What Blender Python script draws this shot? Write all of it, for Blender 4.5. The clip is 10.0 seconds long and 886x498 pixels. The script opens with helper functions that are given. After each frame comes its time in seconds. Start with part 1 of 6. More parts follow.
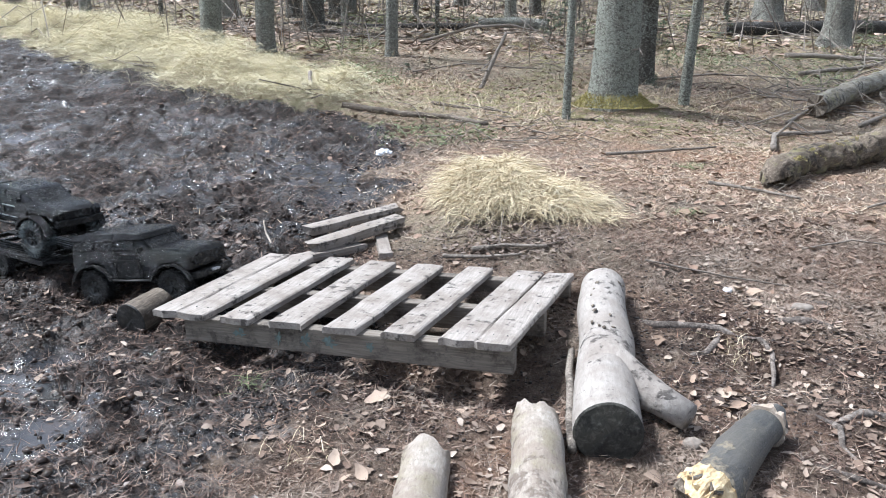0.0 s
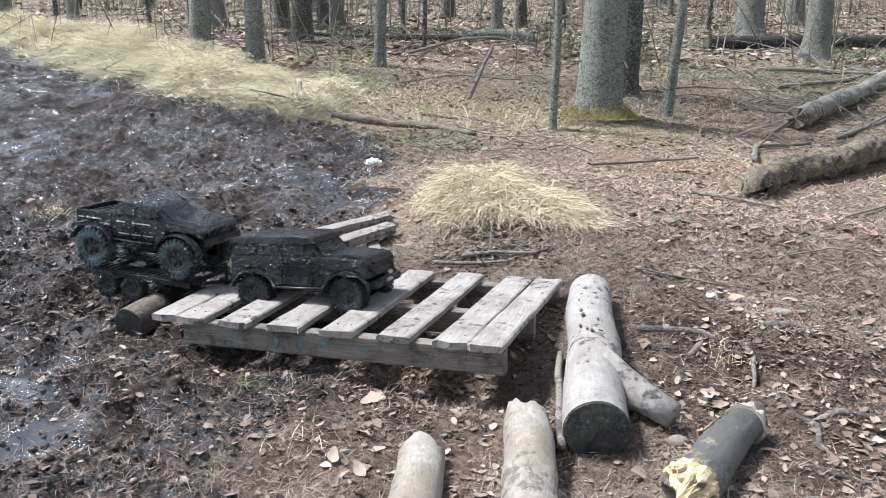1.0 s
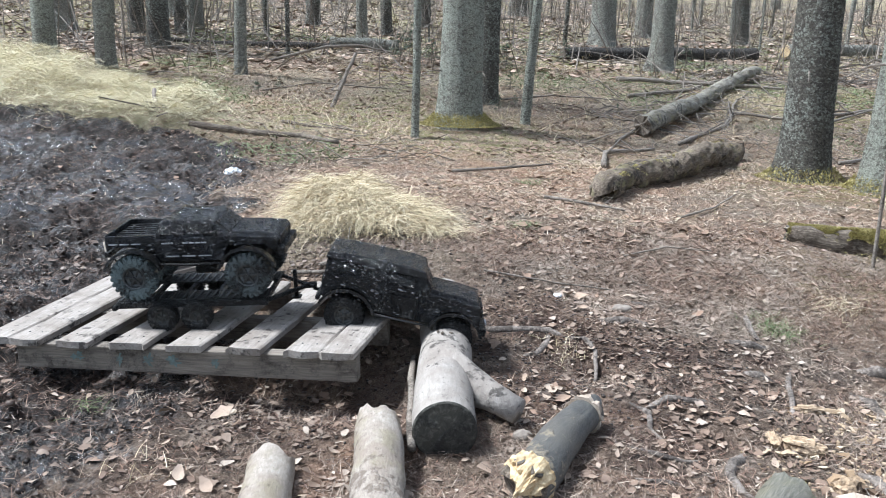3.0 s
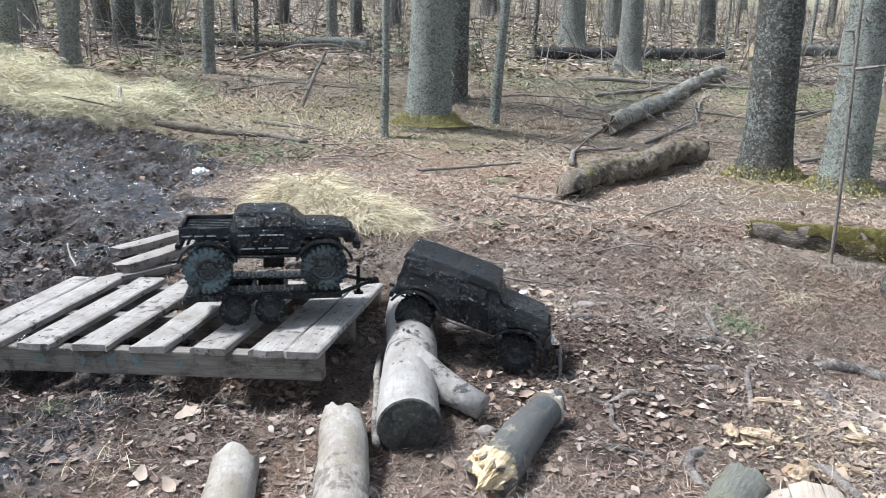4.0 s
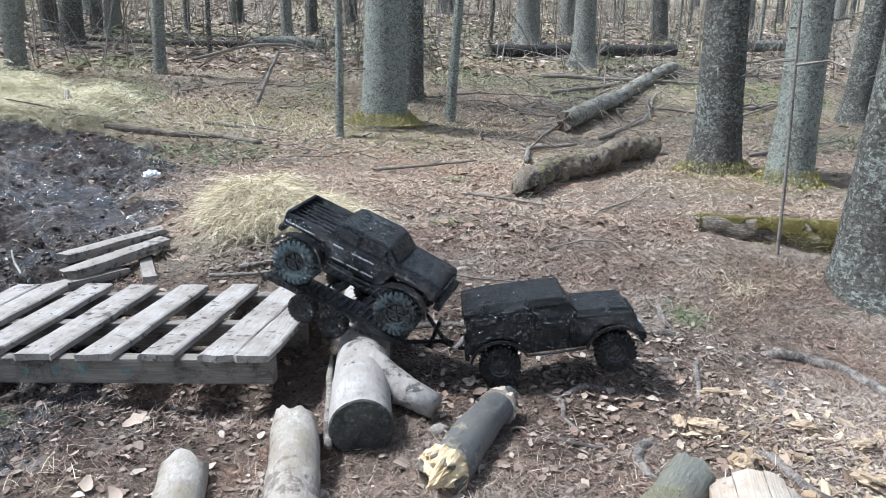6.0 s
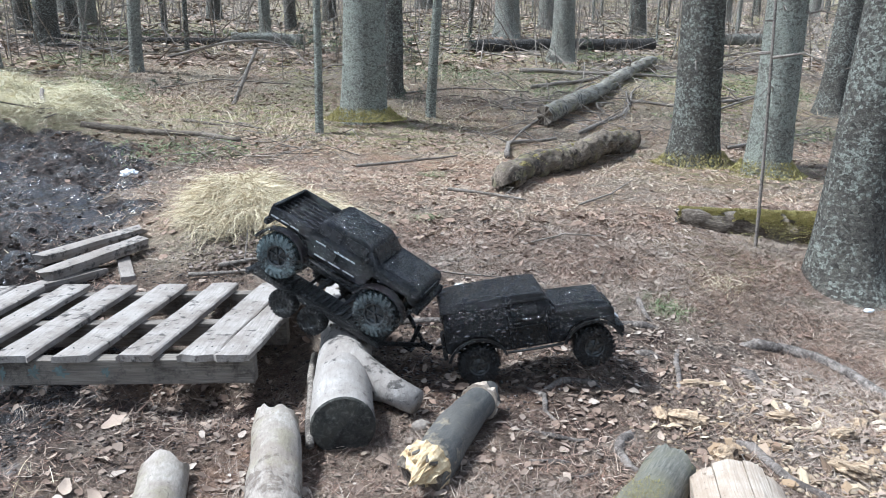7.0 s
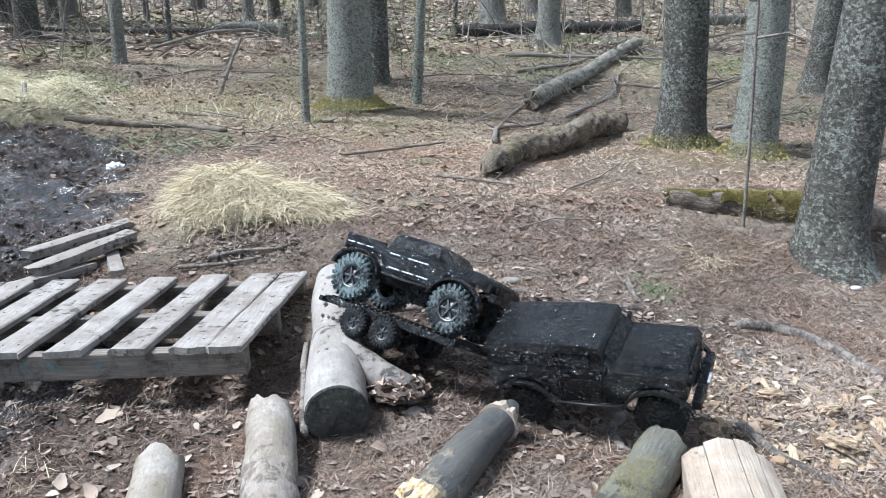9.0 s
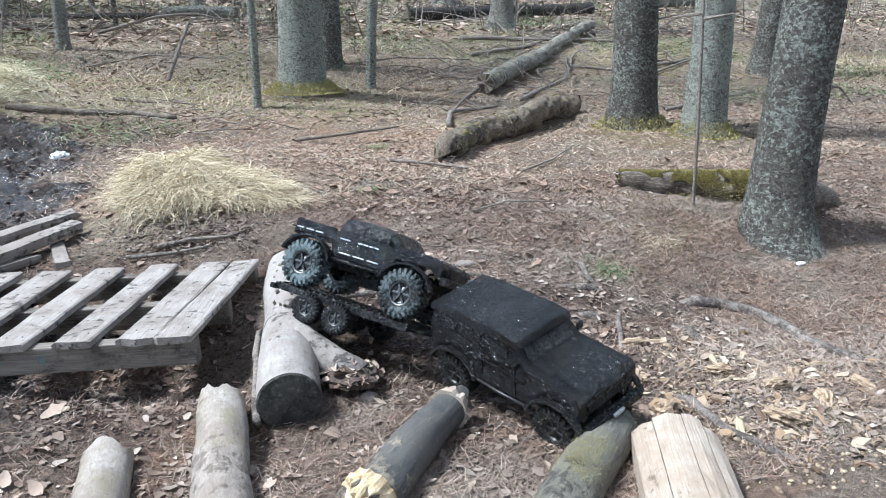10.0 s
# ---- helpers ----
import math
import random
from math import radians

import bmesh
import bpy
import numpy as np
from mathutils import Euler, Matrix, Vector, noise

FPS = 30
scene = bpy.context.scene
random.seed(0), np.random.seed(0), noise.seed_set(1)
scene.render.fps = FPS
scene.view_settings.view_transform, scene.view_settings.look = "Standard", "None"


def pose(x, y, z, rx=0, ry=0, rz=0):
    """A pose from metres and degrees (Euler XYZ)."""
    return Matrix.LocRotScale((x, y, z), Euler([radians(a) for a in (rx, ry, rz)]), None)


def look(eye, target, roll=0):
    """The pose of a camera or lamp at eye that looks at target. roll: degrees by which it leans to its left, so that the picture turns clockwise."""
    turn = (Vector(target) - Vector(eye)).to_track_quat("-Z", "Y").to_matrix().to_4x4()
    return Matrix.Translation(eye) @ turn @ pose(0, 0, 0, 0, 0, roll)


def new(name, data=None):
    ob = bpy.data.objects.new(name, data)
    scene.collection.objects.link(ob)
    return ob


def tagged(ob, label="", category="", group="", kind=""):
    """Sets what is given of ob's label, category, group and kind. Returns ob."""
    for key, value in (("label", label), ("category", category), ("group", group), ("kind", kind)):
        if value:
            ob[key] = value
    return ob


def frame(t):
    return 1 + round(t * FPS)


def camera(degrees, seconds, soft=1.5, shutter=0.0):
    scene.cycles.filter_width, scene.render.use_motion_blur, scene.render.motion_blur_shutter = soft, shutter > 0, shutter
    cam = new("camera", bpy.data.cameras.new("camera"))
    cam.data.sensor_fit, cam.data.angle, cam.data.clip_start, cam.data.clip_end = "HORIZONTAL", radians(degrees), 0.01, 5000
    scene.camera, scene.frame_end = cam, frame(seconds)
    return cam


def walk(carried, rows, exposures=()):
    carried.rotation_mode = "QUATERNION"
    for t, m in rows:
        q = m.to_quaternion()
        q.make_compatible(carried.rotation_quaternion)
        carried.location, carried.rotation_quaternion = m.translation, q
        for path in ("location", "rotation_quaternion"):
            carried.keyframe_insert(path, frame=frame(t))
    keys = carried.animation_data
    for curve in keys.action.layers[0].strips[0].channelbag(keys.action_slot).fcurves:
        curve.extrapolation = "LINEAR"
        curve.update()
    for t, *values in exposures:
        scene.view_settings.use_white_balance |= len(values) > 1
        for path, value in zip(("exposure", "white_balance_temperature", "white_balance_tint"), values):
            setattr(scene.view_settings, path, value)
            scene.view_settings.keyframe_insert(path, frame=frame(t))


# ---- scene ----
EXPOSURE = 1.25
cam = camera(59.80, 10.0, soft=0.6, shutter=0.3)

# seconds, x, y, z, yaw, pitch, roll
PATH = [
    (0.0, 0.000, 0.000, 0.920, 0.00, -15.46, 0.46),
    (0.5, -0.022, -0.035, 0.923, -0.43, -14.99, 0.15),
    (1.0, -0.025, -0.075, 0.926, -1.14, -14.69, 0.86),
    (1.5, 0.003, -0.093, 0.931, -4.57, -14.63, 1.65),
    (2.0, 0.025, -0.107, 0.936, -7.62, -14.24, 1.94),
    (2.5, 0.038, -0.106, 0.936, -9.38, -14.05, 1.61),
    (4.0, 0.074, -0.139, 0.940, -12.60, -13.97, 1.64),
    (4.5, 0.083, -0.139, 0.937, -13.71, -14.08, 1.25),
    (5.0, 0.092, -0.144, 0.940, -14.33, -14.05, 1.28),
    (5.5, 0.101, -0.150, 0.945, -14.78, -13.99, 1.27),
    (7.0, 0.118, -0.149, 0.945, -16.78, -14.35, 0.76),
    (7.5, 0.111, -0.149, 0.946, -16.85, -14.52, 0.36),
    (8.0, 0.108, -0.156, 0.947, -16.68, -14.86, 0.04),
    (8.5, 0.111, -0.152, 0.947, -17.16, -15.13, -0.03),
    (9.0, 0.117, -0.153, 0.948, -17.56, -15.36, -0.29),
    (9.5, 0.135, -0.161, 0.943, -19.30, -16.28, -0.72),
    (10.0, 0.143, -0.157, 0.943, -20.62, -16.50, -0.63),
]


def aim(x, y, z, yaw, pitch, roll):
    return pose(x, y, z, 0, 0, yaw) @ pose(0, 0, 0, 90 + pitch) @ pose(0, 0, 0, 0, 0, roll)


walk(cam, [(r[0], aim(*r[1:])) for r in PATH], exposures=[(0, EXPOSURE, 5900, 9), (3, EXPOSURE - 0.03, 5850, 7), (5, EXPOSURE - 0.06, 5600, 6), (10, EXPOSURE - 0.09, 5600, 6)])

# ---- light: a bright, thinly overcast spring sky ----
SUN_UP, SUN_TURN = 58.0, -70.0
world = bpy.data.worlds.new("sky")
scene.world = world
world.use_nodes = True
wn, wl = world.node_tree.nodes, world.node_tree.links
sky = wn.new("ShaderNodeTexSky")
sky.sky_type, sky.sun_disc = "NISHITA", False
sky.sun_elevation, sky.sun_rotation = radians(SUN_UP), radians(SUN_TURN)
pale = wn.new("ShaderNodeHueSaturation")
pale.inputs["Saturation"].default_value = 0.45
wl.new(sky.outputs[0], pale.inputs["Color"])
wl.new(pale.outputs[0], wn["Background"].inputs["Color"])
wn["Background"].inputs["Strength"].default_value = 0.12
sun_data = bpy.data.lights.new("sun", "SUN")
sun_data.energy, sun_data.angle, sun_data.color = 3.7, radians(9), (1.0, 0.988, 0.975)
sun = new("sun", sun_data)
a, e = radians(SUN_TURN), radians(SUN_UP)
sun.matrix_basis = look((0, 0, 12), (-12 * math.sin(a) * math.cos(e), -12 * math.cos(a) * math.cos(e), 12 - 12 * math.sin(e)))


# ---- materials ----
class Shader:
    """A node material built up step by step."""

    def __init__(self, name, rough=0.8, metal=0.0, spec=0.5):
        self.mat = bpy.data.materials.new(name)
        self.mat.use_nodes = True
        self.n, self.l = self.mat.node_tree.nodes, self.mat.node_tree.links
        self.bsdf = self.n["Principled BSDF"]
        self.put("Roughness", rough), self.put("Metallic", metal), self.put("Specular IOR Level", spec)
        self.coords = self.n.new("ShaderNodeTexCoord").outputs["Object"]
        self.height = None

    def put(self, socket, value):
        s = self.bsdf.inputs[socket]
        if hasattr(value, "is_linked"):
            self.l.new(value, s)
        else:
            s.default_value = (*value, 1) if isinstance(value, tuple) and len(value) == 3 else value

    def stretch(self, x, y, z):
        m = self.n.new("ShaderNodeMapping")
        m.inputs["Scale"].default_value = (x, y, z)
        self.l.new(self.coords, m.inputs["Vector"])
        return m.outputs[0]

    def noise(self, scale, detail=4, rough=0.6, where=None, bend=0.0):
        t = self.n.new("ShaderNodeTexNoise")
        t.inputs["Scale"].default_value, t.inputs["Detail"].default_value = scale, detail
        t.inputs["Roughness"].default_value, t.inputs["Distortion"].default_value = rough, bend
        self.l.new(where or self.coords, t.inputs["Vector"])
        return t.outputs["Fac"]

    def cells(self, scale, where=None, feature="F1", output="Distance"):
        t = self.n.new("ShaderNodeTexVoronoi")
        t.feature = feature
        t.inputs["Scale"].default_value = scale
        self.l.new(where or self.coords, t.inputs["Vector"])
        return t.outputs[output]

    def ramp(self, fac, *stops):
        r = self.n.new("ShaderNodeValToRGB")
        while len(r.color_ramp.elements) < len(stops):
            r.color_ramp.elements.new(0.5)
        for el, (p, c) in zip(r.color_ramp.elements, stops):
            el.position, el.color = p, ((c, c, c, 1) if isinstance(c, (int, float)) else (*c, 1))
        self.l.new(fac, r.inputs[0])
        return r.outputs[0]

    def mix(self, fac, a, b, how="MIX"):
        m = self.n.new("ShaderNodeMix")
        m.data_type, m.blend_type = "RGBA", how
        for i, v in ((0, fac), (6, a), (7, b)):
            if hasattr(v, "is_linked"):
                self.l.new(v, m.inputs[i])
            elif isinstance(v, (int, float)):
                m.inputs[i].default_value = (v, v, v, 1) if i else v
            else:
                m.inputs[i].default_value = (*v, 1)
        return m.outputs[2]

    def math(self, how, a, b=0.0):
        m = self.n.new("ShaderNodeMath")
        m.operation, m.use_clamp = how, False
        for s, v in zip(m.inputs, (a, b)):
            if hasattr(v, "is_linked"):
                self.l.new(v, s)
            else:
                s.default_value = v
        return m.outputs[0]

    def attribute(self, name):
        t = self.n.new("ShaderNodeAttribute")
        t.attribute_name = name
        return t.outputs["Fac"]

    def island(self):
        return self.n.new("ShaderNodeNewGeometry").outputs["Random Per Island"]

    def each(self):
        return self.n.new("ShaderNodeObjectInfo").outputs["Random"]

    def bump(self, height, depth, strength=1.0):
        b = self.n.new("ShaderNodeBump")
        b.inputs["Distance"].default_value = depth
        if hasattr(strength, "is_linked"):
            self.l.new(strength, b.inputs["Strength"])
        else:
            b.inputs["Strength"].default_value = strength
        self.l.new(height, b.inputs["Height"])
        if self.height:
            self.l.new(self.height, b.inputs["Normal"])
        self.height = b.outputs[0]
        self.l.new(self.height, self.bsdf.inputs["Normal"])


def ground_material():
    s = Shader("forest_floor", 0.9)
    wet, moss, straw_and_light, worn_shade = s.attribute("wet"), s.attribute("moss"), s.attribute("straw_and_light"), s.attribute("worn_shade")
    grain, mid, broad = s.noise(210, 5), s.noise(38, 6, 0.72), s.noise(2.6, 4)
    fibre = s.noise(60, 5, 0.75, s.stretch(1, 3.4, 1), 2.2)
    cross = s.noise(55, 5, 0.75, s.stretch(3.4, 1, 1), 2.2)
    soil = s.ramp(mid, (0.34, (0.030, 0.023, 0.018)), (0.47, (0.175, 0.132, 0.10)), (0.58, (0.37, 0.295, 0.225)), (0.70, (0.62, 0.535, 0.43)))
    needles = s.ramp(s.mix(s.ramp(s.noise(17, 3), (0.45, 0.0), (0.55, 1.0)), fibre, cross), (0.36, (0.040, 0.029, 0.022)), (0.49, (0.235, 0.178, 0.135)), (0.60, (0.49, 0.40, 0.315)), (0.70, (0.70, 0.615, 0.51)))
    dry = s.mix(s.ramp(broad, (0.40, 0.3), (0.60, 0.85)), soil, needles)
    dry = s.mix(s.ramp(s.noise(1.7, 5), (0.46, 0.0), (0.64, 0.6)), dry, s.ramp(mid, (0.35, (0.12, 0.065, 0.042)), (0.62, (0.39, 0.245, 0.165))))
    dry = s.mix(s.ramp(s.noise(6.5, 5), (0.52, 0.0), (0.66, 0.6)), dry, s.ramp(mid, (0.38, (0.12, 0.10, 0.085)), (0.62, (0.40, 0.35, 0.295))))
    leafy = s.ramp(s.cells(16, s.stretch(1, 1, 1), "F1", "Color"), (0.25, (0.05, 0.036, 0.027)), (0.5, (0.17, 0.118, 0.085)), (0.66, (0.30, 0.22, 0.165)), (0.85, (0.48, 0.40, 0.33)))
    rust = s.ramp(mid, (0.35, (0.17, 0.088, 0.054)), (0.62, (0.50, 0.31, 0.205)))
    dry = s.mix(s.math("MULTIPLY", s.attribute("rust"), s.ramp(s.noise(5, 5, 0.7), (0.40, 0.0), (0.58, 0.8))), dry, rust)
    dry = s.mix(s.math("MULTIPLY", s.attribute("hill"), 0.85), dry, leafy)
    green = s.ramp(grain, (0.3, (0.10, 0.105, 0.036)), (0.7, (0.36, 0.335, 0.14)))
    dry = s.mix(s.math("MULTIPLY", moss, s.ramp(s.noise(11, 4), (0.42, 0.0), (0.58, 0.85))), dry, green)
    dry = s.mix(s.math("MULTIPLY", straw_and_light, s.ramp(s.noise(18, 4), (0.3, 0.25), (0.55, 0.95))), dry, s.ramp(fibre, (0.3, (0.36, 0.32, 0.19)), (0.7, (0.72, 0.66, 0.46))))
    trodden = s.ramp(mid, (0.35, (0.018, 0.014, 0.012)), (0.58, (0.088, 0.054, 0.041)), (0.76, (0.22, 0.150, 0.115)))
    # This mask also carries the truck's shade as dark soil colour.
    dry = s.mix(s.math("MULTIPLY", worn_shade, s.ramp(s.noise(9, 5, 0.7), (0.36, 0.1), (0.58, 1.0))), dry, trodden)
    mud = s.ramp(s.math("ADD", s.math("MULTIPLY", mid, 0.6), s.math("MULTIPLY", s.noise(4.5, 5, 0.7), 0.4)), (0.40, (0.005, 0.005, 0.005)), (0.50, (0.014, 0.012, 0.011)), (0.57, (0.045, 0.034, 0.028)), (0.68, (0.13, 0.098, 0.077)))
    edge = s.ramp(s.math("ADD", wet, s.math("MULTIPLY", s.math("SUBTRACT", s.noise(8, 6, 0.75), 0.5), 1.3)), (0.36, 0.0), (0.60, 1.0))
    patch = s.ramp(s.math("SUBTRACT", s.noise(3.1, 9, 0.80), s.math("MULTIPLY", s.attribute("pool"), 0.20)), (0.45, 0.0), (0.51, 1.0))
    crumbly = s.ramp(mid, (0.36, (0.006, 0.005, 0.004)), (0.50, (0.027, 0.018, 0.014)), (0.62, (0.080, 0.052, 0.040)), (0.76, (0.19, 0.135, 0.105)))
    s.put("Base Color", s.mix(edge, dry, s.mix(patch, mud, crumbly)))
    pools = s.noise(3.4, 8, 0.78)
    pools = s.math("SUBTRACT", pools, s.math("MULTIPLY", s.attribute("pool"), 0.20))
    shine = s.ramp(pools, (0.44, 0.08), (0.53, 0.22), (0.62, 0.48))
    s.put("Roughness", s.mix(edge, 0.95, s.mix(patch, shine, 0.72)))
    s.put("Specular IOR Level", s.mix(edge, 0.25, s.mix(patch, s.ramp(pools, (0.46, 1.0), (0.60, 0.45)), 0.35)))
    still = s.math("SUBTRACT", 1.0, s.math("MULTIPLY", s.attribute("pool"), 0.85))
    s.bump(s.noise(20, 6, 0.78), 0.06, s.math("MULTIPLY", still, s.mix(edge, 1.0, s.mix(patch, 0.6, 1.0))))
    s.bump(mid, 0.022, s.math("MULTIPLY", still, s.mix(edge, 1.0, s.mix(patch, 0.4, 1.0))))
    s.bump(fibre, 0.012, s.mix(edge, 0.9, s.mix(patch, 0.1, 0.9)))
    s.bump(grain, 0.004, s.mix(edge, 0.9, s.mix(patch, 0.12, 0.9)))
    return s.mat


def bark_material(name, dark, mid, pale, lichen, scale=1.0, cover=0.5, wetness=0.0):
    s = Shader(name, 0.9 - wetness)
    warp = s.n.new("ShaderNodeVectorMath")
    warp.operation = "MULTIPLY_ADD"
    bend = s.n.new("ShaderNodeTexNoise")
    bend.inputs["Scale"].default_value, bend.inputs["Detail"].default_value = 46 * scale, 5
    s.l.new(s.coords, bend.inputs["Vector"])
    s.l.new(bend.outputs["Color"], warp.inputs[0])
    warp.inputs[1].default_value = (0.045 / scale,) * 3
    s.l.new(s.stretch(1, 1, 1.35), warp.inputs[2])
    scales = warp.outputs[0]
    crack = s.cells(58 * scale, scales, "DISTANCE_TO_EDGE")
    flake = s.cells(58 * scale, scales, "F1", "Color")
    fine = s.noise(150 * scale, 5, 0.75)
    base = s.ramp(s.math("ADD", s.math("MULTIPLY", flake, 0.35), s.math("MULTIPLY", fine, 0.75)), (0.36, dark), (0.54, mid), (0.76, pale))
    base = s.mix(s.ramp(s.noise(3.0 * scale, 4), (0.40, 0.0), (0.62, 0.4)), base, s.mix(0.5, dark, mid))
    spread = s.math("ADD", s.math("MULTIPLY", flake, 0.16), s.math("ADD", s.math("MULTIPLY", s.noise(36 * scale, 8, 0.82), 0.72), s.math("MULTIPLY", s.noise(3.5, 4), 0.35)))
    patch = s.math("MULTIPLY", s.ramp(spread, (0.76 - cover * 0.26, 0.0), (0.83 - cover * 0.26, 1.0)), s.ramp(s.noise(210 * scale, 4, 0.7), (0.36, 0.25), (0.56, 0.95)))
    skin = s.mix(patch, base, lichen)
    s.put("Base Color", s.mix(s.ramp(crack, (0.0, 0.6), (0.13, 0.0)), skin, s.mix(0.5, dark, (0.012, 0.010, 0.008))))
    s.bump(s.noise(10 * scale, 4), 0.02, 0.6)
    s.bump(s.ramp(crack, (0.0, 0.0), (0.35, 1.0)), 0.022 / scale, 1.0)
    s.bump(fine, 0.005, 0.9)
    return s.mat


def wood_material(name, dark, mid, pale, along=(1, 14, 14), dirt=0.45, dirt_colour=(0.035, 0.028, 0.023), scale=1.0, rough=0.85):
    s = Shader(name, rough)
    grain = s.noise(9 * scale, 6, 0.65, s.stretch(*along), 0.6)
    wide = s.noise(3.2 * scale, 4, 0.6)
    base = s.ramp(grain, (0.30, dark), (0.5, mid), (0.70, pale))
    base = s.mix(s.ramp(s.each(), (0.0, 0.0), (1.0, 0.35)), base, mid)
    smear = s.ramp(s.math("ADD", s.noise(16 * scale, 7, 0.8), s.math("MULTIPLY", s.math("SUBTRACT", wide, 0.5), 0.8)), (0.62 - dirt * 0.25, 0.0), (0.78 - dirt * 0.22, 0.9))
    s.put("Base Color", s.mix(smear, base, dirt_colour))
    s.bump(grain, 0.004, 0.7)
    s.bump(smear, 0.004, 0.8)
    s.bump(s.noise(140, 4), 0.0015, 0.6)
    return s.mat


def weathered_material(name, dark, mid, pale, along=(1, 14, 14), spots=0.5, spot_colour=(0.035, 0.028, 0.023), stain=(0.16, 0.13, 0.105), scale=1.0, rough=0.85, moss=0.0):
    """Grey barkless wood: streaks, soft stains, fine checks and crisp splashes of mud."""
    s = Shader(name, rough)
    grain = s.noise(9 * scale, 6, 0.68, s.stretch(*along), 0.5)
    fine = s.noise(60 * scale, 4, 0.7, s.stretch(*along), 0.3)
    base = s.ramp(grain, (0.30, dark), (0.5, mid), (0.70, pale))
    base = s.mix(s.ramp(fine, (0.30, 0.45), (0.46, 0.0)), base, s.mix(0.4, dark, (0.03, 0.024, 0.02)))
    base = s.mix(s.ramp(s.each(), (0.0, 0.0), (1.0, 0.35)), base, mid)
    base = s.mix(s.ramp(s.noise(6.5, 7, 0.75), (0.42, 0.0), (0.60, 0.7)), base, stain)
    if moss:
        base = s.mix(s.ramp(s.noise(11, 5, 0.7), (0.52, 0.0), (0.64, moss)), base, (0.20, 0.19, 0.075))
    where = s.noise(4.2, 3, 0.5)
    drop = s.math("ADD", s.noise(30, 5, 0.62), s.math("MULTIPLY", s.math("SUBTRACT", where, 0.5), 0.55))
    mud = s.ramp(drop, (0.68 - spots * 0.13, 0.0), (0.78 - spots * 0.13, 0.85))
    speck = s.ramp(s.noise(95, 3, 0.6), (0.66, 0.0), (0.69, 0.75))
    base = s.mix(mud, base, spot_colour)
    s.put("Base Color", s.mix(speck, base, s.mix(0.5, spot_colour, dark)))
    s.bump(grain, 0.004, 0.7)
    s.bump(fine, 0.002, 0.7)
    s.bump(mud, 0.004, 0.8)
    s.bump(s.noise(140, 4), 0.0015, 0.6)
    return s.mat


def mud_coat_material(name, paint, amount=0.5, glossy=0.22, scale=1.0):
    """Dark lacquer under a wet, lumpy film of black mud."""
    s = Shader(name, 0.3, spec=0.4)
    lump = s.noise(95 * scale, 6, 0.78)
    broad = s.noise(13 * scale, 5, 0.65)
    ripple = s.noise(60 * scale, 4, 0.7, s.stretch(0.35, 1.6, 1.0), 1.0)
    film = s.ramp(s.math("ADD", s.math("MULTIPLY", lump, 0.6), s.math("MULTIPLY", broad, 0.6)), (0.64 - amount * 0.2, 0.0), (0.70 - amount * 0.15, 1.0))
    muck = s.ramp(lump, (0.35, (0.0015, 0.0015, 0.0016)), (0.70, (0.006, 0.0054, 0.005)))
    s.put("Base Color", s.mix(film, paint, muck))
    drops = s.ramp(s.math("ADD", s.math("MULTIPLY", s.noise(130 * scale, 5, 0.8), 0.75), s.math("MULTIPLY", s.noise(16 * scale, 5, 0.7), 0.45)), (0.615, 0.0), (0.66, 1.0))
    s.put("Specular IOR Level", s.mix(drops, 0.28, 1.0))
    s.put("Roughness", s.mix(drops, s.mix(film, glossy * 0.8, glossy + 0.06), 0.14))
    s.bump(film, 0.002, 0.8)
    s.bump(ripple, 0.004, 0.45)
    s.bump(lump, 0.0028, 0.9)
    s.bump(drops, 0.002, 1.0)
    return s.mat


def wet_mud_material():
    """Fresh drops of wet mud that catch the sky."""
    s = Shader("wet_mud_drops", 0.10, spec=1.0)
    s.put("Base Color", s.ramp(s.island(), (0.0, (0.006, 0.006, 0.006)), (1.0, (0.035, 0.033, 0.032))))
    s.put("Coat Weight", 1.0), s.put("Coat Roughness", 0.06), s.put("Coat IOR", 1.8)
    return s.mat


def plain_material(name, dark, pale, rough=0.7, metal=0.0, scale=60, depth=0.001):
    s = Shader(name, rough, metal)
    grain = s.noise(scale, 5, 0.65)
    s.put("Base Color", s.ramp(grain, (0.32, dark), (0.68, pale)))
    s.bump(grain, depth, 0.8)
    return s.mat


def scatter_material(name, *colours, rough=0.85, seen_by="island", damp=0.0):
    s = Shader(name, rough, spec=0.35)
    pick = s.island() if seen_by == "island" else s.each()
    stops = [(i / (len(colours) - 1), c) for i, c in enumerate(colours)]
    tint = s.mix(s.ramp(s.noise(90, 3), (0.35, 0.0), (0.7, 0.35)), s.ramp(pick, *stops), (0.10, 0.07, 0.05))
    if damp:
        tint = s.mix(s.ramp(s.noise(3.1, 5, 0.7), (0.42, damp), (0.58, 0.0)), tint, (0.07, 0.052, 0.042))
        tint = s.mix(s.ramp(s.noise(1.9, 4), (0.48, 0.0), (0.62, 0.35)), tint, (0.46, 0.40, 0.33))
    s.put("Base Color", tint)
    s.bump(s.noise(160, 3), 0.0012, 0.7)
    return s.mat


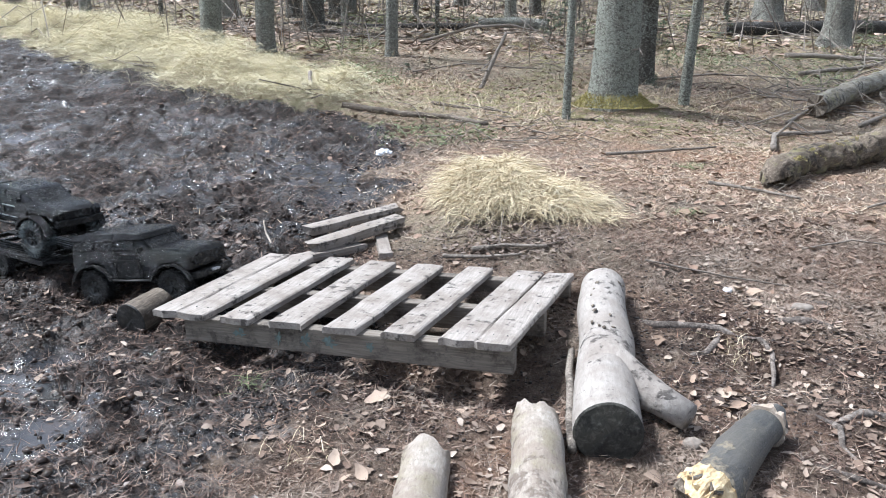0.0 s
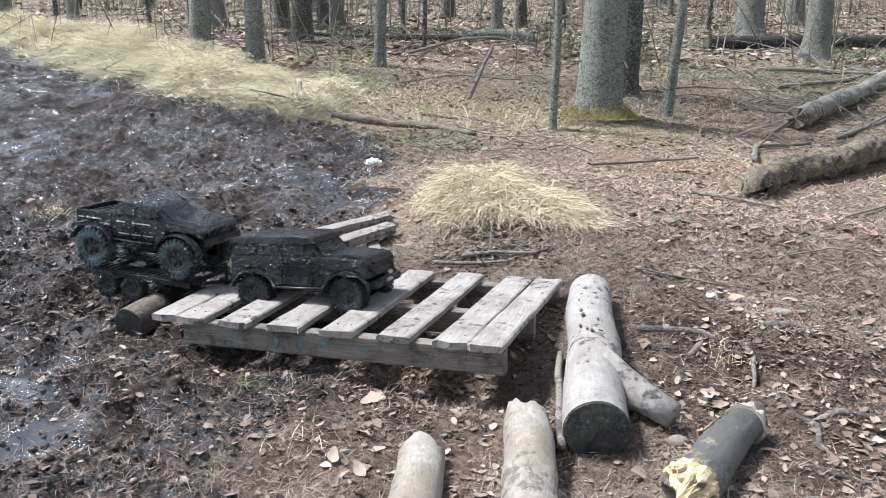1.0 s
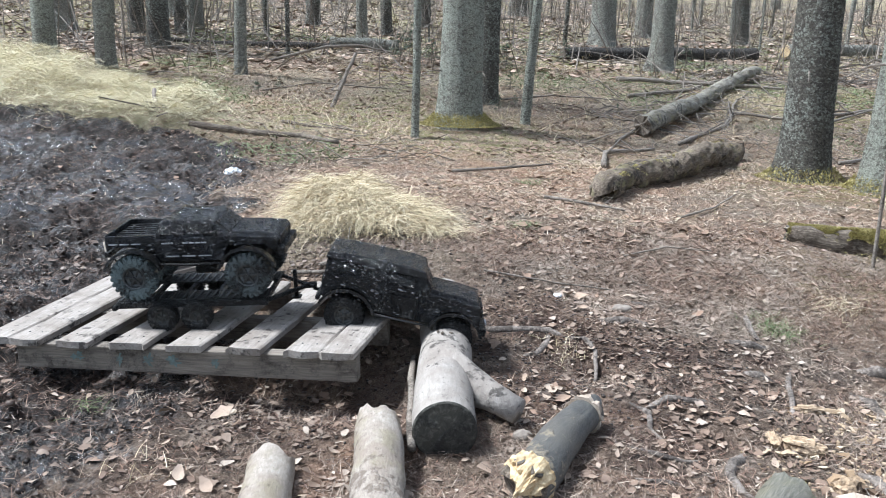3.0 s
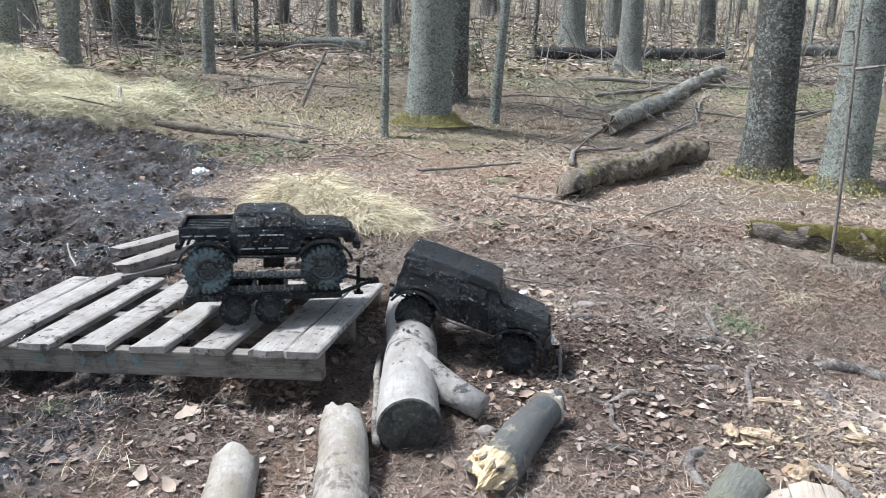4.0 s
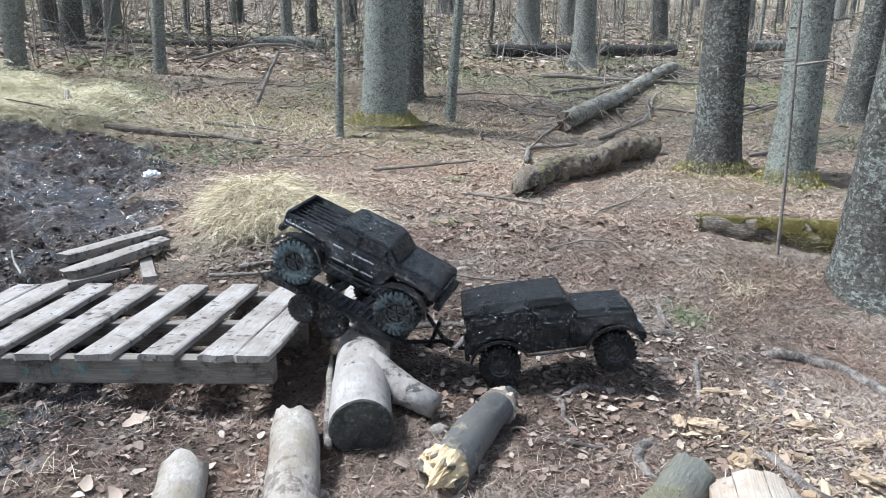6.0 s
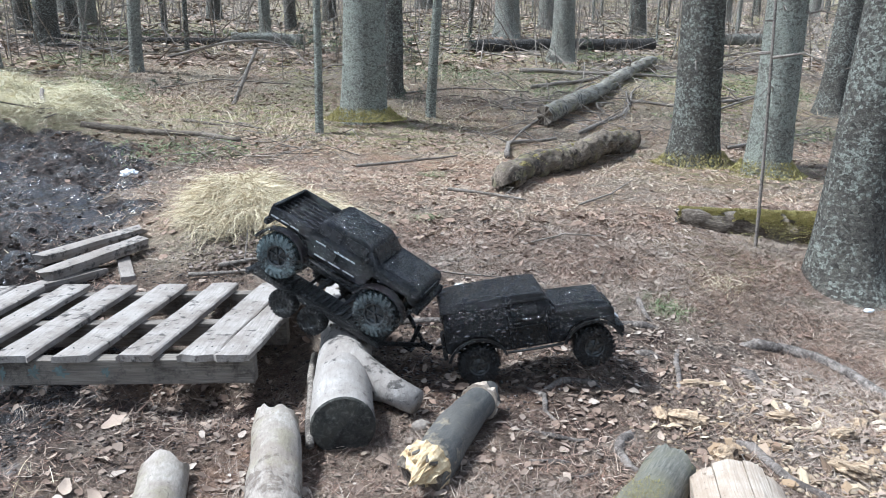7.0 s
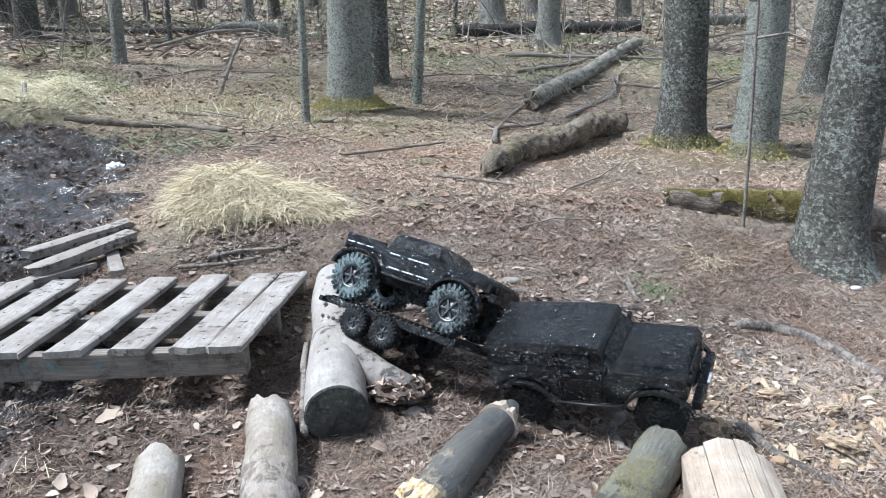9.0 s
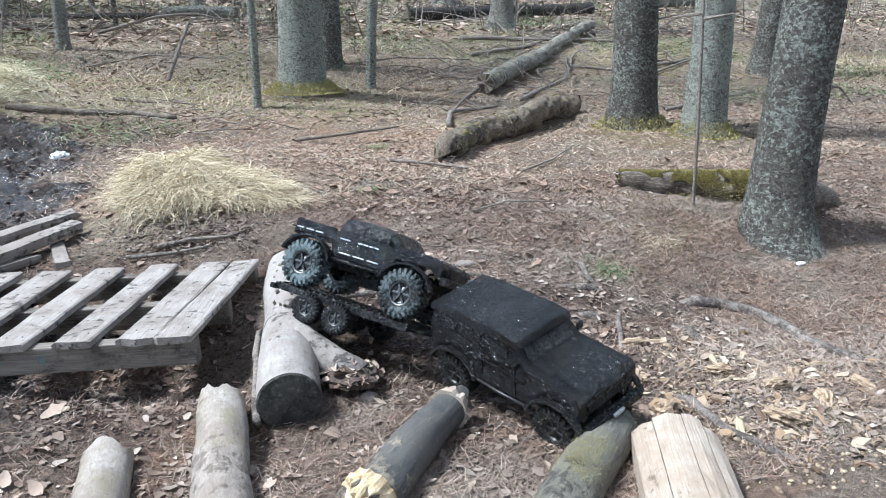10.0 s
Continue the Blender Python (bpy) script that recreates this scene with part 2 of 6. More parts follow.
GROUND = ground_material()
SPRUCE = bark_material("spruce_bark", (0.065, 0.060, 0.048), (0.27, 0.258, 0.213), (0.40, 0.385, 0.325), (0.50, 0.525, 0.44), 1.3, 0.80)
SPRUCE_DARK = bark_material("dark_spruce_bark", (0.028, 0.024, 0.019), (0.135, 0.121, 0.097), (0.25, 0.232, 0.19), (0.46, 0.485, 0.415), 1.2, 0.54)
FALLEN_BARK = bark_material("dark_fallen_bark", (0.022, 0.019, 0.016), (0.06, 0.052, 0.044), (0.12, 0.108, 0.092), (0.50, 0.50, 0.47), 1.0, 0.22)
ASPEN = bark_material("pale_bark", (0.11, 0.103, 0.086), (0.31, 0.295, 0.25), (0.46, 0.445, 0.385), (0.50, 0.51, 0.43), 1.1, 0.6)
TWIG = wood_material("twig_bark", (0.075, 0.062, 0.050), (0.20, 0.170, 0.140), (0.36, 0.32, 0.275), (3, 3, 3), 0.40, (0.055, 0.045, 0.037), 6.0)
LOG_BARK = weathered_material("wet_rotting_log_skin", (0.020, 0.021, 0.022), (0.060, 0.060, 0.058), (0.15, 0.142, 0.125), (0.8, 4, 4), 0.50, (0.24, 0.20, 0.14), (0.10, 0.092, 0.078), 2.5, 0.55)
ROOT = wood_material("smooth_root_bark", (0.085, 0.068, 0.056), (0.19, 0.160, 0.136), (0.34, 0.30, 0.262), (4, 4, 4), 0.55, (0.05, 0.038, 0.031), 4.0)
DEADWOOD = wood_material("weathered_dead_wood", (0.028, 0.021, 0.016), (0.125, 0.10, 0.075), (0.33, 0.28, 0.22), (0.6, 5, 5), 0.5, (0.055, 0.038, 0.026), 3.2)
PEELED = weathered_material("peeled_log_wood", (0.20, 0.172, 0.142), (0.33, 0.292, 0.248), (0.44, 0.40, 0.35), (2, 6, 6), 0.62, (0.13, 0.10, 0.078), (0.19, 0.148, 0.115), 2.6, 0.85, 0.25)
GREYLOG = weathered_material("muddy_grey_log_wood", (0.19, 0.168, 0.148), (0.30, 0.273, 0.245), (0.40, 0.37, 0.335), (1.5, 5, 5), 0.62, (0.045, 0.038, 0.033), (0.20, 0.17, 0.145), 1.8)
CUT_END = wood_material("wet_sawn_end", (0.018, 0.017, 0.013), (0.055, 0.052, 0.042), (0.19, 0.185, 0.15), (3, 3, 3), 0.55, (0.015, 0.013, 0.011), 2.0, 0.7)
BOARD = weathered_material("muddy_board", (0.15, 0.128, 0.11), (0.26, 0.228, 0.198), (0.36, 0.322, 0.285), (1, 16, 16), 0.75, (0.032, 0.027, 0.023))
STRINGER = wood_material("wet_stringer_wood", (0.085, 0.07, 0.056), (0.155, 0.132, 0.108), (0.23, 0.20, 0.165), (1, 16, 16), 0.40, (0.04, 0.032, 0.026))
FRESH = plain_material("broken_yellow_wood", (0.34, 0.22, 0.10), (0.64, 0.52, 0.33), 0.8, 0, 55, 0.012)
SPLIT = weathered_material("split_wood_face", (0.27, 0.215, 0.165), (0.42, 0.35, 0.28), (0.54, 0.465, 0.385), (0.5, 12, 12), 0.30, (0.16, 0.115, 0.08), (0.30, 0.225, 0.16), 2.0)
GREEN_GREY = weathered_material("green_grey_log_skin", (0.045, 0.044, 0.036), (0.125, 0.120, 0.098), (0.25, 0.238, 0.20), (1, 7, 7), 0.60, (0.04, 0.034, 0.026), (0.13, 0.118, 0.08), 3.0, 0.8, 0.15)
MOSS = scatter_material("moss", (0.13, 0.115, 0.035), (0.30, 0.27, 0.085), (0.46, 0.41, 0.16), (0.26, 0.20, 0.09), (0.55, 0.49, 0.23))
STRAW = scatter_material("dry_grass", (0.28, 0.205, 0.115), (0.60, 0.495, 0.32), (0.75, 0.645, 0.45), (0.45, 0.375, 0.22), (0.82, 0.735, 0.55))
MUD_NEEDLE = scatter_material("wet_needles", (0.018, 0.012, 0.010), (0.085, 0.048, 0.035), (0.18, 0.108, 0.079), (0.040, 0.024, 0.019), (0.30, 0.21, 0.16), rough=0.5)
BANK_STRAW = scatter_material("bleached_bank_grass", (0.46, 0.40, 0.25), (0.72, 0.655, 0.46), (0.82, 0.765, 0.58), (0.58, 0.53, 0.33), (0.78, 0.71, 0.51))
ROTTEN = weathered_material("rotten_log_wood", (0.030, 0.022, 0.016), (0.125, 0.096, 0.070), (0.33, 0.275, 0.215), (0.4, 7, 7), 1.0, (0.026, 0.019, 0.014), (0.075, 0.058, 0.038), 1.6, 0.9, 0.4)
GREY_ROT = weathered_material("lichened_rotten_trunk", (0.06, 0.052, 0.042), (0.21, 0.195, 0.162), (0.42, 0.41, 0.35), (0.7, 5, 5), 1.0, (0.035, 0.028, 0.022), (0.11, 0.092, 0.066), 2.2, 0.9, 0.4)
GREEN = scatter_material("green_sprig", (0.09, 0.13, 0.055), (0.17, 0.22, 0.10), (0.24, 0.29, 0.15))
NEEDLE = scatter_material("fallen_needles", (0.028, 0.019, 0.015), (0.27, 0.160, 0.112), (0.42, 0.30, 0.225), (0.07, 0.044, 0.033), (0.62, 0.52, 0.42), (0.33, 0.19, 0.135), (0.04, 0.027, 0.021), (0.48, 0.36, 0.275), damp=0.4)
# Lighter far litter: the slope's missing light is put into these colours.
BRIGHTENED_NEEDLE = scatter_material("brightened_needles", (0.09, 0.06, 0.043), (0.46, 0.30, 0.205), (0.66, 0.53, 0.40), (0.20, 0.13, 0.09), (0.78, 0.68, 0.54), (0.56, 0.355, 0.24), (0.30, 0.26, 0.14), (0.70, 0.56, 0.42), damp=0.12)
BRIGHTENED_LEAF = scatter_material("dead_leaf", (0.13, 0.082, 0.058), (0.27, 0.185, 0.135), (0.38, 0.28, 0.215), (0.19, 0.118, 0.084), (0.52, 0.42, 0.34), (0.24, 0.155, 0.115), seen_by="each")
HILL_LEAF = scatter_material("brown_hillside_leaves", (0.11, 0.072, 0.052), (0.36, 0.255, 0.185), (0.53, 0.41, 0.315), (0.22, 0.15, 0.11), (0.44, 0.325, 0.245), (0.68, 0.58, 0.48))
SEEDLING = scatter_material("young_spruce_needles", (0.045, 0.075, 0.05), (0.09, 0.13, 0.085), (0.14, 0.19, 0.13))
LEAF = scatter_material("dead_leaf", (0.20, 0.135, 0.095), (0.36, 0.27, 0.20), (0.46, 0.37, 0.29), (0.29, 0.19, 0.135), (0.54, 0.45, 0.36), seen_by="each")
LEAF_MANY = scatter_material("dead_leaves", (0.07, 0.048, 0.036), (0.20, 0.135, 0.098), (0.40, 0.31, 0.24), (0.12, 0.078, 0.056), (0.27, 0.19, 0.14), (0.16, 0.105, 0.078), (0.55, 0.47, 0.39), damp=0.35)
MUD_CRUMB = scatter_material("wet_mud_crumb", (0.005, 0.005, 0.005), (0.014, 0.012, 0.011), (0.05, 0.033, 0.026), (0.009, 0.008, 0.008), (0.09, 0.062, 0.048), (0.02, 0.016, 0.013), rough=0.28)
MUD_LEAF = scatter_material("wet_leaves", (0.03, 0.023, 0.018), (0.10, 0.072, 0.055), (0.055, 0.040, 0.032), (0.20, 0.15, 0.118), (0.085, 0.06, 0.047), (0.34, 0.275, 0.225), rough=0.45)
CHIP = scatter_material("wood_chip", (0.11, 0.075, 0.05), (0.33, 0.245, 0.155), (0.45, 0.35, 0.235), (0.18, 0.12, 0.075), (0.54, 0.45, 0.32))
BODY = mud_coat_material("mud_covered_body", (0.012, 0.013, 0.016), 0.75, 0.2)
LACQUER = mud_coat_material("mud_spattered_black_lacquer", (0.010, 0.011, 0.014), 0.38, 0.14)
CHASSIS = mud_coat_material("muddy_black_plastic", (0.012, 0.012, 0.012), 0.6, 0.4)
RUBBER = mud_coat_material("wet_rubber", (0.017, 0.017, 0.017), 0.55, 0.45)
GREY_RUBBER = mud_coat_material("mud_filmed_rubber", (0.105, 0.135, 0.138), 0.15, 0.5)
RIM = plain_material("dark_rim", (0.02, 0.02, 0.02), (0.055, 0.055, 0.052), 0.4, 0.4, 120)
PALE_RIM = plain_material("scuffed_rim", (0.022, 0.023, 0.023), (0.085, 0.088, 0.088), 0.4, 0.5, 120)
WET_MUD = wet_mud_material()
GLASS = mud_coat_material("muddy_window", (0.006, 0.007, 0.008), 0.5, 0.25)
SILVER = plain_material("silver_trim", (0.16, 0.165, 0.175), (0.45, 0.46, 0.48), 0.35, 0.3, 90)
PAPER = plain_material("white_litter", (0.55, 0.57, 0.60), (0.78, 0.79, 0.80), 0.6, 0, 30, 0.004)
STONE = plain_material("pale_stone", (0.13, 0.11, 0.092), (0.29, 0.25, 0.21), 0.9, 0, 40, 0.004)


# ---- mesh helpers ----
def link_mesh(name, verts, faces, material, parent=None, smooth=True):
    me = bpy.data.meshes.new(name)
    me.from_pydata(verts, [], faces)
    me.materials.append(material)
    if smooth:
        me.shade_smooth()
    ob = new(name, me)
    ob.parent = parent
    return ob


def part(name, bm, material, parent=None, label="", smooth=False):
    """One bmesh becomes one mesh object under a thing or a part."""
    me = bpy.data.meshes.new(name)
    bmesh.ops.recalc_face_normals(bm, faces=bm.faces[:])
    bm.to_mesh(me)
    bm.free()
    me.materials.append(material)
    if smooth:
        me.shade_smooth()
    ob = new(name, me)
    ob.parent = parent
    if label:
        tagged(ob, label)
    return ob


def thing(name, label, category, group="", kind="", m=None):
    ob = tagged(new(name), label, category, group, kind)
    ob.empty_display_size = 0.05
    if m is not None:
        ob.matrix_basis = m
    return ob


def add_box(bm, size, m=Matrix(), bevel=0.0, taper=None):
    """A box about m; taper narrows its top in x and y."""
    vs = bmesh.ops.create_cube(bm, size=1.0)["verts"]
    for v in vs:
        k = taper if taper and v.co.z > 0 else (1, 1)
        v.co = Vector((v.co.x * size[0] * k[0], v.co.y * size[1] * k[1], v.co.z * size[2]))
    if bevel:
        edges = list({e for v in vs for e in v.link_edges})
        out = bmesh.ops.bevel(bm, geom=edges, offset=bevel, segments=2, affect="EDGES", profile=0.6)
        vs = list({v for f in out["faces"] for v in f.verts} | {v for v in vs if v.is_valid})
    for v in vs:
        v.co = m @ v.co
    return vs


def add_tube(bm, pts, radii, seg=10, rough=0.0, cap=True, seed=0.0, fine=7.0):
    """A tapered tube along pts with an uneven skin."""
    pts = [Vector(p) for p in pts]
    rings = []
    side = None
    for i, p in enumerate(pts):
        d = (pts[min(i + 1, len(pts) - 1)] - pts[max(i - 1, 0)]).normalized()
        if side is None:
            side = d.cross(Vector((0, 0, 1)) if abs(d.z) < 0.9 else Vector((1, 0, 0))).normalized()
        side = (side - d * side.dot(d)).normalized()
        up = d.cross(side)
        ring = []
        for k in range(seg):
            a = 2 * math.pi * k / seg
            out = side * math.cos(a) + up * math.sin(a)
            q = p + out * radii[i]
            r = radii[i] * (1 + rough * (noise.noise(q * fine + Vector((seed, 0, 0))) + 0.5 * noise.noise(q * fine * 3.1)))
            ring.append(bm.verts.new(p + out * r))
        rings.append(ring)
    for r0, r1 in zip(rings, rings[1:]):
        for k in range(seg):
            bm.faces.new((r0[k], r0[(k + 1) % seg], r1[(k + 1) % seg], r1[k]))
    if cap:
        bm.faces.new(rings[0][::-1])
        bm.faces.new(rings[-1])
    return rings


def along(p, q, n, sway=0.0, seed=0.0):
    """n + 1 points from p to q, swaying a little."""
    p, q = Vector(p), Vector(q)
    return [p.lerp(q, i / n) + sway * Vector((noise.noise((i / n * 3.1, seed + 0.3, 0)), noise.noise((i / n * 3.1, seed + 0.3, 5)), noise.noise((i / n * 3.1, seed + 0.3, 9)))) for i in range(n + 1)]


# ---- the lie of the land ----
YS = [-4, 1.2, 2.0, 2.4, 2.8, 4.0, 5.0, 6.0, 7.0, 8.0, 10.0, 15.0, 25.0, 45.0, 90.0]
ZS = [-0.05, -0.05, -0.04, 0.02, 0.08, 0.18, 0.22, 0.30, 0.45, 0.66, 0.92, 1.5, 2.8, 5.6, 13.0]


def step(a, b, v):
    t = np.clip((v - a) / (b - a), 0, 1)
    return t * t * (3 - 2 * t)


def hump(x, y, cx, cy, rx, ry):
    return np.exp(-(((x - cx) / rx) ** 2 + ((y - cy) / ry) ** 2))


def from_line(x, y, pts):
    """Distance to a bent line in plan."""
    best = np.full(np.shape(x), 1e9)
    for (ax, ay), (bx, by) in zip(pts, pts[1:]):
        dx, dy = bx - ax, by - ay
        t = np.clip(((x - ax) * dx + (y - ay) * dy) / (dx * dx + dy * dy), 0, 1)
        best = np.minimum(best, np.hypot(x - ax - t * dx, y - ay - t * dy))
    return best


BANK = [(-9.0, 12.9), (-4.7, 10.1), (-2.85, 8.0), (-1.70, 6.95), (-1.12, 6.6)]


def land(x, y):
    x, y = np.asarray(x, float), np.asarray(y, float)
    z = sum(np.interp(y + d, YS, ZS) for d in (-0.3, -0.15, 0, 0.15, 0.3)) / 5
    z = z - 0.09 * step(0.35, -0.5, x) * step(1.9, 2.6, y) * step(6.2, 4.6, y)
    z = z - 0.07 * step(1.2, 2.2, x) * step(3.0, 2.0, y)
    z = z - 0.10 * hump(x, y, 0.10, 2.08, 0.30, 0.20)
    z = z + 0.19 * hump(x, y, 0.22, 3.58, 0.27, 0.27) + 0.07 * hump(x, y, 0.52, 3.30, 0.20, 0.20)
    z = z + 0.07 * hump(x, y, 0.62, 2.95, 0.30, 0.25)
    z = z + 0.17 * np.exp(-(from_line(x, y, BANK) / 0.55) ** 2)
    z = z - 0.06 * hump(x, y, 0.98, 2.12, 0.16, 0.13)
    z = z + 0.05 * hump(x, y, 1.36, 6.2, 0.5, 0.4)
    z = z - 0.045 * hump(x, y, 0.40, 1.58, 0.16, 0.11)
    return z


def lattice(x, y, seed):
    """Smooth value noise in plan, from -1 to 1."""
    table = np.random.RandomState(seed).rand(256, 256) * 2 - 1
    i, j = np.floor(x).astype(int), np.floor(y).astype(int)
    u, v = x - i, y - j
    u, v = u * u * (3 - 2 * u), v * v * (3 - 2 * v)
    g = lambda a, b: table[a % 256, b % 256]
    return (g(i, j) * (1 - u) + g(i + 1, j) * u) * (1 - v) + (g(i, j + 1) * (1 - u) + g(i + 1, j + 1) * u) * v


def wetness(x, y):
    """1 in the black mud, 0 on the dry forest floor."""
    right = np.interp(y, [0, 1.3, 1.9, 2.3, 3.0, 3.6, 4.2, 5.0, 5.8, 6.4, 7.6, 9.5, 14], [-0.35, -0.32, -0.35, -0.32, -0.30, -0.28, -0.26, -0.33, -0.6, -1.75, -3.3, -5.3, -10])
    w = step(0.30, -0.34, x - right - 0.18 * lattice(x * 2.2, y * 2.2, 3) - 0.12 * lattice(x * 6, y * 6, 4))
    crumbly = step(2.7, 1.9, y) * step(-1.25, -0.75, x) * np.clip(0.55 + 0.8 * lattice(x * 3.1, y * 3.1, 5), 0, 1)
    return w * (1 - 0.25 * crumbly)


def worn_and_shaded(x, y):
    """1 where the ground is trodden dark and bare; also paints the truck's shade."""
    w = 0.95 * hump(x, y, 0.86, 2.42, 0.30, 0.26) + 0.8 * hump(x, y, 0.98, 2.12, 0.22, 0.18) + 0.55 * hump(x, y, 1.5, 3.2, 0.9, 0.35) + 0.6 * hump(x, y, 1.9, 2.15, 0.35, 0.25)
    # First hump: the truck's shade in ground colour; second: its shade and sprayed mud.
    w = w + 0.85 * hump(x, y, 0.92, 1.55, 0.24, 0.30) + 0.6 * hump(x, y, 0.80, 1.92, 0.2, 0.2) + 0.45 * hump(x, y, 1.40, 1.60, 0.45, 0.30) + 0.8 * hump(x, y, 1.25, 2.10, 0.42, 0.20) + 0.5 * hump(x, y, 1.55, 1.95, 0.35, 0.25)
    # The first darkens the hollow under the pallet edge; the last paints truck shade.
    w = w + 0.95 * hump(x, y, 0.15, 2.0, 0.5, 0.28) + 0.9 * hump(x, y, 0.1, 2.95, 0.45, 0.22) + 1.0 * hump(x, y, -0.45, 5.72, 0.5, 0.26) + 0.6 * hump(x, y, 0.0, 5.2, 0.4, 0.5) + 0.7 * hump(x, y, -0.6, 1.7, 0.7, 0.5) + 0.6 * hump(x, y, 0.78, 2.05, 0.22, 0.25)
    return np.clip(w, 0, 1)


def puddle(x, y):
    """1 where thin water stands on the mud."""
    p = hump(x, y, -1.18, 2.02, 0.16, 0.16) + hump(x, y, -0.98, 1.72, 0.12, 0.14) + hump(x, y, -1.12, 1.58, 0.14, 0.10) + hump(x, y, -0.80, 1.86, 0.09, 0.05) + 0.8 * hump(x, y, -3.2, 5.2, 0.5, 0.7) + 0.8 * hump(x, y, -0.85, 4.6, 0.5, 0.4) + 0.7 * hump(x, y, -0.55, 4.1, 0.3, 0.25) + 0.6 * hump(x, y, -0.45, 1.75, 0.1, 0.06)
    return np.clip(p * 1.3 + 0.7 * lattice(x * 7, y * 7, 90) - 0.35, 0, 1) * np.clip(p * 3, 0, 1)


def surface(x, y):
    """The land with its lumps, ruts and crumbs."""
    x, y = np.asarray(x, float), np.asarray(y, float)
    w = wetness(x, y)
    lumps = 0.024 * lattice(x * 4, y * 4, 11) + 0.032 * lattice(x * 9, y * 9, 12) + 0.034 * np.abs(lattice(x * 16, y * 16, 13)) + 0.016 * lattice(x * 31, y * 31, 19)
    soft = 0.014 * lattice(x * 2.6, y * 2.6, 14) + 0.007 * lattice(x * 9, y * 9, 15) + 0.004 * lattice(x * 27, y * 27, 16)
    far = 0.10 * lattice(x * 0.5, y * 0.5, 17) * step(7, 14, y)
    lumps = lumps * (1 - 0.85 * puddle(x, y))
    ruts = -0.03 * w * np.exp(-((lattice(x * 0.8, y * 0.8, 18)) / 0.25) ** 2)
    return land(x, y) + w * lumps + (1 - w) * soft + far + ruts


def ground_z(x, y):
    return float(surface(np.array([x]), np.array([y]))[0])


def spaced(*runs):
    return np.concatenate([np.arange(a, b, s) for a, b, s in runs])


def make_ground():
    xs = spaced((-60, -12, 4), (-12, -5, 0.4), (-5, -2.6, 0.06), (-2.6, 3.0, 0.02), (3.0, 6, 0.08), (6, 14, 0.4), (14, 60.1, 4))
    ys = spaced((-40, -4, 3), (-4, 0.9, 0.2), (0.9, 4.6, 0.02), (4.6, 8, 0.04), (8, 14, 0.12), (14, 30, 0.5), (30, 90.1, 5))
    X, Y = np.meshgrid(xs, ys)
    Z = surface(X, Y)
    n = len(xs)
    idx = np.arange(len(xs) * len(ys)).reshape(len(ys), n)
    faces = np.stack([idx[:-1, :-1], idx[:-1, 1:], idx[1:, 1:], idx[1:, :-1]], -1).reshape(-1, 4)
    ob = link_mesh("ground", np.stack([X, Y, Z], -1).reshape(-1, 3).tolist(), faces.tolist(), GROUND)
    masks = {"wet": wetness(X, Y), "moss": np.clip(0.9 * hump(X, Y, 1.4, 5.9, 0.8, 0.5) + 0.8 * hump(X, Y, 3.5, 4.2, 0.7, 0.5) + 0.6 * hump(X, Y, 2.5, 5.2, 0.9, 0.4) + 1.0 * step(5.0, 6.6, Y) * np.clip(0.6 + 1.6 * lattice(X * 0.9, Y * 0.9, 31), 0, 1) + 0.6 * hump(X, Y, 2.4, 2.7, 0.4, 0.3), 0, 1),
             "worn_shade": worn_and_shaded(X, Y), "hill": step(6.5, 10.5, Y), "rust": np.clip(hump(X, Y, 1.5, 4.6, 1.1, 0.8) + 0.8 * hump(X, Y, 0.4, 5.6, 1.2, 0.4) + 0.7 * hump(X, Y, 2.6, 3.2, 0.6, 0.4) + 0.8 * hump(X, Y, 0.12, 1.6, 0.28, 0.3), 0, 1),
             "pool": puddle(X, Y),
             # The far straw term also lifts the slope's colour for light lost among trees.
             "straw_and_light": np.clip(0.3 * step(4.6, 7.0, Y) * np.clip(0.35 + lattice(X * 1.2, Y * 1.2, 33), 0, 1) + hump(X, Y, 0.34, 3.45, 0.42, 0.42) + np.exp(-(from_line(X, Y, BANK) / 0.6) ** 2), 0, 1)}
    for key, values in masks.items():
        ob.data.attributes.new(key, "FLOAT", "POINT").data.foreach_set("value", values.ravel().astype(np.float32))
    return tagged(ob, "brown needle-strewn forest floor running into black wet mud", "ground", kind="structure")


make_ground()


# ---- trees ----
def crown_parts(tree, height, start, reach, seed):
    """Whorls of drooping boughs hung with needle sprays."""
    rnd = random.Random(seed)
    wood, green = bmesh.new(), bmesh.new()
    z = start
    while z < height - 0.2:
        k = 1 - (z - start) / (height - start)
        for i in range(3):
            a, r = rnd.uniform(0, 6.28), reach * (0.25 + 0.75 * k) * rnd.uniform(0.7, 1.1)
            out = Vector((math.cos(a), math.sin(a), 0))
            pts = [Vector((0, 0, z)) + out * r * u + Vector((0, 0, -0.35 * r * u * u)) for u in (0, 0.35, 0.7, 1)]
            add_tube(wood, pts, [0.018, 0.013, 0.008, 0.003], 4, 0, False)
            for u in range(14):
                t = 0.25 + 0.75 * rnd.random()
                c = Vector((0, 0, z)) + out * r * t + Vector((0, 0, -0.35 * r * t * t))
                d = (out * 0.5 + Vector((rnd.uniform(-1, 1), rnd.uniform(-1, 1), rnd.uniform(-0.7, 0.1)))).normalized() * rnd.uniform(0.12, 0.26)
                s = d.cross(Vector((0, 0, 1))).normalized() * 0.045
                green.faces.new([green.verts.new(p) for p in (c - s, c + d * 0.6 - s * 0.8, c + d, c + s * 0.8 + d * 0.4)])
        z += rnd.uniform(0.55, 0.8)
    tagged(part("limbs", wood, TWIG, tree), kind="stuff")
    tagged(part("crown", green, GREEN, tree, "dark green needle sprays"), kind="stuff")


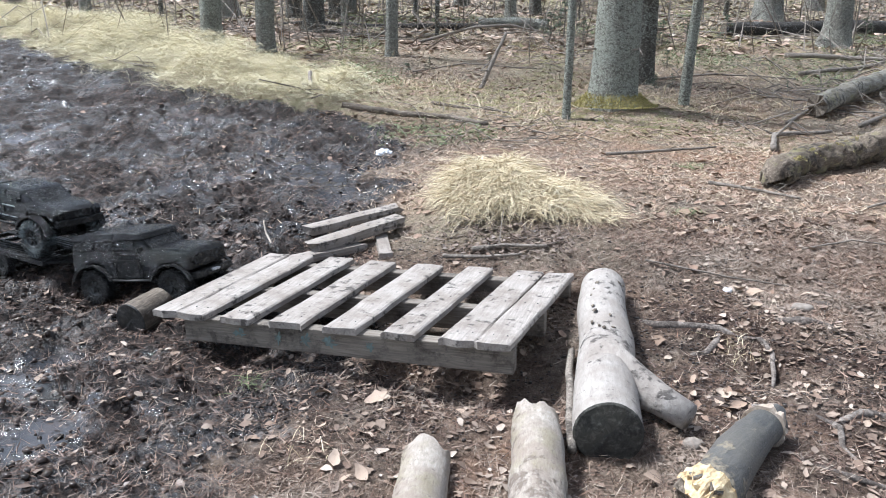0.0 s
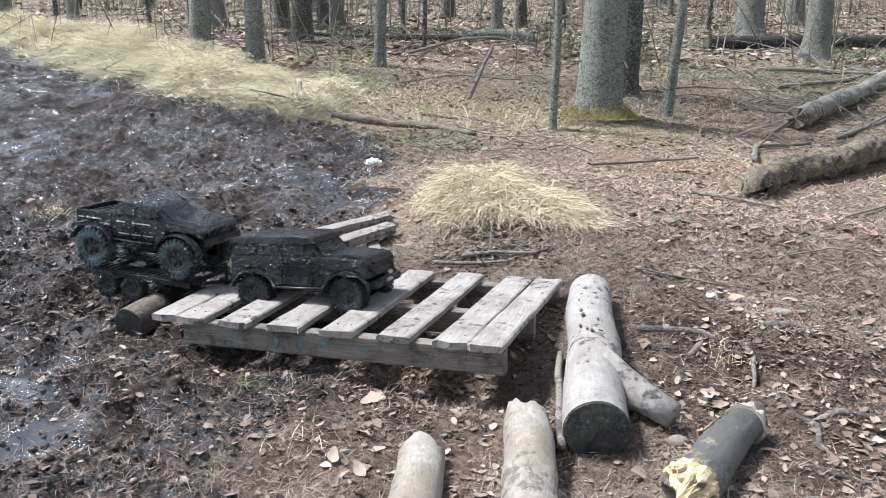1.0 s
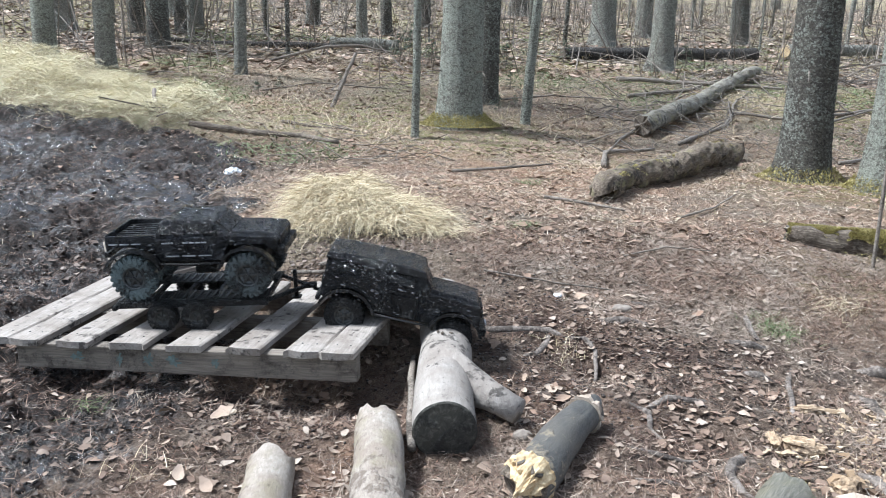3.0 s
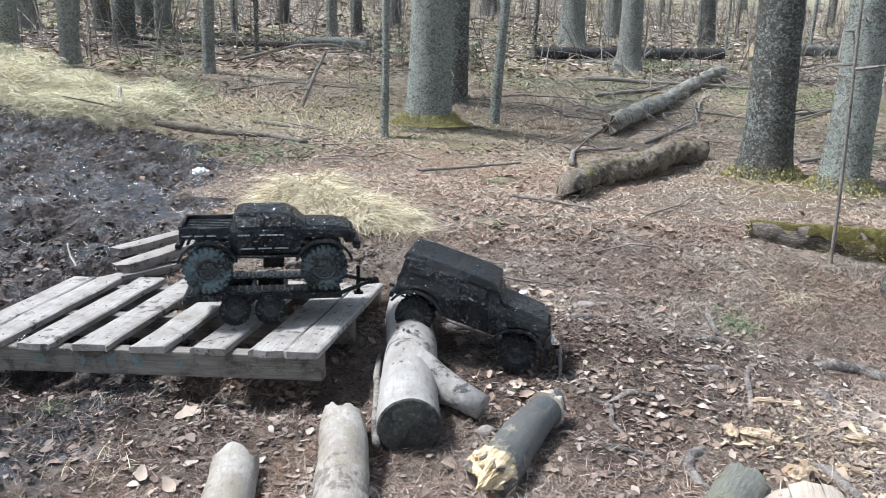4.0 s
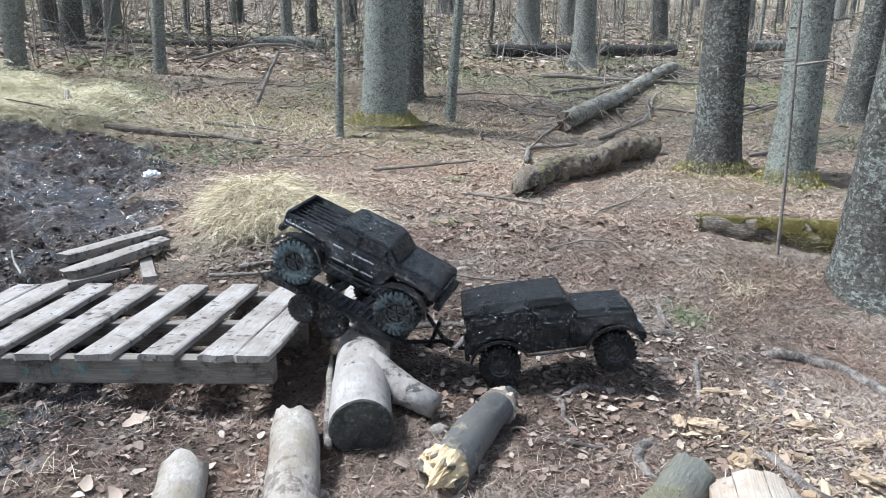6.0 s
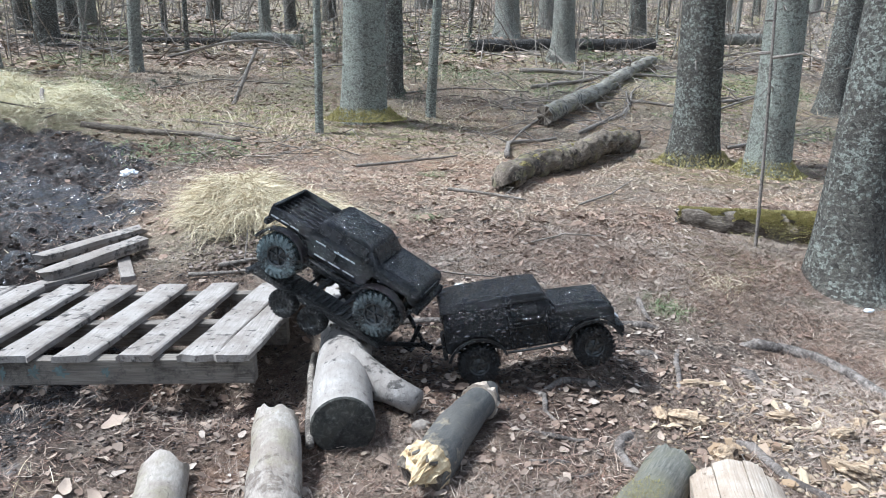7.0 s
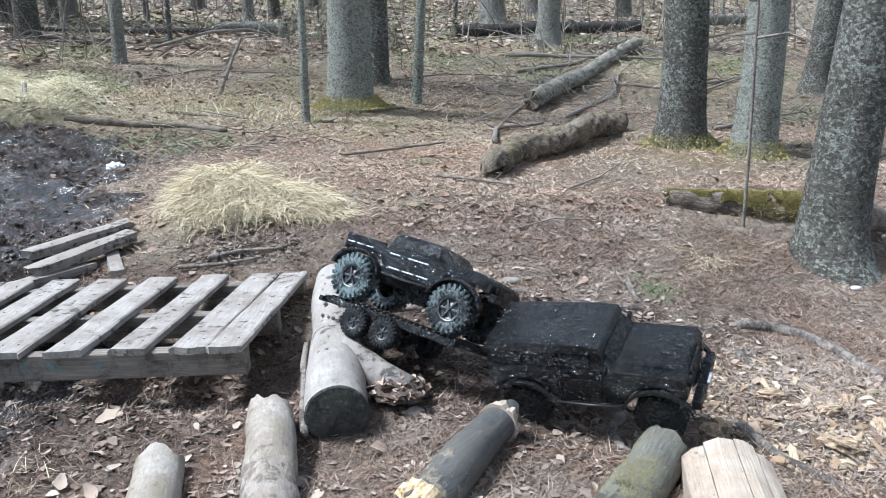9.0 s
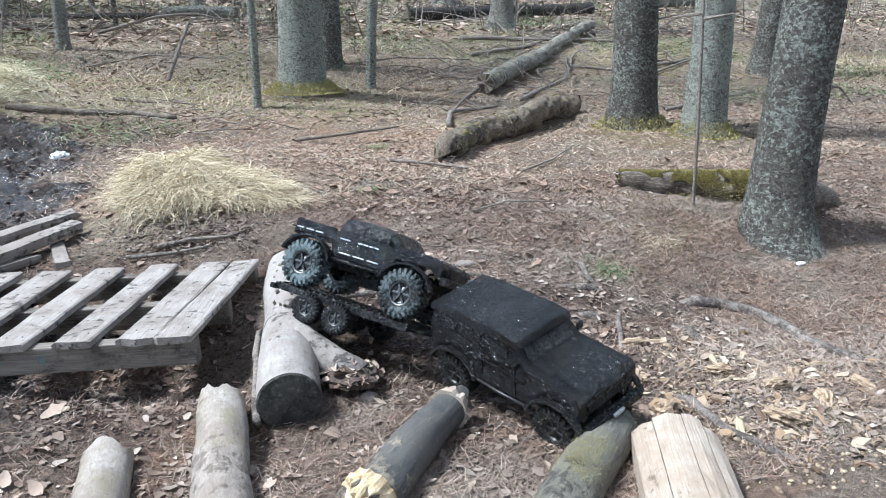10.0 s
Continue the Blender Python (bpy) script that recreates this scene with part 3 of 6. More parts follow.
def make_trunk(x, y, radius, bark, label, height=9.0, lean=(0, 0), flare=0.55, seg=28, seed=0, category="tree", twigs=8, crown=True, name="spruce_tree", group="forest trees", moss=0.0):
    z0 = float(land(x, y)) - 0.11
    tree = thing(name, label, category, group, m=Matrix.Translation((x, y, z0)))
    rnd = random.Random(seed)
    bm = bmesh.new()
    hs = [0, 0.05, 0.10, 0.16, 0.24, 0.34, 0.46, 0.6] + [0.6 + 0.18 * i for i in range(1, 14)] + [3.6, 4.6, 5.8, 7.2, height]
    hs = [h for h in hs if h <= height]
    rings = []
    buttress = [(rnd.uniform(0, 6.28), rnd.uniform(0.5, 1.0)) for _ in range(5)]
    for h in hs:
        r = radius * (1 - 0.75 * h / height)
        ring = []
        for k in range(seg):
            a = 2 * math.pi * k / seg
            foot = sum(w * max(0.0, math.cos(a - b)) ** 4 for b, w in buttress)
            rr = r * (1 + flare * math.exp(-h / (radius * 0.95)) * (0.35 + 0.75 * foot))
            q = Vector((math.cos(a) * 3, math.sin(a) * 3, h * 6 + seed))
            rr *= 1 + 0.035 * noise.noise(q) + 0.02 * noise.noise(q * 3)
            bend = 0.02 * noise.noise((h * 0.8, seed * 3.3, 0))
            ring.append(bm.verts.new((lean[0] * h + bend + rr * math.cos(a), lean[1] * h + rr * math.sin(a), h)))
        rings.append(ring)
    for r0, r1 in zip(rings, rings[1:]):
        for k in range(seg):
            bm.faces.new((r0[k], r0[(k + 1) % seg], r1[(k + 1) % seg], r1[k]))
    bm.faces.new(rings[-1])
    part("trunk", bm, bark, tree, smooth=True)
    for i in range(twigs):
        h, a, ln = rnd.uniform(0.5, 2.6), rnd.uniform(0, 6.28), rnd.uniform(0.05, 0.28)
        r = radius * (1 - 0.75 * h / height) * 0.9
        p = Vector((lean[0] * h + r * math.cos(a), lean[1] * h + r * math.sin(a), h))
        d = Vector((math.cos(a), math.sin(a), rnd.uniform(-0.35, 0.2)))
        b = bmesh.new()
        add_tube(b, [p, p + d * ln * 0.5 + Vector((0, 0, 0.01)), p + d * ln + Vector((rnd.uniform(-0.05, 0.05), 0, -0.04))], [0.008, 0.005, 0.002], 5)
        part("dead_branch", b, TWIG, tree)
    if moss:
        moss_tufts(tree, radius, moss, seed)
    if crown:
        crown_parts(tree, height, height * 0.66, 0.7, seed)
    return tree


def moss_tufts(tree, radius, amount, seed):
    rnd = random.Random(seed + 7)
    bm = bmesh.new()
    for i in range(int(7000 * amount)):
        a = rnd.uniform(0, 6.28)
        r = radius * rnd.uniform(1.12, 1.9)
        c = Vector((r * math.cos(a), r * math.sin(a), 0.11 + max(0, 0.16 * (1.7 - r / radius)) * rnd.uniform(0.6, 1.1)))
        d = Vector((rnd.uniform(-1, 1), rnd.uniform(-1, 1), rnd.uniform(0.4, 1.4))).normalized() * rnd.uniform(0.007, 0.018)
        s = Vector((rnd.uniform(-1, 1), rnd.uniform(-1, 1), 0)).normalized() * 0.0035
        bm.faces.new([bm.verts.new(p) for p in (c - s, c + s, c + d + s * 0.4, c + d - s * 0.4)])
    tagged(part("moss", bm, MOSS, tree, "yellow-green moss at the tree's foot"), kind="stuff")


make_trunk(1.36, 6.30, 0.185, SPRUCE, "thick pale grey-green lichened spruce trunk with a mossy foot", flare=0.4, seed=1, twigs=10, moss=1.0)
make_trunk(1.86, 7.35, 0.10, SPRUCE_DARK, "slim grey spruce standing close behind a thick one", flare=0.3, seed=2, twigs=6)
make_trunk(3.385, 4.55, 0.158, SPRUCE_DARK, "grey spruce trunk with flared roots and a mossy foot", flare=0.85, seed=3, twigs=10, moss=0.35, lean=(-0.03, 0))
make_trunk(3.635, 4.12, 0.138, SPRUCE, "pale lichened spruce trunk with moss round its foot", flare=0.5, seed=4, twigs=10, moss=0.4, lean=(0.02, 0))
near_trunk = make_trunk(2.755, 2.50, 0.138, SPRUCE_DARK, "dark leaning spruce trunk with silvery lichen flakes", flare=0.75, seed=5, twigs=5, lean=(0.075, 0.0), seg=48)
bm = bmesh.new()
add_tube(bm, [(0.0, 0.06, 0.32), (0.16, 0.12, 0.28), (0.32, 0.17, 0.23), (0.50, 0.20, 0.17), (0.66, 0.18, 0.06)], [0.09, 0.105, 0.085, 0.065, 0.03], 20, 0.22, True, 4.0, 9)
part("root_shoulder", bm, DEADWOOD, near_trunk, "brown mossy root shoulder", smooth=True)
make_trunk(4.55, 9.30, 0.145, ASPEN, "grey spruce trunk with spreading root feet", flare=0.9, seed=6)
make_trunk(-2.53, 8.70, 0.115, SPRUCE, "grey spruce trunk at the edge of dry grass", seed=7)
make_trunk(-1.91, 8.50, 0.100, ASPEN, "pale smooth trunk with a dark mossy foot", seed=8)
make_trunk(-0.56, 8.38, 0.066, ASPEN, "thin pale trunk with a crooked foot", seed=9, flare=0.9, lean=(0.035, 0))
make_trunk(-1.66, 10.2, 0.135, SPRUCE_DARK, "grey forked-footed trunk among the trees", seed=10)
make_trunk(-5.0, 11.2, 0.085, ASPEN, "pale trunk behind the dry grass bank", seed=11)
make_trunk(6.25, 6.45, 0.13, SPRUCE_DARK, "dark slanting trunk at the edge of the wood", seed=12, lean=(0.12, 0.05), flare=1.2)
SLIM = "thin upright sapling with bare grey stem"
make_trunk(0.935, 5.95, 0.034, SPRUCE, "slim dark sapling stem with lichen", 5.0, (0.0, 0), 0.4, 12, 13, "sapling", 5, False, "sapling", "saplings")
make_trunk(1.985, 6.50, 0.048, SPRUCE, "slim grey-green sapling leaning slightly", 5.0, (0.06, 0), 0.5, 12, 14, "sapling", 5, False, "sapling", "saplings")
make_trunk(2.55, 2.81, 0.0085, TWIG, "thin bent pale sapling stem beside a mossy log", 3.5, (-0.03, 0), 0.5, 8, 15, "sapling", 2, False, "sapling", "saplings")
make_trunk(3.95, 4.6, 0.011, TWIG, SLIM, 3.5, (0.0, 0), 0.5, 8, 16, "sapling", 1, False, "sapling", "saplings")

rnd = random.Random(21)
NAMED = [(1.0, 12.3, 0.09), (1.49, 13.3, 0.10), (0.31, 14.5, 0.13), (4.95, 12.4, 0.21), (5.3, 18.9, 0.22), (-2.2, 11.8, 0.12), (-1.4, 11.2, 0.05), (-0.44, 12.3, 0.045), (-0.1, 9.7, 0.03), (6.4, 14.0, 0.16), (2.9, 14.5, 0.12), (8.1, 13.5, 0.15)]
far = list(NAMED)
for i in range(170):
    y = rnd.uniform(11.5, 34)
    x = rnd.uniform(-0.72 * y - 1, 1.05 * y + 1)
    if all(math.hypot(x - a, y - b) > 0.5 for a, b, _ in far):
        far.append((x, y, rnd.choice((0.015, 0.02, 0.02, 0.025, 0.03, 0.04, 0.05, 0.09, 0.13, 0.17))))
for i, (x, y, r) in enumerate(far):
    slim = r < 0.06
    make_trunk(x, y, r, SPRUCE_DARK if i % 3 else ASPEN, "thin bare sapling among the far trunks" if slim else "grey-brown trunk deep in the wood", 6.0 if slim else 9.0, (rnd.uniform(-0.04, 0.04), 0), 0.5, 8 if slim else 12, 30 + i, "sapling" if slim else "tree", 2 if slim else 4, (not slim) and y < 10, "sapling" if slim else "spruce_tree", "saplings" if slim else "forest trees")


# ---- the pallet bridge ----
def make_pallet():
    e1, tilt = Vector((0.954, -0.301)), 1.7
    pallet = thing("wooden_pallet", "weathered grey wooden pallet laid as a bridge, smeared with mud", "pallet",
                   m=pose(-0.914, 2.277, 0.086, 0, -tilt, math.degrees(math.atan2(e1.y, e1.x))))
    rnd = random.Random(5)
    # near-end start, width, length, splay and near overhang of each board
    spans = [(0.0, 0.092), (0.094, 0.191), (0.247, 0.348), (0.412, 0.521), (0.592, 0.696), (0.777, 0.875), (0.950, 1.052), (1.055, 1.150)]
    for i, (a, b) in enumerate(spans):
        lean = math.radians(1.5 + 4.6 * a / 1.15)
        bm = bmesh.new()
        length, width, thick = 0.69 + rnd.uniform(-0.012, 0.012), b - a, 0.021
        n = 8
        rows = []
        for j in range(n + 1):
            v = j / n
            row = []
            for s in (0, 0.06, 0.5, 0.94, 1):
                edge = 0.004 if s in (0, 1) else 0.0
                chip = rnd.uniform(-0.002, 0.002)
                yy = v * length + (rnd.uniform(-0.008, 0.006) if j in (0, n) else 0)
                xx = a + s * width + yy * math.tan(lean) + chip
                row.append((xx, yy, -edge + 0.003 * noise.noise((xx * 9, yy * 5, i))))
            rows.append(row)
        top = [[bm.verts.new(p) for p in r] for r in rows]
        low = [[bm.verts.new((p[0], p[1], -thick)) for p in r] for r in rows]
        for j in range(n):
            for k in range(4):
                bm.faces.new((top[j][k], top[j][k + 1], top[j + 1][k + 1], top[j + 1][k]))
                bm.faces.new((low[j][k], low[j + 1][k], low[j + 1][k + 1], low[j][k + 1]))
            bm.faces.new((top[j][0], top[j + 1][0], low[j + 1][0], low[j][0]))
            bm.faces.new((top[j][4], low[j][4], low[j + 1][4], top[j + 1][4]))
        for j in (0, n):
            for k in range(4):
                bm.faces.new((top[j][k], low[j][k], low[j][k + 1], top[j][k + 1]))
        ob = part("board", bm, BOARD_ALONG, pallet)
        for yy in (0.06, 0.35, 0.63):
            for s in (0.3, 0.72):
                nb = bmesh.new()
                bmesh.ops.create_cone(nb, cap_ends=True, segments=8, radius1=0.0026, radius2=0.002, depth=0.002,
                                      matrix=Matrix.Translation((a + s * width + yy * math.tan(lean), yy, 0.001)))
                part("nail", nb, RIM, ob)
    for y, x0 in ((0.045, 0.10), (0.345, 0.02), (0.655, 0.03)):
        bm = bmesh.new()
        x1 = 1.150 + y * 0.1
        vs = add_box(bm, (x1 - x0, 0.045, 0.078), Matrix.Translation(((x0 + x1) / 2, y, -0.0615)), 0.004)
        for v in vs:
            v.co.z += 0.004 * noise.noise(v.co * 9)
        part("stringer", bm, STRINGER, pallet)
    # old paint smears on the near stringer
    for x, w, h in ((0.30, 0.05, 0.03), (0.52, 0.035, 0.045), (0.60, 0.045, 0.04), (0.73, 0.03, 0.03), (0.43, 0.03, 0.04)):
        bm = bmesh.new()
        bmesh.ops.create_circle(bm, cap_ends=True, segments=26, radius=0.5)
        for v in bm.verts:
            k = 0.8 + 1.1 * noise.noise(v.co * 7 + Vector((x * 40, 0, 0))) + 0.5 * noise.noise(v.co * 17)
            v.co = Vector((x + v.co.x * w * k, 0.0205, -0.058 + v.co.y * h * k))
        part("paint_smear", bm, OLD_PAINT, pallet, "worn turquoise paint")


OLD_PAINT = plain_material("worn_turquoise_paint", (0.085, 0.085, 0.075), (0.13, 0.19, 0.185), 0.8, 0, 60, 0.002)
DARK_END = wood_material("wet_dark_end", (0.008, 0.008, 0.007), (0.022, 0.020, 0.017), (0.07, 0.064, 0.052), (3, 3, 3), 0.6, (0.010, 0.009, 0.008), 2.0, 0.5)
BOARD_ALONG = weathered_material("muddy_board_top", (0.19, 0.166, 0.145), (0.31, 0.278, 0.247), (0.42, 0.382, 0.345), (16, 1, 16), 0.80, (0.034, 0.028, 0.024))
make_pallet()


# ---- logs ----
def aim_x(p, q):
    """A pose at p whose x axis runs to q."""
    d = Vector(q) - Vector(p)
    return Matrix.Translation(p) @ d.to_track_quat("X", "Z").to_matrix().to_4x4(), d.length


def make_log(name, label, p, q, r0, r1, shell, end, rough=0.06, sway=0.01, seg=26, n=16, seed=0, bite=0.0, category="log", fine=7.0):
    m, length = aim_x(p, q)
    log = thing(name, label, category, m=m)
    rnd = random.Random(seed)
    bm = bmesh.new()
    pts = along((0, 0, 0), (length, 0, 0), n, sway, seed)
    pts[0], pts[-1] = Vector((0, 0, 0)), Vector((length, 0, 0))
    rings = add_tube(bm, pts, [r0 + (r1 - r0) * i / n for i in range(n + 1)], seg, rough, False, seed, fine)
    if bite:
        for ring, s in ((rings[0], -1), (rings[-1], 1)):
            for v in ring:
                v.co.x += s * bite * noise.noise(v.co * 40 + Vector((seed, 0, 0)))
    ends = [[v.co.copy() for v in rings[0]], [v.co.copy() for v in rings[-1]]]
    part("shaft", bm, shell, log, smooth=True)
    for ring, s in zip(ends, (-1, 1)):
        b = bmesh.new()
        c = sum(ring, Vector()) / len(ring)
        loops = []
        for k in (1.0, 0.94, 0.6, 0.25):
            loops.append([b.verts.new(c + (v - c) * k + Vector((s * (0.003 + 0.003 * noise.noise(v * 30 * k)) if k < 1 else 0, 0, 0))) for v in ring])
        for l0, l1 in zip(loops, loops[1:]):
            for i in range(len(ring)):
                b.faces.new((l0[i], l0[(i + 1) % len(ring)], l1[(i + 1) % len(ring)], l1[i]))
        b.faces.new(loops[-1])
        part("cut_end", b, end, log)
    return log


big_log = make_log("peeled_log", "thick barkless pale log with a side branch, muddy on top", (0.402, 1.668, 0.000), (0.560, 2.56, 0.072), 0.085, 0.076, GREYLOG, CUT_END, 0.035, 0.012, 34, 22, 2)
bm = bmesh.new()
inv = big_log.matrix_basis.inverted()
add_tube(bm, [inv @ Vector(p) for p in ((0.44, 1.97, 0.050), (0.505, 1.89, 0.03), (0.562, 1.82, 0.016), (0.622, 1.755, 0.000))], [0.076, 0.058, 0.041, 0.034], 20, 0.14, True, 3.0, 20)
part("side_branch", bm, GREYLOG, big_log, smooth=True)
bm = bmesh.new()
for i in range(24):
    k = random.Random(i)
    c = Vector((k.uniform(0.08, 0.85), 0, 0))
    a = k.uniform(-0.9, 0.9)
    c += Vector((0, math.sin(a), math.cos(a))) * 0.081
    bmesh.ops.create_icosphere(bm, subdivisions=1, radius=1, matrix=Matrix.Translation(c) @ Matrix.Rotation(-a, 4, "X") @ Matrix.Diagonal((k.uniform(0.005, 0.015), k.uniform(0.004, 0.009), 0.0015, 1)))
tagged(part("mud_splash", bm, DEADWOOD, big_log, "dark splashed mud", smooth=True), kind="stuff")

make_log("half_sunk_log", "pale peeled log half sunk in litter with a worn end", (0.238, 1.765, -0.018), (0.175, 1.05, -0.03), 0.060, 0.068, PEELED, PEELED, 0.09, 0.006, 30, 24, 4, 0.07, fine=16.0)
make_log("half_sunk_log", "whitish peeled log end sunk in needle litter", (-0.036, 1.60, -0.030), (-0.075, 1.02, -0.035), 0.056, 0.062, PEELED, PEELED, 0.06, 0.006, 30, 20, 5, 0.04, fine=14.0)
make_log("mossy_split_log", "grey split log with a mossy back and ragged end", (1.125, 1.275, -0.015), (0.72, 0.92, -0.02), 0.060, 0.066, GREEN_GREY, SPLIT, 0.12, 0.006, 26, 20, 6, 0.06, fine=14.0)
make_log("round_log_end", "short dark wet log at the muddy end of a pallet", (-1.040, 2.415, -0.004), (-0.985, 2.55, 0.01), 0.060, 0.060, DEADWOOD, DARK_END, 0.05, 0.0, 22, 6, 7)
make_log("fallen_log", "rotten brown bark-shedding log lying on the forest floor", (1.735, 3.98, 0.222), (3.28, 5.27, 0.315), 0.074, 0.084, ROTTEN, ROTTEN, 0.34, 0.10, 44, 110, 8, 0.08, fine=13.0)
make_log("fallen_log", "grey lichened fallen trunk among brushwood", (2.90, 6.10, 0.42), (5.6, 8.85, 0.86), 0.080, 0.06, GREY_ROT, DEADWOOD, 0.30, 0.07, 26, 90, 9, 0.06, fine=11.0)
make_log("fallen_log", "dark snow-flecked fallen trunk across the slope", (3.6, 10.35, 1.02), (7.0, 11.2, 1.10), 0.09, 0.11, FALLEN_BARK, DEADWOOD, 0.08, 0.04, 20, 26, 10)
make_log("fallen_log", "pale reddish broken trunk lying on the slope", (7.4, 11.0, 1.17), (9.6, 11.8, 1.24), 0.10, 0.09, ASPEN, FRESH, 0.10, 0.03, 18, 12, 11)
make_log("fallen_log", "short whitish log on the far slope", (0.45, 10.6, 1.10), (1.35, 10.45, 1.08), 0.06, 0.075, ASPEN, DEADWOOD, 0.08, 0.02, 18, 10, 12)
make_log("fallen_log", "thin dark fallen stem on the slope", (-2.2, 10.9, 1.05), (0.5, 10.5, 1.02), 0.03, 0.045, FALLEN_BARK, DEADWOOD, 0.08, 0.05, 12, 14, 13)
mossy = make_log("mossy_log", "rotting log under a thick coat of yellow-green moss", (2.375, 3.20, 0.150), (3.02, 2.78, 0.090), 0.038, 0.104, DEADWOOD, CUT_END, 0.36, 0.03, 30, 24, 14, 0.05, fine=10.0)


def moss_coat(log, length, r, count, seed, size=1.0, spread=0.6, widen=0.0, bare=-0.1):
    k = random.Random(seed)
    bm = bmesh.new()
    for i in range(count):
        x, a = k.uniform(0, length), k.gauss(0, spread)
        if noise.noise((x * 6, a, seed)) + 0.6 * noise.noise((x * 19, a * 3, seed)) < bare:
            continue
        up = Vector((0, math.sin(a), math.cos(a)))
        c = Vector((x, 0, 0)) + up * (r + widen * (x / length - 0.5)) * (k.uniform(0.97, 1.10) + 0.10 * noise.noise((x * 14, a * 2, seed)))
        d = (up + Vector((k.uniform(-1, 1), k.uniform(-1, 1), k.uniform(-1, 1))) * 0.7).normalized() * k.uniform(0.004, 0.010) * size
        s = Vector((k.uniform(-1, 1), k.uniform(-1, 1), 0)).normalized() * 0.0028 * size
        bm.faces.new([bm.verts.new(p) for p in (c - s, c + s, c + d + s * 0.4, c + d - s * 0.4)])
    tagged(part("moss", bm, MOSS, log, "yellow-green moss"), kind="stuff")


moss_coat(mossy, 0.74, 0.074, 80000, 3, 0.9, 0.70, 0.068)

# the rotten log that the truck shoves aside
rot_log = make_log("broken_branch_log", "dark barked log with a raw yellow broken end", (0.0, 0.0, 0.0), (0.44, 0.0, 0.0), 0.046, 0.060, LOG_BARK, DEADWOOD, 0.10, 0.008, 24, 12, 15, 0.05)


def torn_face(name, log, x, radius, out, mat, label, seed, slant):
    """A ragged torn end: a stepped, lumpy cone that runs out to one side."""
    bm = bmesh.new()
    sign = 1 if out > 0 else -1
    loops = []
    for w, grow in ((1.02, 0.0), (1.0, 0.12), (0.97, 0.28), (0.88, 0.45), (0.76, 0.6), (0.62, 0.74), (0.46, 0.86), (0.30, 0.95), (0.13, 1.0)):
        ring = []
        for i in range(52):
            a = 2 * math.pi * i / 52
            y, z = radius * w * math.cos(a), radius * w * math.sin(a)
            cell = noise.noise((y * 70 + seed, z * 70, 1)) + 0.7 * noise.noise((y * 190, z * 190, seed))
            reach = abs(out) * (grow * (0.55 + slant * math.sin(a + 0.6)) + 0.22 * round(cell * 5) / 5 * (w < 1))
            ring.append(bm.verts.new((x + sign * reach, y * (1 + 0.12 * cell), z * (1 + 0.12 * cell))))
        loops.append(ring)
    for l0, l1 in zip(loops, loops[1:]):
        for i in range(52):
            bm.faces.new((l0[i], l0[(i + 1) % 52], l1[(i + 1) % 52], l1[i]))
    bm.faces.new(loops[-1])
    bm.faces.new(loops[0][::-1])
    return part(name, bm, mat, log, label)


torn_face("broken_face", rot_log, 0.402, 0.061, 0.095, FRESH, "raw yellow torn wood", 3, 0.55)
torn_face("broken_tip", rot_log, 0.035, 0.052, -0.065, SPLIT, "pale splintered wood", 8, 0.5)


def make_split_stump():
    """A thick billet lying towards the viewer, split flat on its upper side."""
    stump = thing("split_log", "thick log with a fresh pale split face", "log", m=aim_x((1.215, 1.165, -0.02), (0.985, 0.72, -0.03))[0])
    rnd = random.Random(9)
    for i, (w0, w1, h) in enumerate(((-0.100, -0.0540, 0.078), (-0.0535, 0.0120, 0.078), (0.0125, 0.0580, 0.078), (0.0585, 0.098, 0.078))):
        bm = bmesh.new()
        rows = []
        for j in range(10):
            x = j * 0.055 + (rnd.uniform(-0.02, 0.03) if j == 0 else 0)
            wm, arch = (w0 + w1) / 2, lambda w: h - 4.6 * w * w + 0.005 * rnd.random()
            x += 2.2 * wm * wm * (j == 0)
            rows.append([(x, w0, -0.03), (x, w0 + 0.001 * rnd.random(), arch(w0)), (x, wm, arch(wm) + 0.002), (x, w1 - 0.001, arch(w1)), (x, w1, -0.03)])
        vs = [[bm.verts.new(p) for p in r] for r in rows]
        for r0, r1 in zip(vs, vs[1:]):
            for q in range(4):
                bm.faces.new((r0[q], r0[q + 1], r1[q + 1], r1[q]))
        bm.faces.new(vs[0])
        bm.faces.new(vs[-1][::-1])
        part("split_slab", bm, SPLIT, stump)
    bm = bmesh.new()
    add_tube(bm, [(0.01, 0, -0.02), (0.25, 0, -0.02), (0.5, 0, -0.02)], [0.092, 0.095, 0.095], 20, 0.06)
    part("shell", bm, DEADWOOD, stump, smooth=True)


make_split_stump()


# ---- loose boards, sticks and roots ----
def make_board(label, p, q, width, thick, seed):
    m, length = aim_x(p, q)
    board = thing("loose_board", label, "board", "boards behind the pallet", m=m)
    bm = bmesh.new()
    k = random.Random(seed)
    n, rows = 9, []
    for i in range(n + 1):
        x = length * i / n
        row = []
        for y, z in ((-0.5, 0), (-0.46, 0.5), (0, 0.52), (0.46, 0.5), (0.5, 0), (0.46, -0.5), (-0.46, -0.5)):
            xx = x + (k.uniform(-0.02, 0.02) if i in (0, n) else 0)
            row.append(bm.verts.new((xx, y * width + 0.004 * noise.noise((x * 14, y, seed)), z * thick + 0.004 * noise.noise((x * 9, y * 3, seed + 4)))))
        rows.append(row)
    for r0, r1 in zip(rows, rows[1:]):
        for i in range(7):
            bm.faces.new((r0[i], r0[(i + 1) % 7], r1[(i + 1) % 7], r1[i]))
    bm.faces.new(rows[0])
    bm.faces.new(rows[-1][::-1])
    part("plank", bm, BOARD, board)
    return board


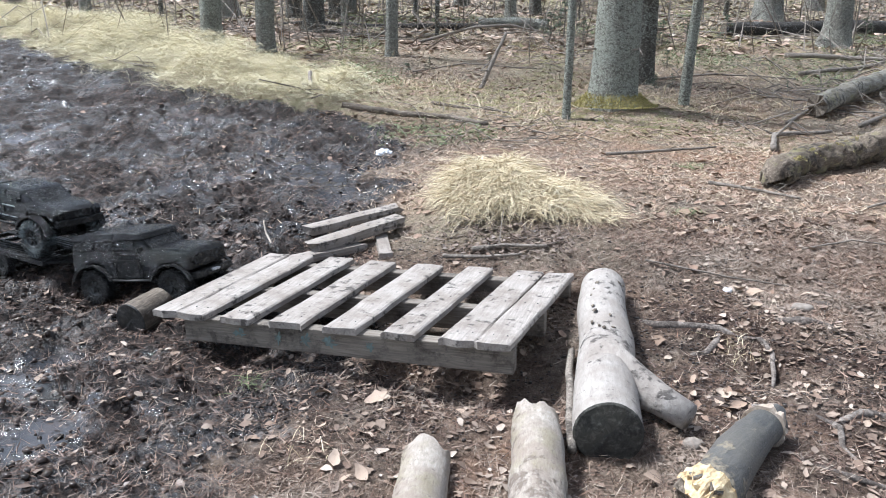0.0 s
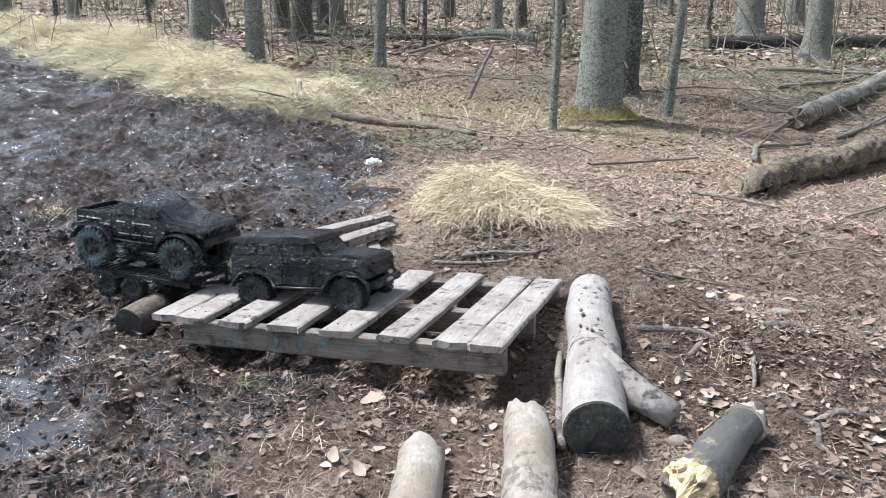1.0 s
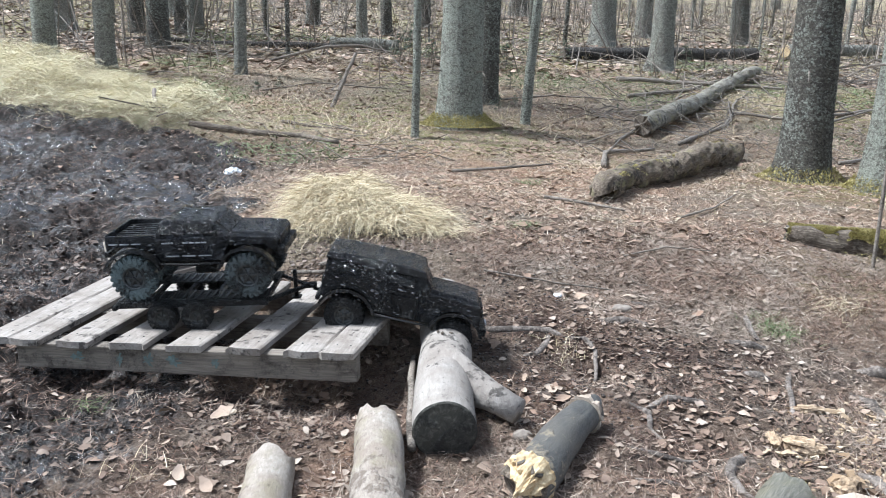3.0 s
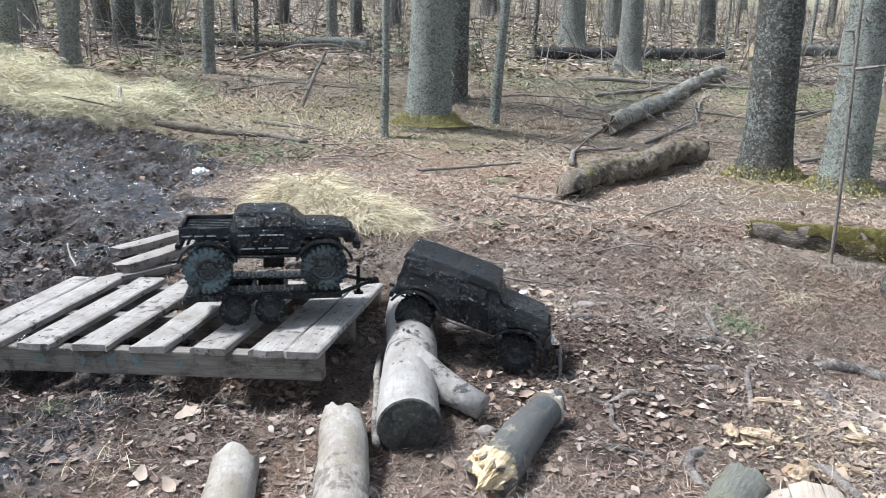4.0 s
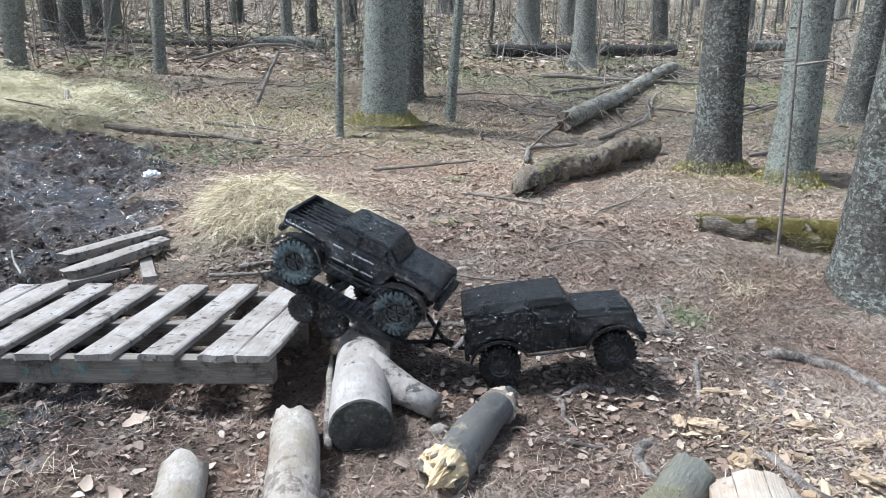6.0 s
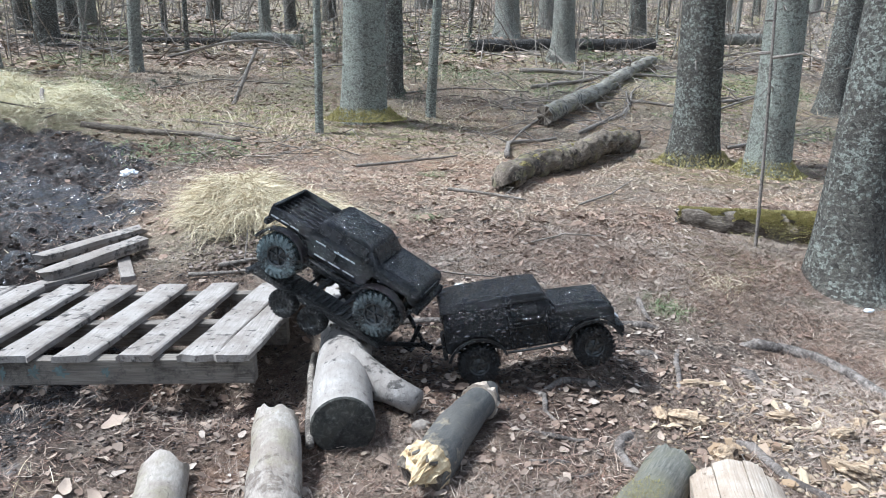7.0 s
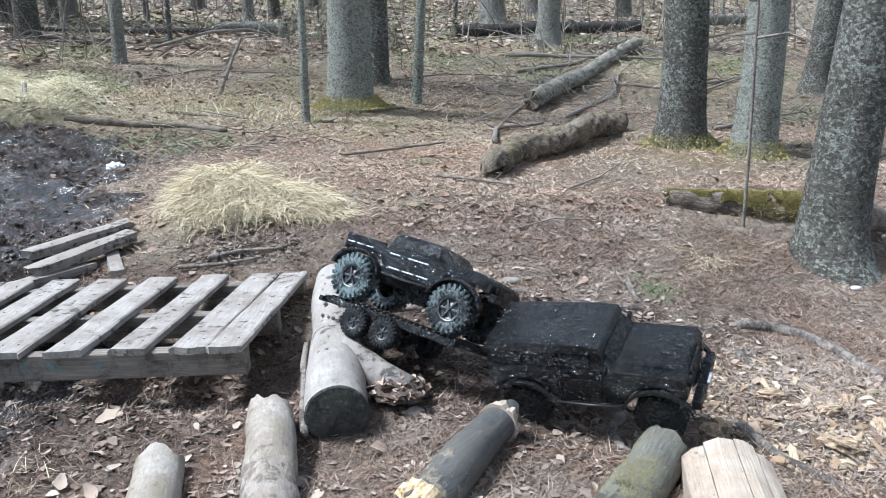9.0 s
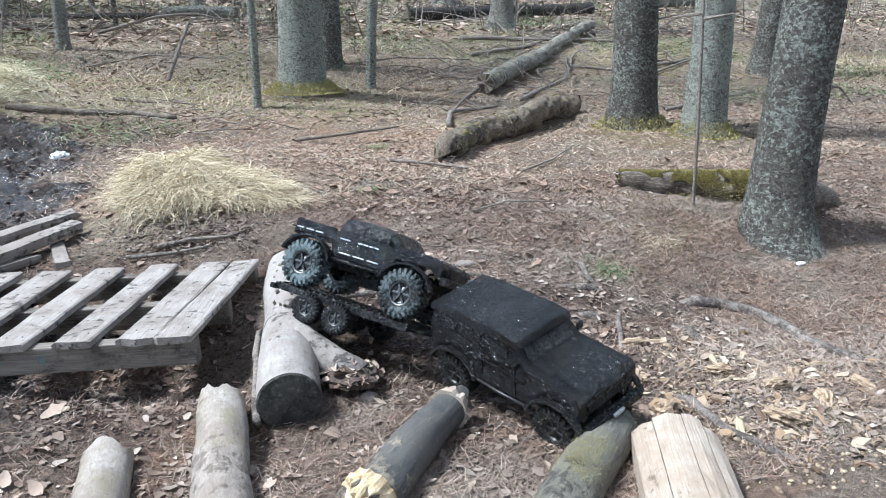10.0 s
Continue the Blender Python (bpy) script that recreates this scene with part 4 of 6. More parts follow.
make_board("weathered grey board lying aslant on mud", (-0.60, 3.30, 0.085), (-0.215, 3.55, 0.135), 0.085, 0.035, 1)
make_board("split grey board lying aslant on mud", (-0.545, 3.10, 0.065), (-0.195, 3.38, 0.120), 0.085, 0.040, 2)
make_board("short muddy board propping two others", (-0.235, 3.06, 0.03), (-0.30, 3.46, 0.065), 0.055, 0.05, 3)
make_board("dark muddy board behind a pallet", (-0.62, 3.02, 0.03), (-0.35, 3.2, 0.045), 0.07, 0.03, 4)


def make_stick(name, label, pts, r0, r1, mat, category="stick", group="", seed=0, side=0):
    base = Vector(pts[0])
    ob = thing(name, label, category, group, m=Matrix.Translation(base))
    bm = bmesh.new()
    pp = []
    for a, b in zip(pts, pts[1:]):
        a, b = Vector(a), Vector(b)
        for i in range(4):
            q = a.lerp(b, i / 4)
            w = 0.35 * r0 + 0.02 * (b - a).length
            pp.append(q - base + w * Vector((noise.noise(q * 9), noise.noise(q * 9 + Vector((7, 0, 0))), 0.5 * noise.noise(q * 9 + Vector((0, 7, 0))))))
    pp.append(Vector(pts[-1]) - base)
    rr = [r0 + (r1 - r0) * i / (len(pp) - 1) for i in range(len(pp))]
    add_tube(bm, pp, rr, 9, 0.18, True, seed, 30)
    part("stem", bm, mat, ob, smooth=True)
    k = random.Random(seed)
    for i in range(side):
        q = pp[k.randrange(2, len(pp))]
        b = bmesh.new()
        add_tube(b, [q, q + Vector((k.uniform(-1, 1), k.uniform(-1, 1), k.uniform(0, 0.8))) * r0 * 7, q + Vector((k.uniform(-1, 1), k.uniform(-1, 1), k.uniform(0, 0.8))) * r0 * 14], [r0 * 0.45, r0 * 0.3, r0 * 0.12], 6)
        part("side_twig", b, mat, ob)
    return ob


def diving(pts, r):
    """A root's way: along the surface, down into it at both ends."""
    q = on_ground(pts, r * 0.25)
    q[0], q[-1] = (q[0][0], q[0][1], q[0][2] - 1.5 * r), (q[-1][0], q[-1][1], q[-1][2] - 1.5 * r)
    return q


def on_ground(pts, up=0.0):
    return [(x, y, ground_z(x, y) + up) for x, y in pts]


make_stick("thin_pole", "thin barked stick lying beside a peeled log", [(0.392, 2.18, 0.0), (0.345, 1.9, -0.02), (0.312, 1.645, -0.03)], 0.011, 0.012, TWIG, seed=1)
make_stick("leaning_stick", "bare stick stuck slantwise in the ground", [(0.30, 7.1, 0.40), (0.40, 7.15, 0.62), (0.56, 7.3, 0.95)], 0.022, 0.015, TWIG, seed=2, side=2)
make_stick("bent_twig", "long bowed twig arching over the far slope", [(-0.3, 9.4, 0.85), (0.35, 9.3, 1.02), (0.75, 9.3, 1.05), (1.15, 9.35, 0.97)], 0.018, 0.01, TWIG, seed=3)
make_stick("bank_stick", "short dead branch stuck in the grass bank", [(-1.02, 6.05, 0.33), (-1.08, 6.3, 0.46), (-1.12, 6.6, 0.62)], 0.028, 0.016, ROOT, seed=4, side=4)
make_stick("mud_twig", "thin pale twig curling out of the mud", [(-0.745, 3.16, 0.0), (-0.735, 3.18, 0.06), (-0.77, 3.25, 0.085), (-0.79, 3.3, 0.13)], 0.006, 0.004, PEELED, seed=5)
make_stick("earth_root", "dark root along the cut edge of a bank", on_ground([(-0.80, 6.1), (-0.35, 6.05), (0.05, 5.98), (0.32, 5.75)], 0.01), 0.030, 0.02, DEADWOOD, "root", "tree roots", 6)
make_stick("earth_root", "dark root on the muddy slope", on_ground([(-0.10, 6.5), (0.15, 6.35), (0.4, 6.3)], 0.0), 0.02, 0.012, DEADWOOD, "root", "tree roots", 7)
ROOTS = [
    ([(0.64, 2.42), (0.70, 2.38), (0.78, 2.375), (0.90, 2.355), (0.96, 2.33)], 0.016, 0.012), ([(0.90, 2.355), (0.875, 2.29), (0.82, 2.227), (0.735, 2.215)], 0.013, 0.009), ([(0.94, 2.332), (1.01, 2.29), (1.03, 2.22), (0.965, 2.06)], 0.011, 0.007),
    ([(1.94, 2.10), (2.00, 2.055), (2.09, 2.02), (2.15, 1.94), (2.16, 1.82), (2.16, 1.70), (2.19, 1.585), (2.26, 1.45)], 0.024, 0.018),
    ([(1.43, 1.43), (1.435, 1.37), (1.42, 1.208), (1.455, 1.09), (1.52, 0.95)], 0.015, 0.010), ([(1.19, 1.57), (1.12, 1.5), (1.08, 1.45), (1.065, 1.37), (1.11, 1.33)], 0.017, 0.010),
    ([(1.68, 2.09), (1.56, 1.92), (1.45, 1.74), (1.40, 1.65)], 0.010, 0.008), ([(1.76, 2.56), (1.70, 2.4), (1.66, 2.23)], 0.016, 0.010), ([(1.44, 2.01), (1.50, 1.985), (1.56, 1.95)], 0.022, 0.014), ([(1.76, 1.92), (1.79, 1.83), (1.80, 1.75)], 0.024, 0.016), ([(1.52, 2.28), (1.62, 2.22), (1.70, 2.21)], 0.020, 0.012),
    ([(0.98, 1.86), (1.02, 1.78), (0.99, 1.70), (1.02, 1.60)], 0.010, 0.006), ([(1.00, 1.80), (1.10, 1.84), (1.18, 1.82), (1.28, 1.83)], 0.013, 0.008), ([(0.86, 1.62), (0.93, 1.55), (1.00, 1.52), (1.08, 1.54)], 0.008, 0.005), ([(0.82, 1.45), (0.90, 1.42), (0.98, 1.40)], 0.010, 0.006), ([(0.84, 1.36), (0.93, 1.34), (1.0, 1.37)], 0.008, 0.005),
    ([(1.22, 2.58), (1.32, 2.52), (1.42, 2.47)], 0.012, 0.008), ([(1.10, 2.42), (1.2, 2.38), (1.36, 2.36)], 0.02, 0.016),
]
for i, (pts, r0, r1) in enumerate(ROOTS):
    make_stick("surface_root", "gnarled bare tree root crossing the ground" if i % 3 else "thin muddy root breaking the surface", diving(pts, r0), r0 * 1.05, r1 * 0.9, ROOT, "root", "tree roots", 20 + i)
STICKS = [
    ([(1.40, 4.02), (1.62, 3.82), (1.74, 3.68)], 0.013), ([(1.0, 4.75), (1.5, 4.85), (1.75, 4.95)], 0.014), ([(2.1, 4.9), (2.3, 5.4), (2.75, 5.5)], 0.03), ([(2.0, 3.55), (2.3, 3.75), (2.6, 4.05)], 0.008),
    ([(2.6, 5.9), (3.3, 6.7), (3.9, 7.3)], 0.018), ([(3.1, 5.8), (3.9, 6.5), (4.6, 7.5)], 0.025), ([(3.4, 7.6), (4.2, 7.9), (5.0, 8.6)], 0.03), ([(3.6, 8.4), (4.6, 8.2), (5.6, 8.0)], 0.035), ([(4.4, 6.2), (5.2, 6.9), (6.0, 7.2)], 0.03), ([(4.2, 7.0), (5.0, 6.6), (6.4, 7.4)], 0.022), ([(0.12, 2.98), (0.25, 2.92), (0.4, 2.86)], 0.014), ([(0.0, 2.95), (0.16, 2.86), (0.30, 2.83)], 0.012),
    ([(5.4, 7.8), (6.2, 8.6), (7.4, 8.9)], 0.03), ([(0.35, 1.95), (0.37, 1.85), (0.36, 1.75)], 0.006), ([(3.95, 3.9), (4.3, 3.95), (4.7, 4.3)], 0.03), ([(4.0, 5.0), (4.6, 5.3), (5.4, 5.6)], 0.02), ([(1.9, 7.4), (2.6, 7.6), (3.3, 7.4)], 0.015), ([(-0.3, 7.6), (0.2, 7.9), (0.9, 7.7)], 0.012),
    ([(0.75, 2.75), (1.05, 2.72), (1.25, 2.65)], 0.006), ([(1.45, 3.0), (1.7, 3.1), (1.9, 3.05)], 0.006), ([(-3.3, 7.7), (-2.9, 7.4), (-2.65, 7.25)], 0.022),
]
for i, (pts, r) in enumerate(STICKS):
    make_stick("fallen_branch", "dead grey branch lying on leaf litter" if r > 0.015 else "thin dead twig lying on leaf litter", on_ground(pts, r * 0.6 + 0.01), r * 0.75, r * 0.4, TWIG, "branch", "fallen branches", 50 + i, 3 if r > 0.015 else 1)

# ---- small litter things ----
bm = bmesh.new()
bmesh.ops.create_icosphere(bm, subdivisions=3, radius=1)
for v in bm.verts:
    v.co = Vector((v.co.x * 0.05, v.co.y * 0.035, v.co.z * 0.03)) * (1 + 0.45 * noise.noise(v.co * 2.3))
paper = part("paper_scrap", bm, PAPER)
paper.matrix_basis = Matrix.Translation((-0.40, 5.12, ground_z(-0.40, 5.12) + 0.015))
tagged(paper, "crumpled white paper scrap lying in black mud", "litter")
for (x, y, sx, sy, sz), label in (((1.225, 2.485, 0.040, 0.03, 0.014), "flat pale stone on brown needles"), ((2.675, 2.235, 0.025, 0.014, 0.010), "small whitish pebble beside a trunk"), ((1.02, 2.62, 0.018, 0.02, 0.008), "small grey stone in the path"), ((0.62, 1.70, 0.03, 0.022, 0.018), "pinkish stone in leaf litter")):
    bm = bmesh.new()
    bmesh.ops.create_icosphere(bm, subdivisions=2, radius=1)
    for v in bm.verts:
        v.co = Vector((v.co.x * sx, v.co.y * sy, v.co.z * sz)) * (1 + 0.35 * noise.noise(v.co * 1.7 + Vector((x * 9, 0, 0))))
    st = part("stone", bm, STONE if sx > 0.026 else PAPER, smooth=True)
    st.matrix_basis = Matrix.Translation((x, y, ground_z(x, y) + sz * 0.3))
    tagged(st, label, "stone")

moss_coat(bpy.data.objects["fallen_log"], 1.9, 0.088, 14000, 8, 0.7, 0.5, 0.0, 0.2)
moss_coat(bpy.data.objects["mossy_split_log"], 0.5, 0.062, 7000, 9, 0.30, 0.45, 0.0, 0.12)


# ---- grass, needles, leaves and chips ----
def ribbons(name, label, category, mat, roots, lengths, widths, flop, seed, segs=3, lift=0.9, toward=None, parent=None):
    """Many bent blades as one mesh."""
    r = np.random.RandomState(seed)
    n = len(roots)
    a = r.uniform(0, 2 * np.pi, n) if toward is None else toward + r.normal(0, 1.25, n)
    d = np.stack([np.cos(a), np.sin(a), np.zeros(n)], -1)
    s = np.stack([-np.sin(a), np.cos(a), np.zeros(n)], -1) * widths[:, None] / 2
    s[:, 2] = r.normal(0, 0.25, n) * widths
    p, verts = roots.copy(), []
    tilt = r.uniform(0.2, 1.0, n) * lift
    bend = r.uniform(0.4, 1.2, n) * flop
    for i in range(segs + 1):
        k = 1 - 0.85 * i / segs
        verts += [p - s * k, p + s * k]
        step_len = lengths / segs
        p = p + (d * np.cos(tilt)[:, None] + np.array([0, 0, 1]) * np.sin(tilt)[:, None]) * step_len[:, None]
        tilt = tilt - bend
        low = surface(p[:, 0], p[:, 1]) + 0.004
        p[:, 2] = np.maximum(p[:, 2], low)
    V = np.stack(verts, 1)
    m = 2 * (segs + 1)
    base = np.arange(n)[:, None, None] * m
    f = np.array([[2 * i, 2 * i + 1, 2 * i + 3, 2 * i + 2] for i in range(segs)])[None]
    quads = (base + f).reshape(-1).astype(np.int32)
    me = bpy.data.meshes.new(name)
    me.vertices.add(n * m)
    me.vertices.foreach_set("co", V.reshape(-1).astype(np.float32))
    me.loops.add(len(quads))
    me.loops.foreach_set("vertex_index", quads)
    me.polygons.add(len(quads) // 4)
    me.polygons.foreach_set("loop_start", np.arange(0, len(quads), 4, dtype=np.int32))
    me.update(calc_edges=True)
    me.materials.append(mat)
    ob = new(name, me)
    ob.parent = parent
    return tagged(ob, label, category, kind="stuff")


def scattered(n, x0, x1, y0, y1, keep, seed, up=0.0):
    r = np.random.RandomState(seed)
    x, y = r.uniform(x0, x1, n), r.uniform(y0, y1, n)
    ok = r.rand(n) < keep(x, y)
    x, y = x[ok], y[ok]
    return np.stack([x, y, surface(x, y) + up], -1)


rs = np.random.RandomState(4)


def hay_keep(x, y):
    u, v = (x - 0.33) * 0.83 - (y - 3.46) * 0.56, (x - 0.33) * 0.56 + (y - 3.46) * 0.83
    q = (u / 0.40) ** 2 + (v / 0.27) ** 2
    return np.clip(1.35 - q - 0.35 * lattice(x * 6, y * 6, 41), 0, 1)


hay = scattered(48000, -0.3, 1.05, 2.85, 4.0, hay_keep, 51)
hay[:, 2] += rs.uniform(0, 0.05, len(hay)) * np.clip(1 + lattice(hay[:, 0] * 9, hay[:, 1] * 9, 44), 0.1, 2)
ribbons("straw_hummock", "heap of bleached dry grass combed over a hummock", "dry grass", STRAW, hay, rs.uniform(0.05, 0.19, len(hay)), rs.uniform(0.0015, 0.0036, len(hay)), 0.5, 1, 4, 0.62, np.arctan2(hay[:, 1] - 3.62, hay[:, 0] - 0.30))


def bank_keep(x, y):
    d = from_line(x, y, BANK)
    return np.clip(1.3 - (d / np.interp(x, [-3.0, -1.2], [0.75, 0.5])) ** 2 - 0.45 * lattice(x * 2.4, y * 2.4, 43), 0, 1) * (1 - 0.9 * wetness(x, y))


bank = scattered(420000, -8, -0.4, 5.7, 13, bank_keep, 52)
bank[:, 2] += rs.uniform(0, 0.10, len(bank)) * np.clip(0.7 + 1.8 * lattice(bank[:, 0] * 3.6, bank[:, 1] * 3.6, 42), 0, 2.4)
ribbons("grass_bank", "long bank of bleached dry grass beside the mud", "dry grass", BANK_STRAW, bank, rs.uniform(0.07, 0.20, len(bank)), rs.uniform(0.0018, 0.004, len(bank)), 0.5, 2, 3, 0.7, -1.7)


def dry_keep(x, y):
    return np.clip(1.0 - 0.95 * wetness(x, y), 0, 1) * (1 - 0.75 * worn_and_shaded(x, y)) * np.clip(0.5 + 0.9 * lattice(x * 2.3, y * 2.3, 45) + 0.6 * lattice(x * 7, y * 7, 46) + 0.7 * lattice(x * 19, y * 19, 50), 0.22, 1)


near = scattered(640000, -1.7, 4.4, 1.0, 3.4, dry_keep, 53, 0.001)
ribbons("needle_litter", "reddish brown fallen needles and fine twigs", "needles", NEEDLE, near, 0.009 + 0.04 * rs.rand(len(near)) ** 1.8, rs.uniform(0.0010, 0.0028, len(near)), 0.5, 3, 1, 0.65)
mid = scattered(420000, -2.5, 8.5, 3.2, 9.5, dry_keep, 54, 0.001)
ribbons("needle_litter", "reddish brown fallen needles and fine twigs", "needles", BRIGHTENED_NEEDLE, mid, 0.015 + 0.042 * rs.rand(len(mid)) ** 2, rs.uniform(0.0018, 0.005, len(mid)), 0.5, 4, 1, 0.55)
# Also lays dark needles where the mask paints the truck's shade.
muddy = scattered(240000, -4.6, 1.4, 1.0, 7.0, lambda x, y: (1 - 0.8 * puddle(x, y)) * np.maximum(wetness(x, y), worn_and_shaded(x, y)) * np.clip(0.35 + 1.5 * lattice(x * 3, y * 3, 47), 0, 1), 55, 0.001)
ribbons("needle_litter", "brown needles trodden into mud", "needles", MUD_NEEDLE, muddy, rs.uniform(0.012, 0.04, len(muddy)), rs.uniform(0.001, 0.0030, len(muddy)), 0.5, 5, 1, 0.4)
tufts = scattered(80000, -1.5, 8, 5.2, 13, lambda x, y: np.clip(2.2 * lattice(x * 1.1, y * 1.1, 48) - 0.15, 0, 1) * (1 - wetness(x, y)), 56)
ribbons("low_greenery", "patchy low green sprigs under the trees", "undergrowth", GREEN, tufts, rs.uniform(0.03, 0.09, len(tufts)), rs.uniform(0.005, 0.010, len(tufts)), 0.5, 6, 3, 0.9)
pale = scattered(11000, -1.2, 9, 5.8, 12, lambda x, y: np.clip(1.6 * lattice(x * 1.3, y * 1.3, 49) + 0.15, 0, 1) * (1 - wetness(x, y)), 57)
ribbons("dry_wisps", "thin dry grass wisps under the trees", "dry grass", STRAW, pale, rs.uniform(0.06, 0.20, len(pale)), rs.uniform(0.003, 0.006, len(pale)), 0.3, 7, 3, 1.1)
brush = scattered(2600, -6, 14, 8.5, 24, lambda x, y: np.full(len(x), 1.0), 58)
ribbons("brushwood", "bare grey-brown twigs and thin stems in the wood", "brushwood", TWIG, brush, rs.uniform(0.5, 1.6, len(brush)), rs.uniform(0.008, 0.018, len(brush)), 0.12, 8, 4, 1.5)
for cx, cy, sp, n, mat, label, nm in ((2.14, 2.50, 0.10, 260, STRAW, "tuft of pale yellow-green grass beside a trunk", "grass_tuft"), (1.80, 2.36, 0.08, 300, GREEN, "flat green sprig on the forest floor", "green_sprig"), (1.44, 4.45, 0.07, 160, GREEN, "small green sprig on reddish needles", "green_sprig"), (1.12, 3.45, 0.06, 140, GREEN, "small green sprig on reddish needles", "green_sprig"), (-0.56, 2.02, 0.035, 45, GREEN, "small green shoots beside a pallet", "green_sprig"), (-0.32, 1.66, 0.07, 26, STRAW, "flattened pale grass tuft in mud", "grass_tuft"), (0.93, 2.25, 0.07, 45, STRAW, "thin yellow grass in a hollow", "grass_tuft"), (-2.0, 3.9, 0.08, 160, STRAW, "pale grass tuft standing in the mud", "grass_tuft")):
    q = rs.normal(0, 1, (n, 2)) * sp * 0.6 + (cx, cy)
    root = np.stack([q[:, 0], q[:, 1], surface(q[:, 0], q[:, 1])], -1)
    ribbons(nm, label, "grass", mat, root, rs.uniform(0.02, 0.065, n), rs.uniform(0.0012, 0.0026, n), 0.35, int(n + cx * 10), 3, 0.9)


def leaf_mesh(seed, size=1.0):
    """A curled, veined dead leaf about size long."""
    r = random.Random(seed)
    curl, fold, w = r.uniform(-0.5, 0.9), r.uniform(0.05, 0.45), r.uniform(0.45, 0.85)
    verts, faces = [], []
    for i in range(6):
        u = i / 5
        half = w * 0.5 * math.sin(math.pi * min(1, u * 0.92 + 0.05)) ** 0.8 * (1 + r.uniform(-0.35, 0.25))
        z = curl * (u - 0.5) ** 2
        for s in (-1, 0, 1):
            verts.append(((u - 0.5 + r.uniform(-0.05, 0.05) * abs(s)) * size, s * half * size * r.uniform(0.75, 1.1), (z + abs(s) * fold * half + r.uniform(-0.03, 0.03)) * size))
    for i in range(5):
        for s in (0, 1):
            a = i * 3 + s
            faces.append((a, a + 1, a + 4, a + 3))
    return verts, faces


LEAVES = []
for i in range(10):
    me = bpy.data.meshes.new("leaf")
    me.from_pydata(*[x for x in (leaf_mesh(i)[0], [], leaf_mesh(i)[1])])
    me.materials.append(LEAF)
    me.shade_smooth()
    LEAVES.append(me)


def drop_leaf(parent, x, y, size, r, up=0.0):
    ob = new("leaf", r.choice(LEAVES))
    ob.parent = parent
    s = size
    ob.matrix_basis = pose(x, y, ground_z(x, y) + 0.006 + up, r.uniform(-28, 28), r.uniform(-28, 28), r.uniform(0, 360)) @ Matrix.Diagonal((s, s, s, 1))
    return ob


def leaf_keep(x, y):
    return np.clip(1 - 0.9 * wetness(x, y), 0, 1) * np.clip(0.55 + 0.9 * lattice(x * 1.6, y * 1.6, 61), 0.08, 1)


litter = thing("leaf_litter", "pale brown dead leaves strewn over needles", "leaves")
r = random.Random(77)
spots = scattered(1400, -1.3, 2.6, 1.15, 3.2, leaf_keep, 62)
for x, y, z in spots[:200]:
    drop_leaf(litter, x, y, 0.020 + 0.034 * r.random() ** 2, r)
for i in range(20):
    x, y = r.gauss(0.66, 0.07), r.gauss(1.83, 0.13)
    drop_leaf(litter, x, y, r.uniform(0.022, 0.042), r, 0.004)
for x, y, s in ((-0.18, 1.93, 0.07), (-0.12, 1.95, 0.06), (-0.33, 1.95, 0.05), (-0.25, 1.60, 0.05), (-0.18, 1.55, 0.05), (0.50, 1.58, 0.075), (0.68, 2.26, 0.06), (1.06, 2.62, 0.07), (1.10, 2.60, 0.08), (0.93, 2.75, 0.06)):
    drop_leaf(litter, x, y, s, r, 0.004)


def many_leaves(name, label, pts, sizes, mat, seed):
    r = random.Random(seed)
    V, F = [], []
    shapes = [leaf_mesh(200 + i) for i in range(12)]
    for (x, y, z), s in zip(pts, sizes):
        vs, fs = r.choice(shapes)
        m = pose(x, y, z + 0.006, r.uniform(-22, 22), r.uniform(-22, 22), r.uniform(0, 360)) @ Matrix.Diagonal((s, s, s, 1))
        o = len(V)
        V += [tuple(m @ Vector(v)) for v in vs]
        F += [tuple(o + i for i in f) for f in fs]
    return tagged(link_mesh(name, V, F, mat), label, "leaves", kind="stuff")


small = scattered(16000, -1.6, 4.4, 1.0, 3.4, leaf_keep, 63)
many_leaves("small_leaf_litter", "small crumbled dead leaves on the forest floor", small, 0.009 + 0.028 * rs.rand(len(small)) ** 2, LEAF_MANY, 1)
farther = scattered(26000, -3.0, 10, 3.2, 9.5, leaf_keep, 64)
many_leaves("far_leaf_litter", "dead leaves strewn under the trees", farther, 0.016 + 0.042 * rs.rand(len(farther)) ** 2, BRIGHTENED_LEAF, 2)
hillside = scattered(36000, -10, 22, 8.5, 26, lambda x, y: np.clip(12 / y, 0.25, 1) * (1 - wetness(x, y)), 69)
many_leaves("hillside_leaf_litter", "brown fallen leaves covering the rising slope", hillside, 0.05 + 0.09 * rs.rand(len(hillside)) ** 1.6, HILL_LEAF, 6)
mudleaf = scattered(16000, -6.0, 0.1, 1.1, 8.0, lambda x, y: (1 - 0.8 * puddle(x, y)) * wetness(x, y) * np.clip(0.25 + 1.3 * lattice(x * 1.9, y * 1.9, 60), 0.02, 1), 65)
many_leaves("mud_leaf_litter", "leaf scraps lying in black mud", mudleaf, 0.010 + 0.032 * rs.rand(len(mudleaf)) ** 2, MUD_LEAF, 3)


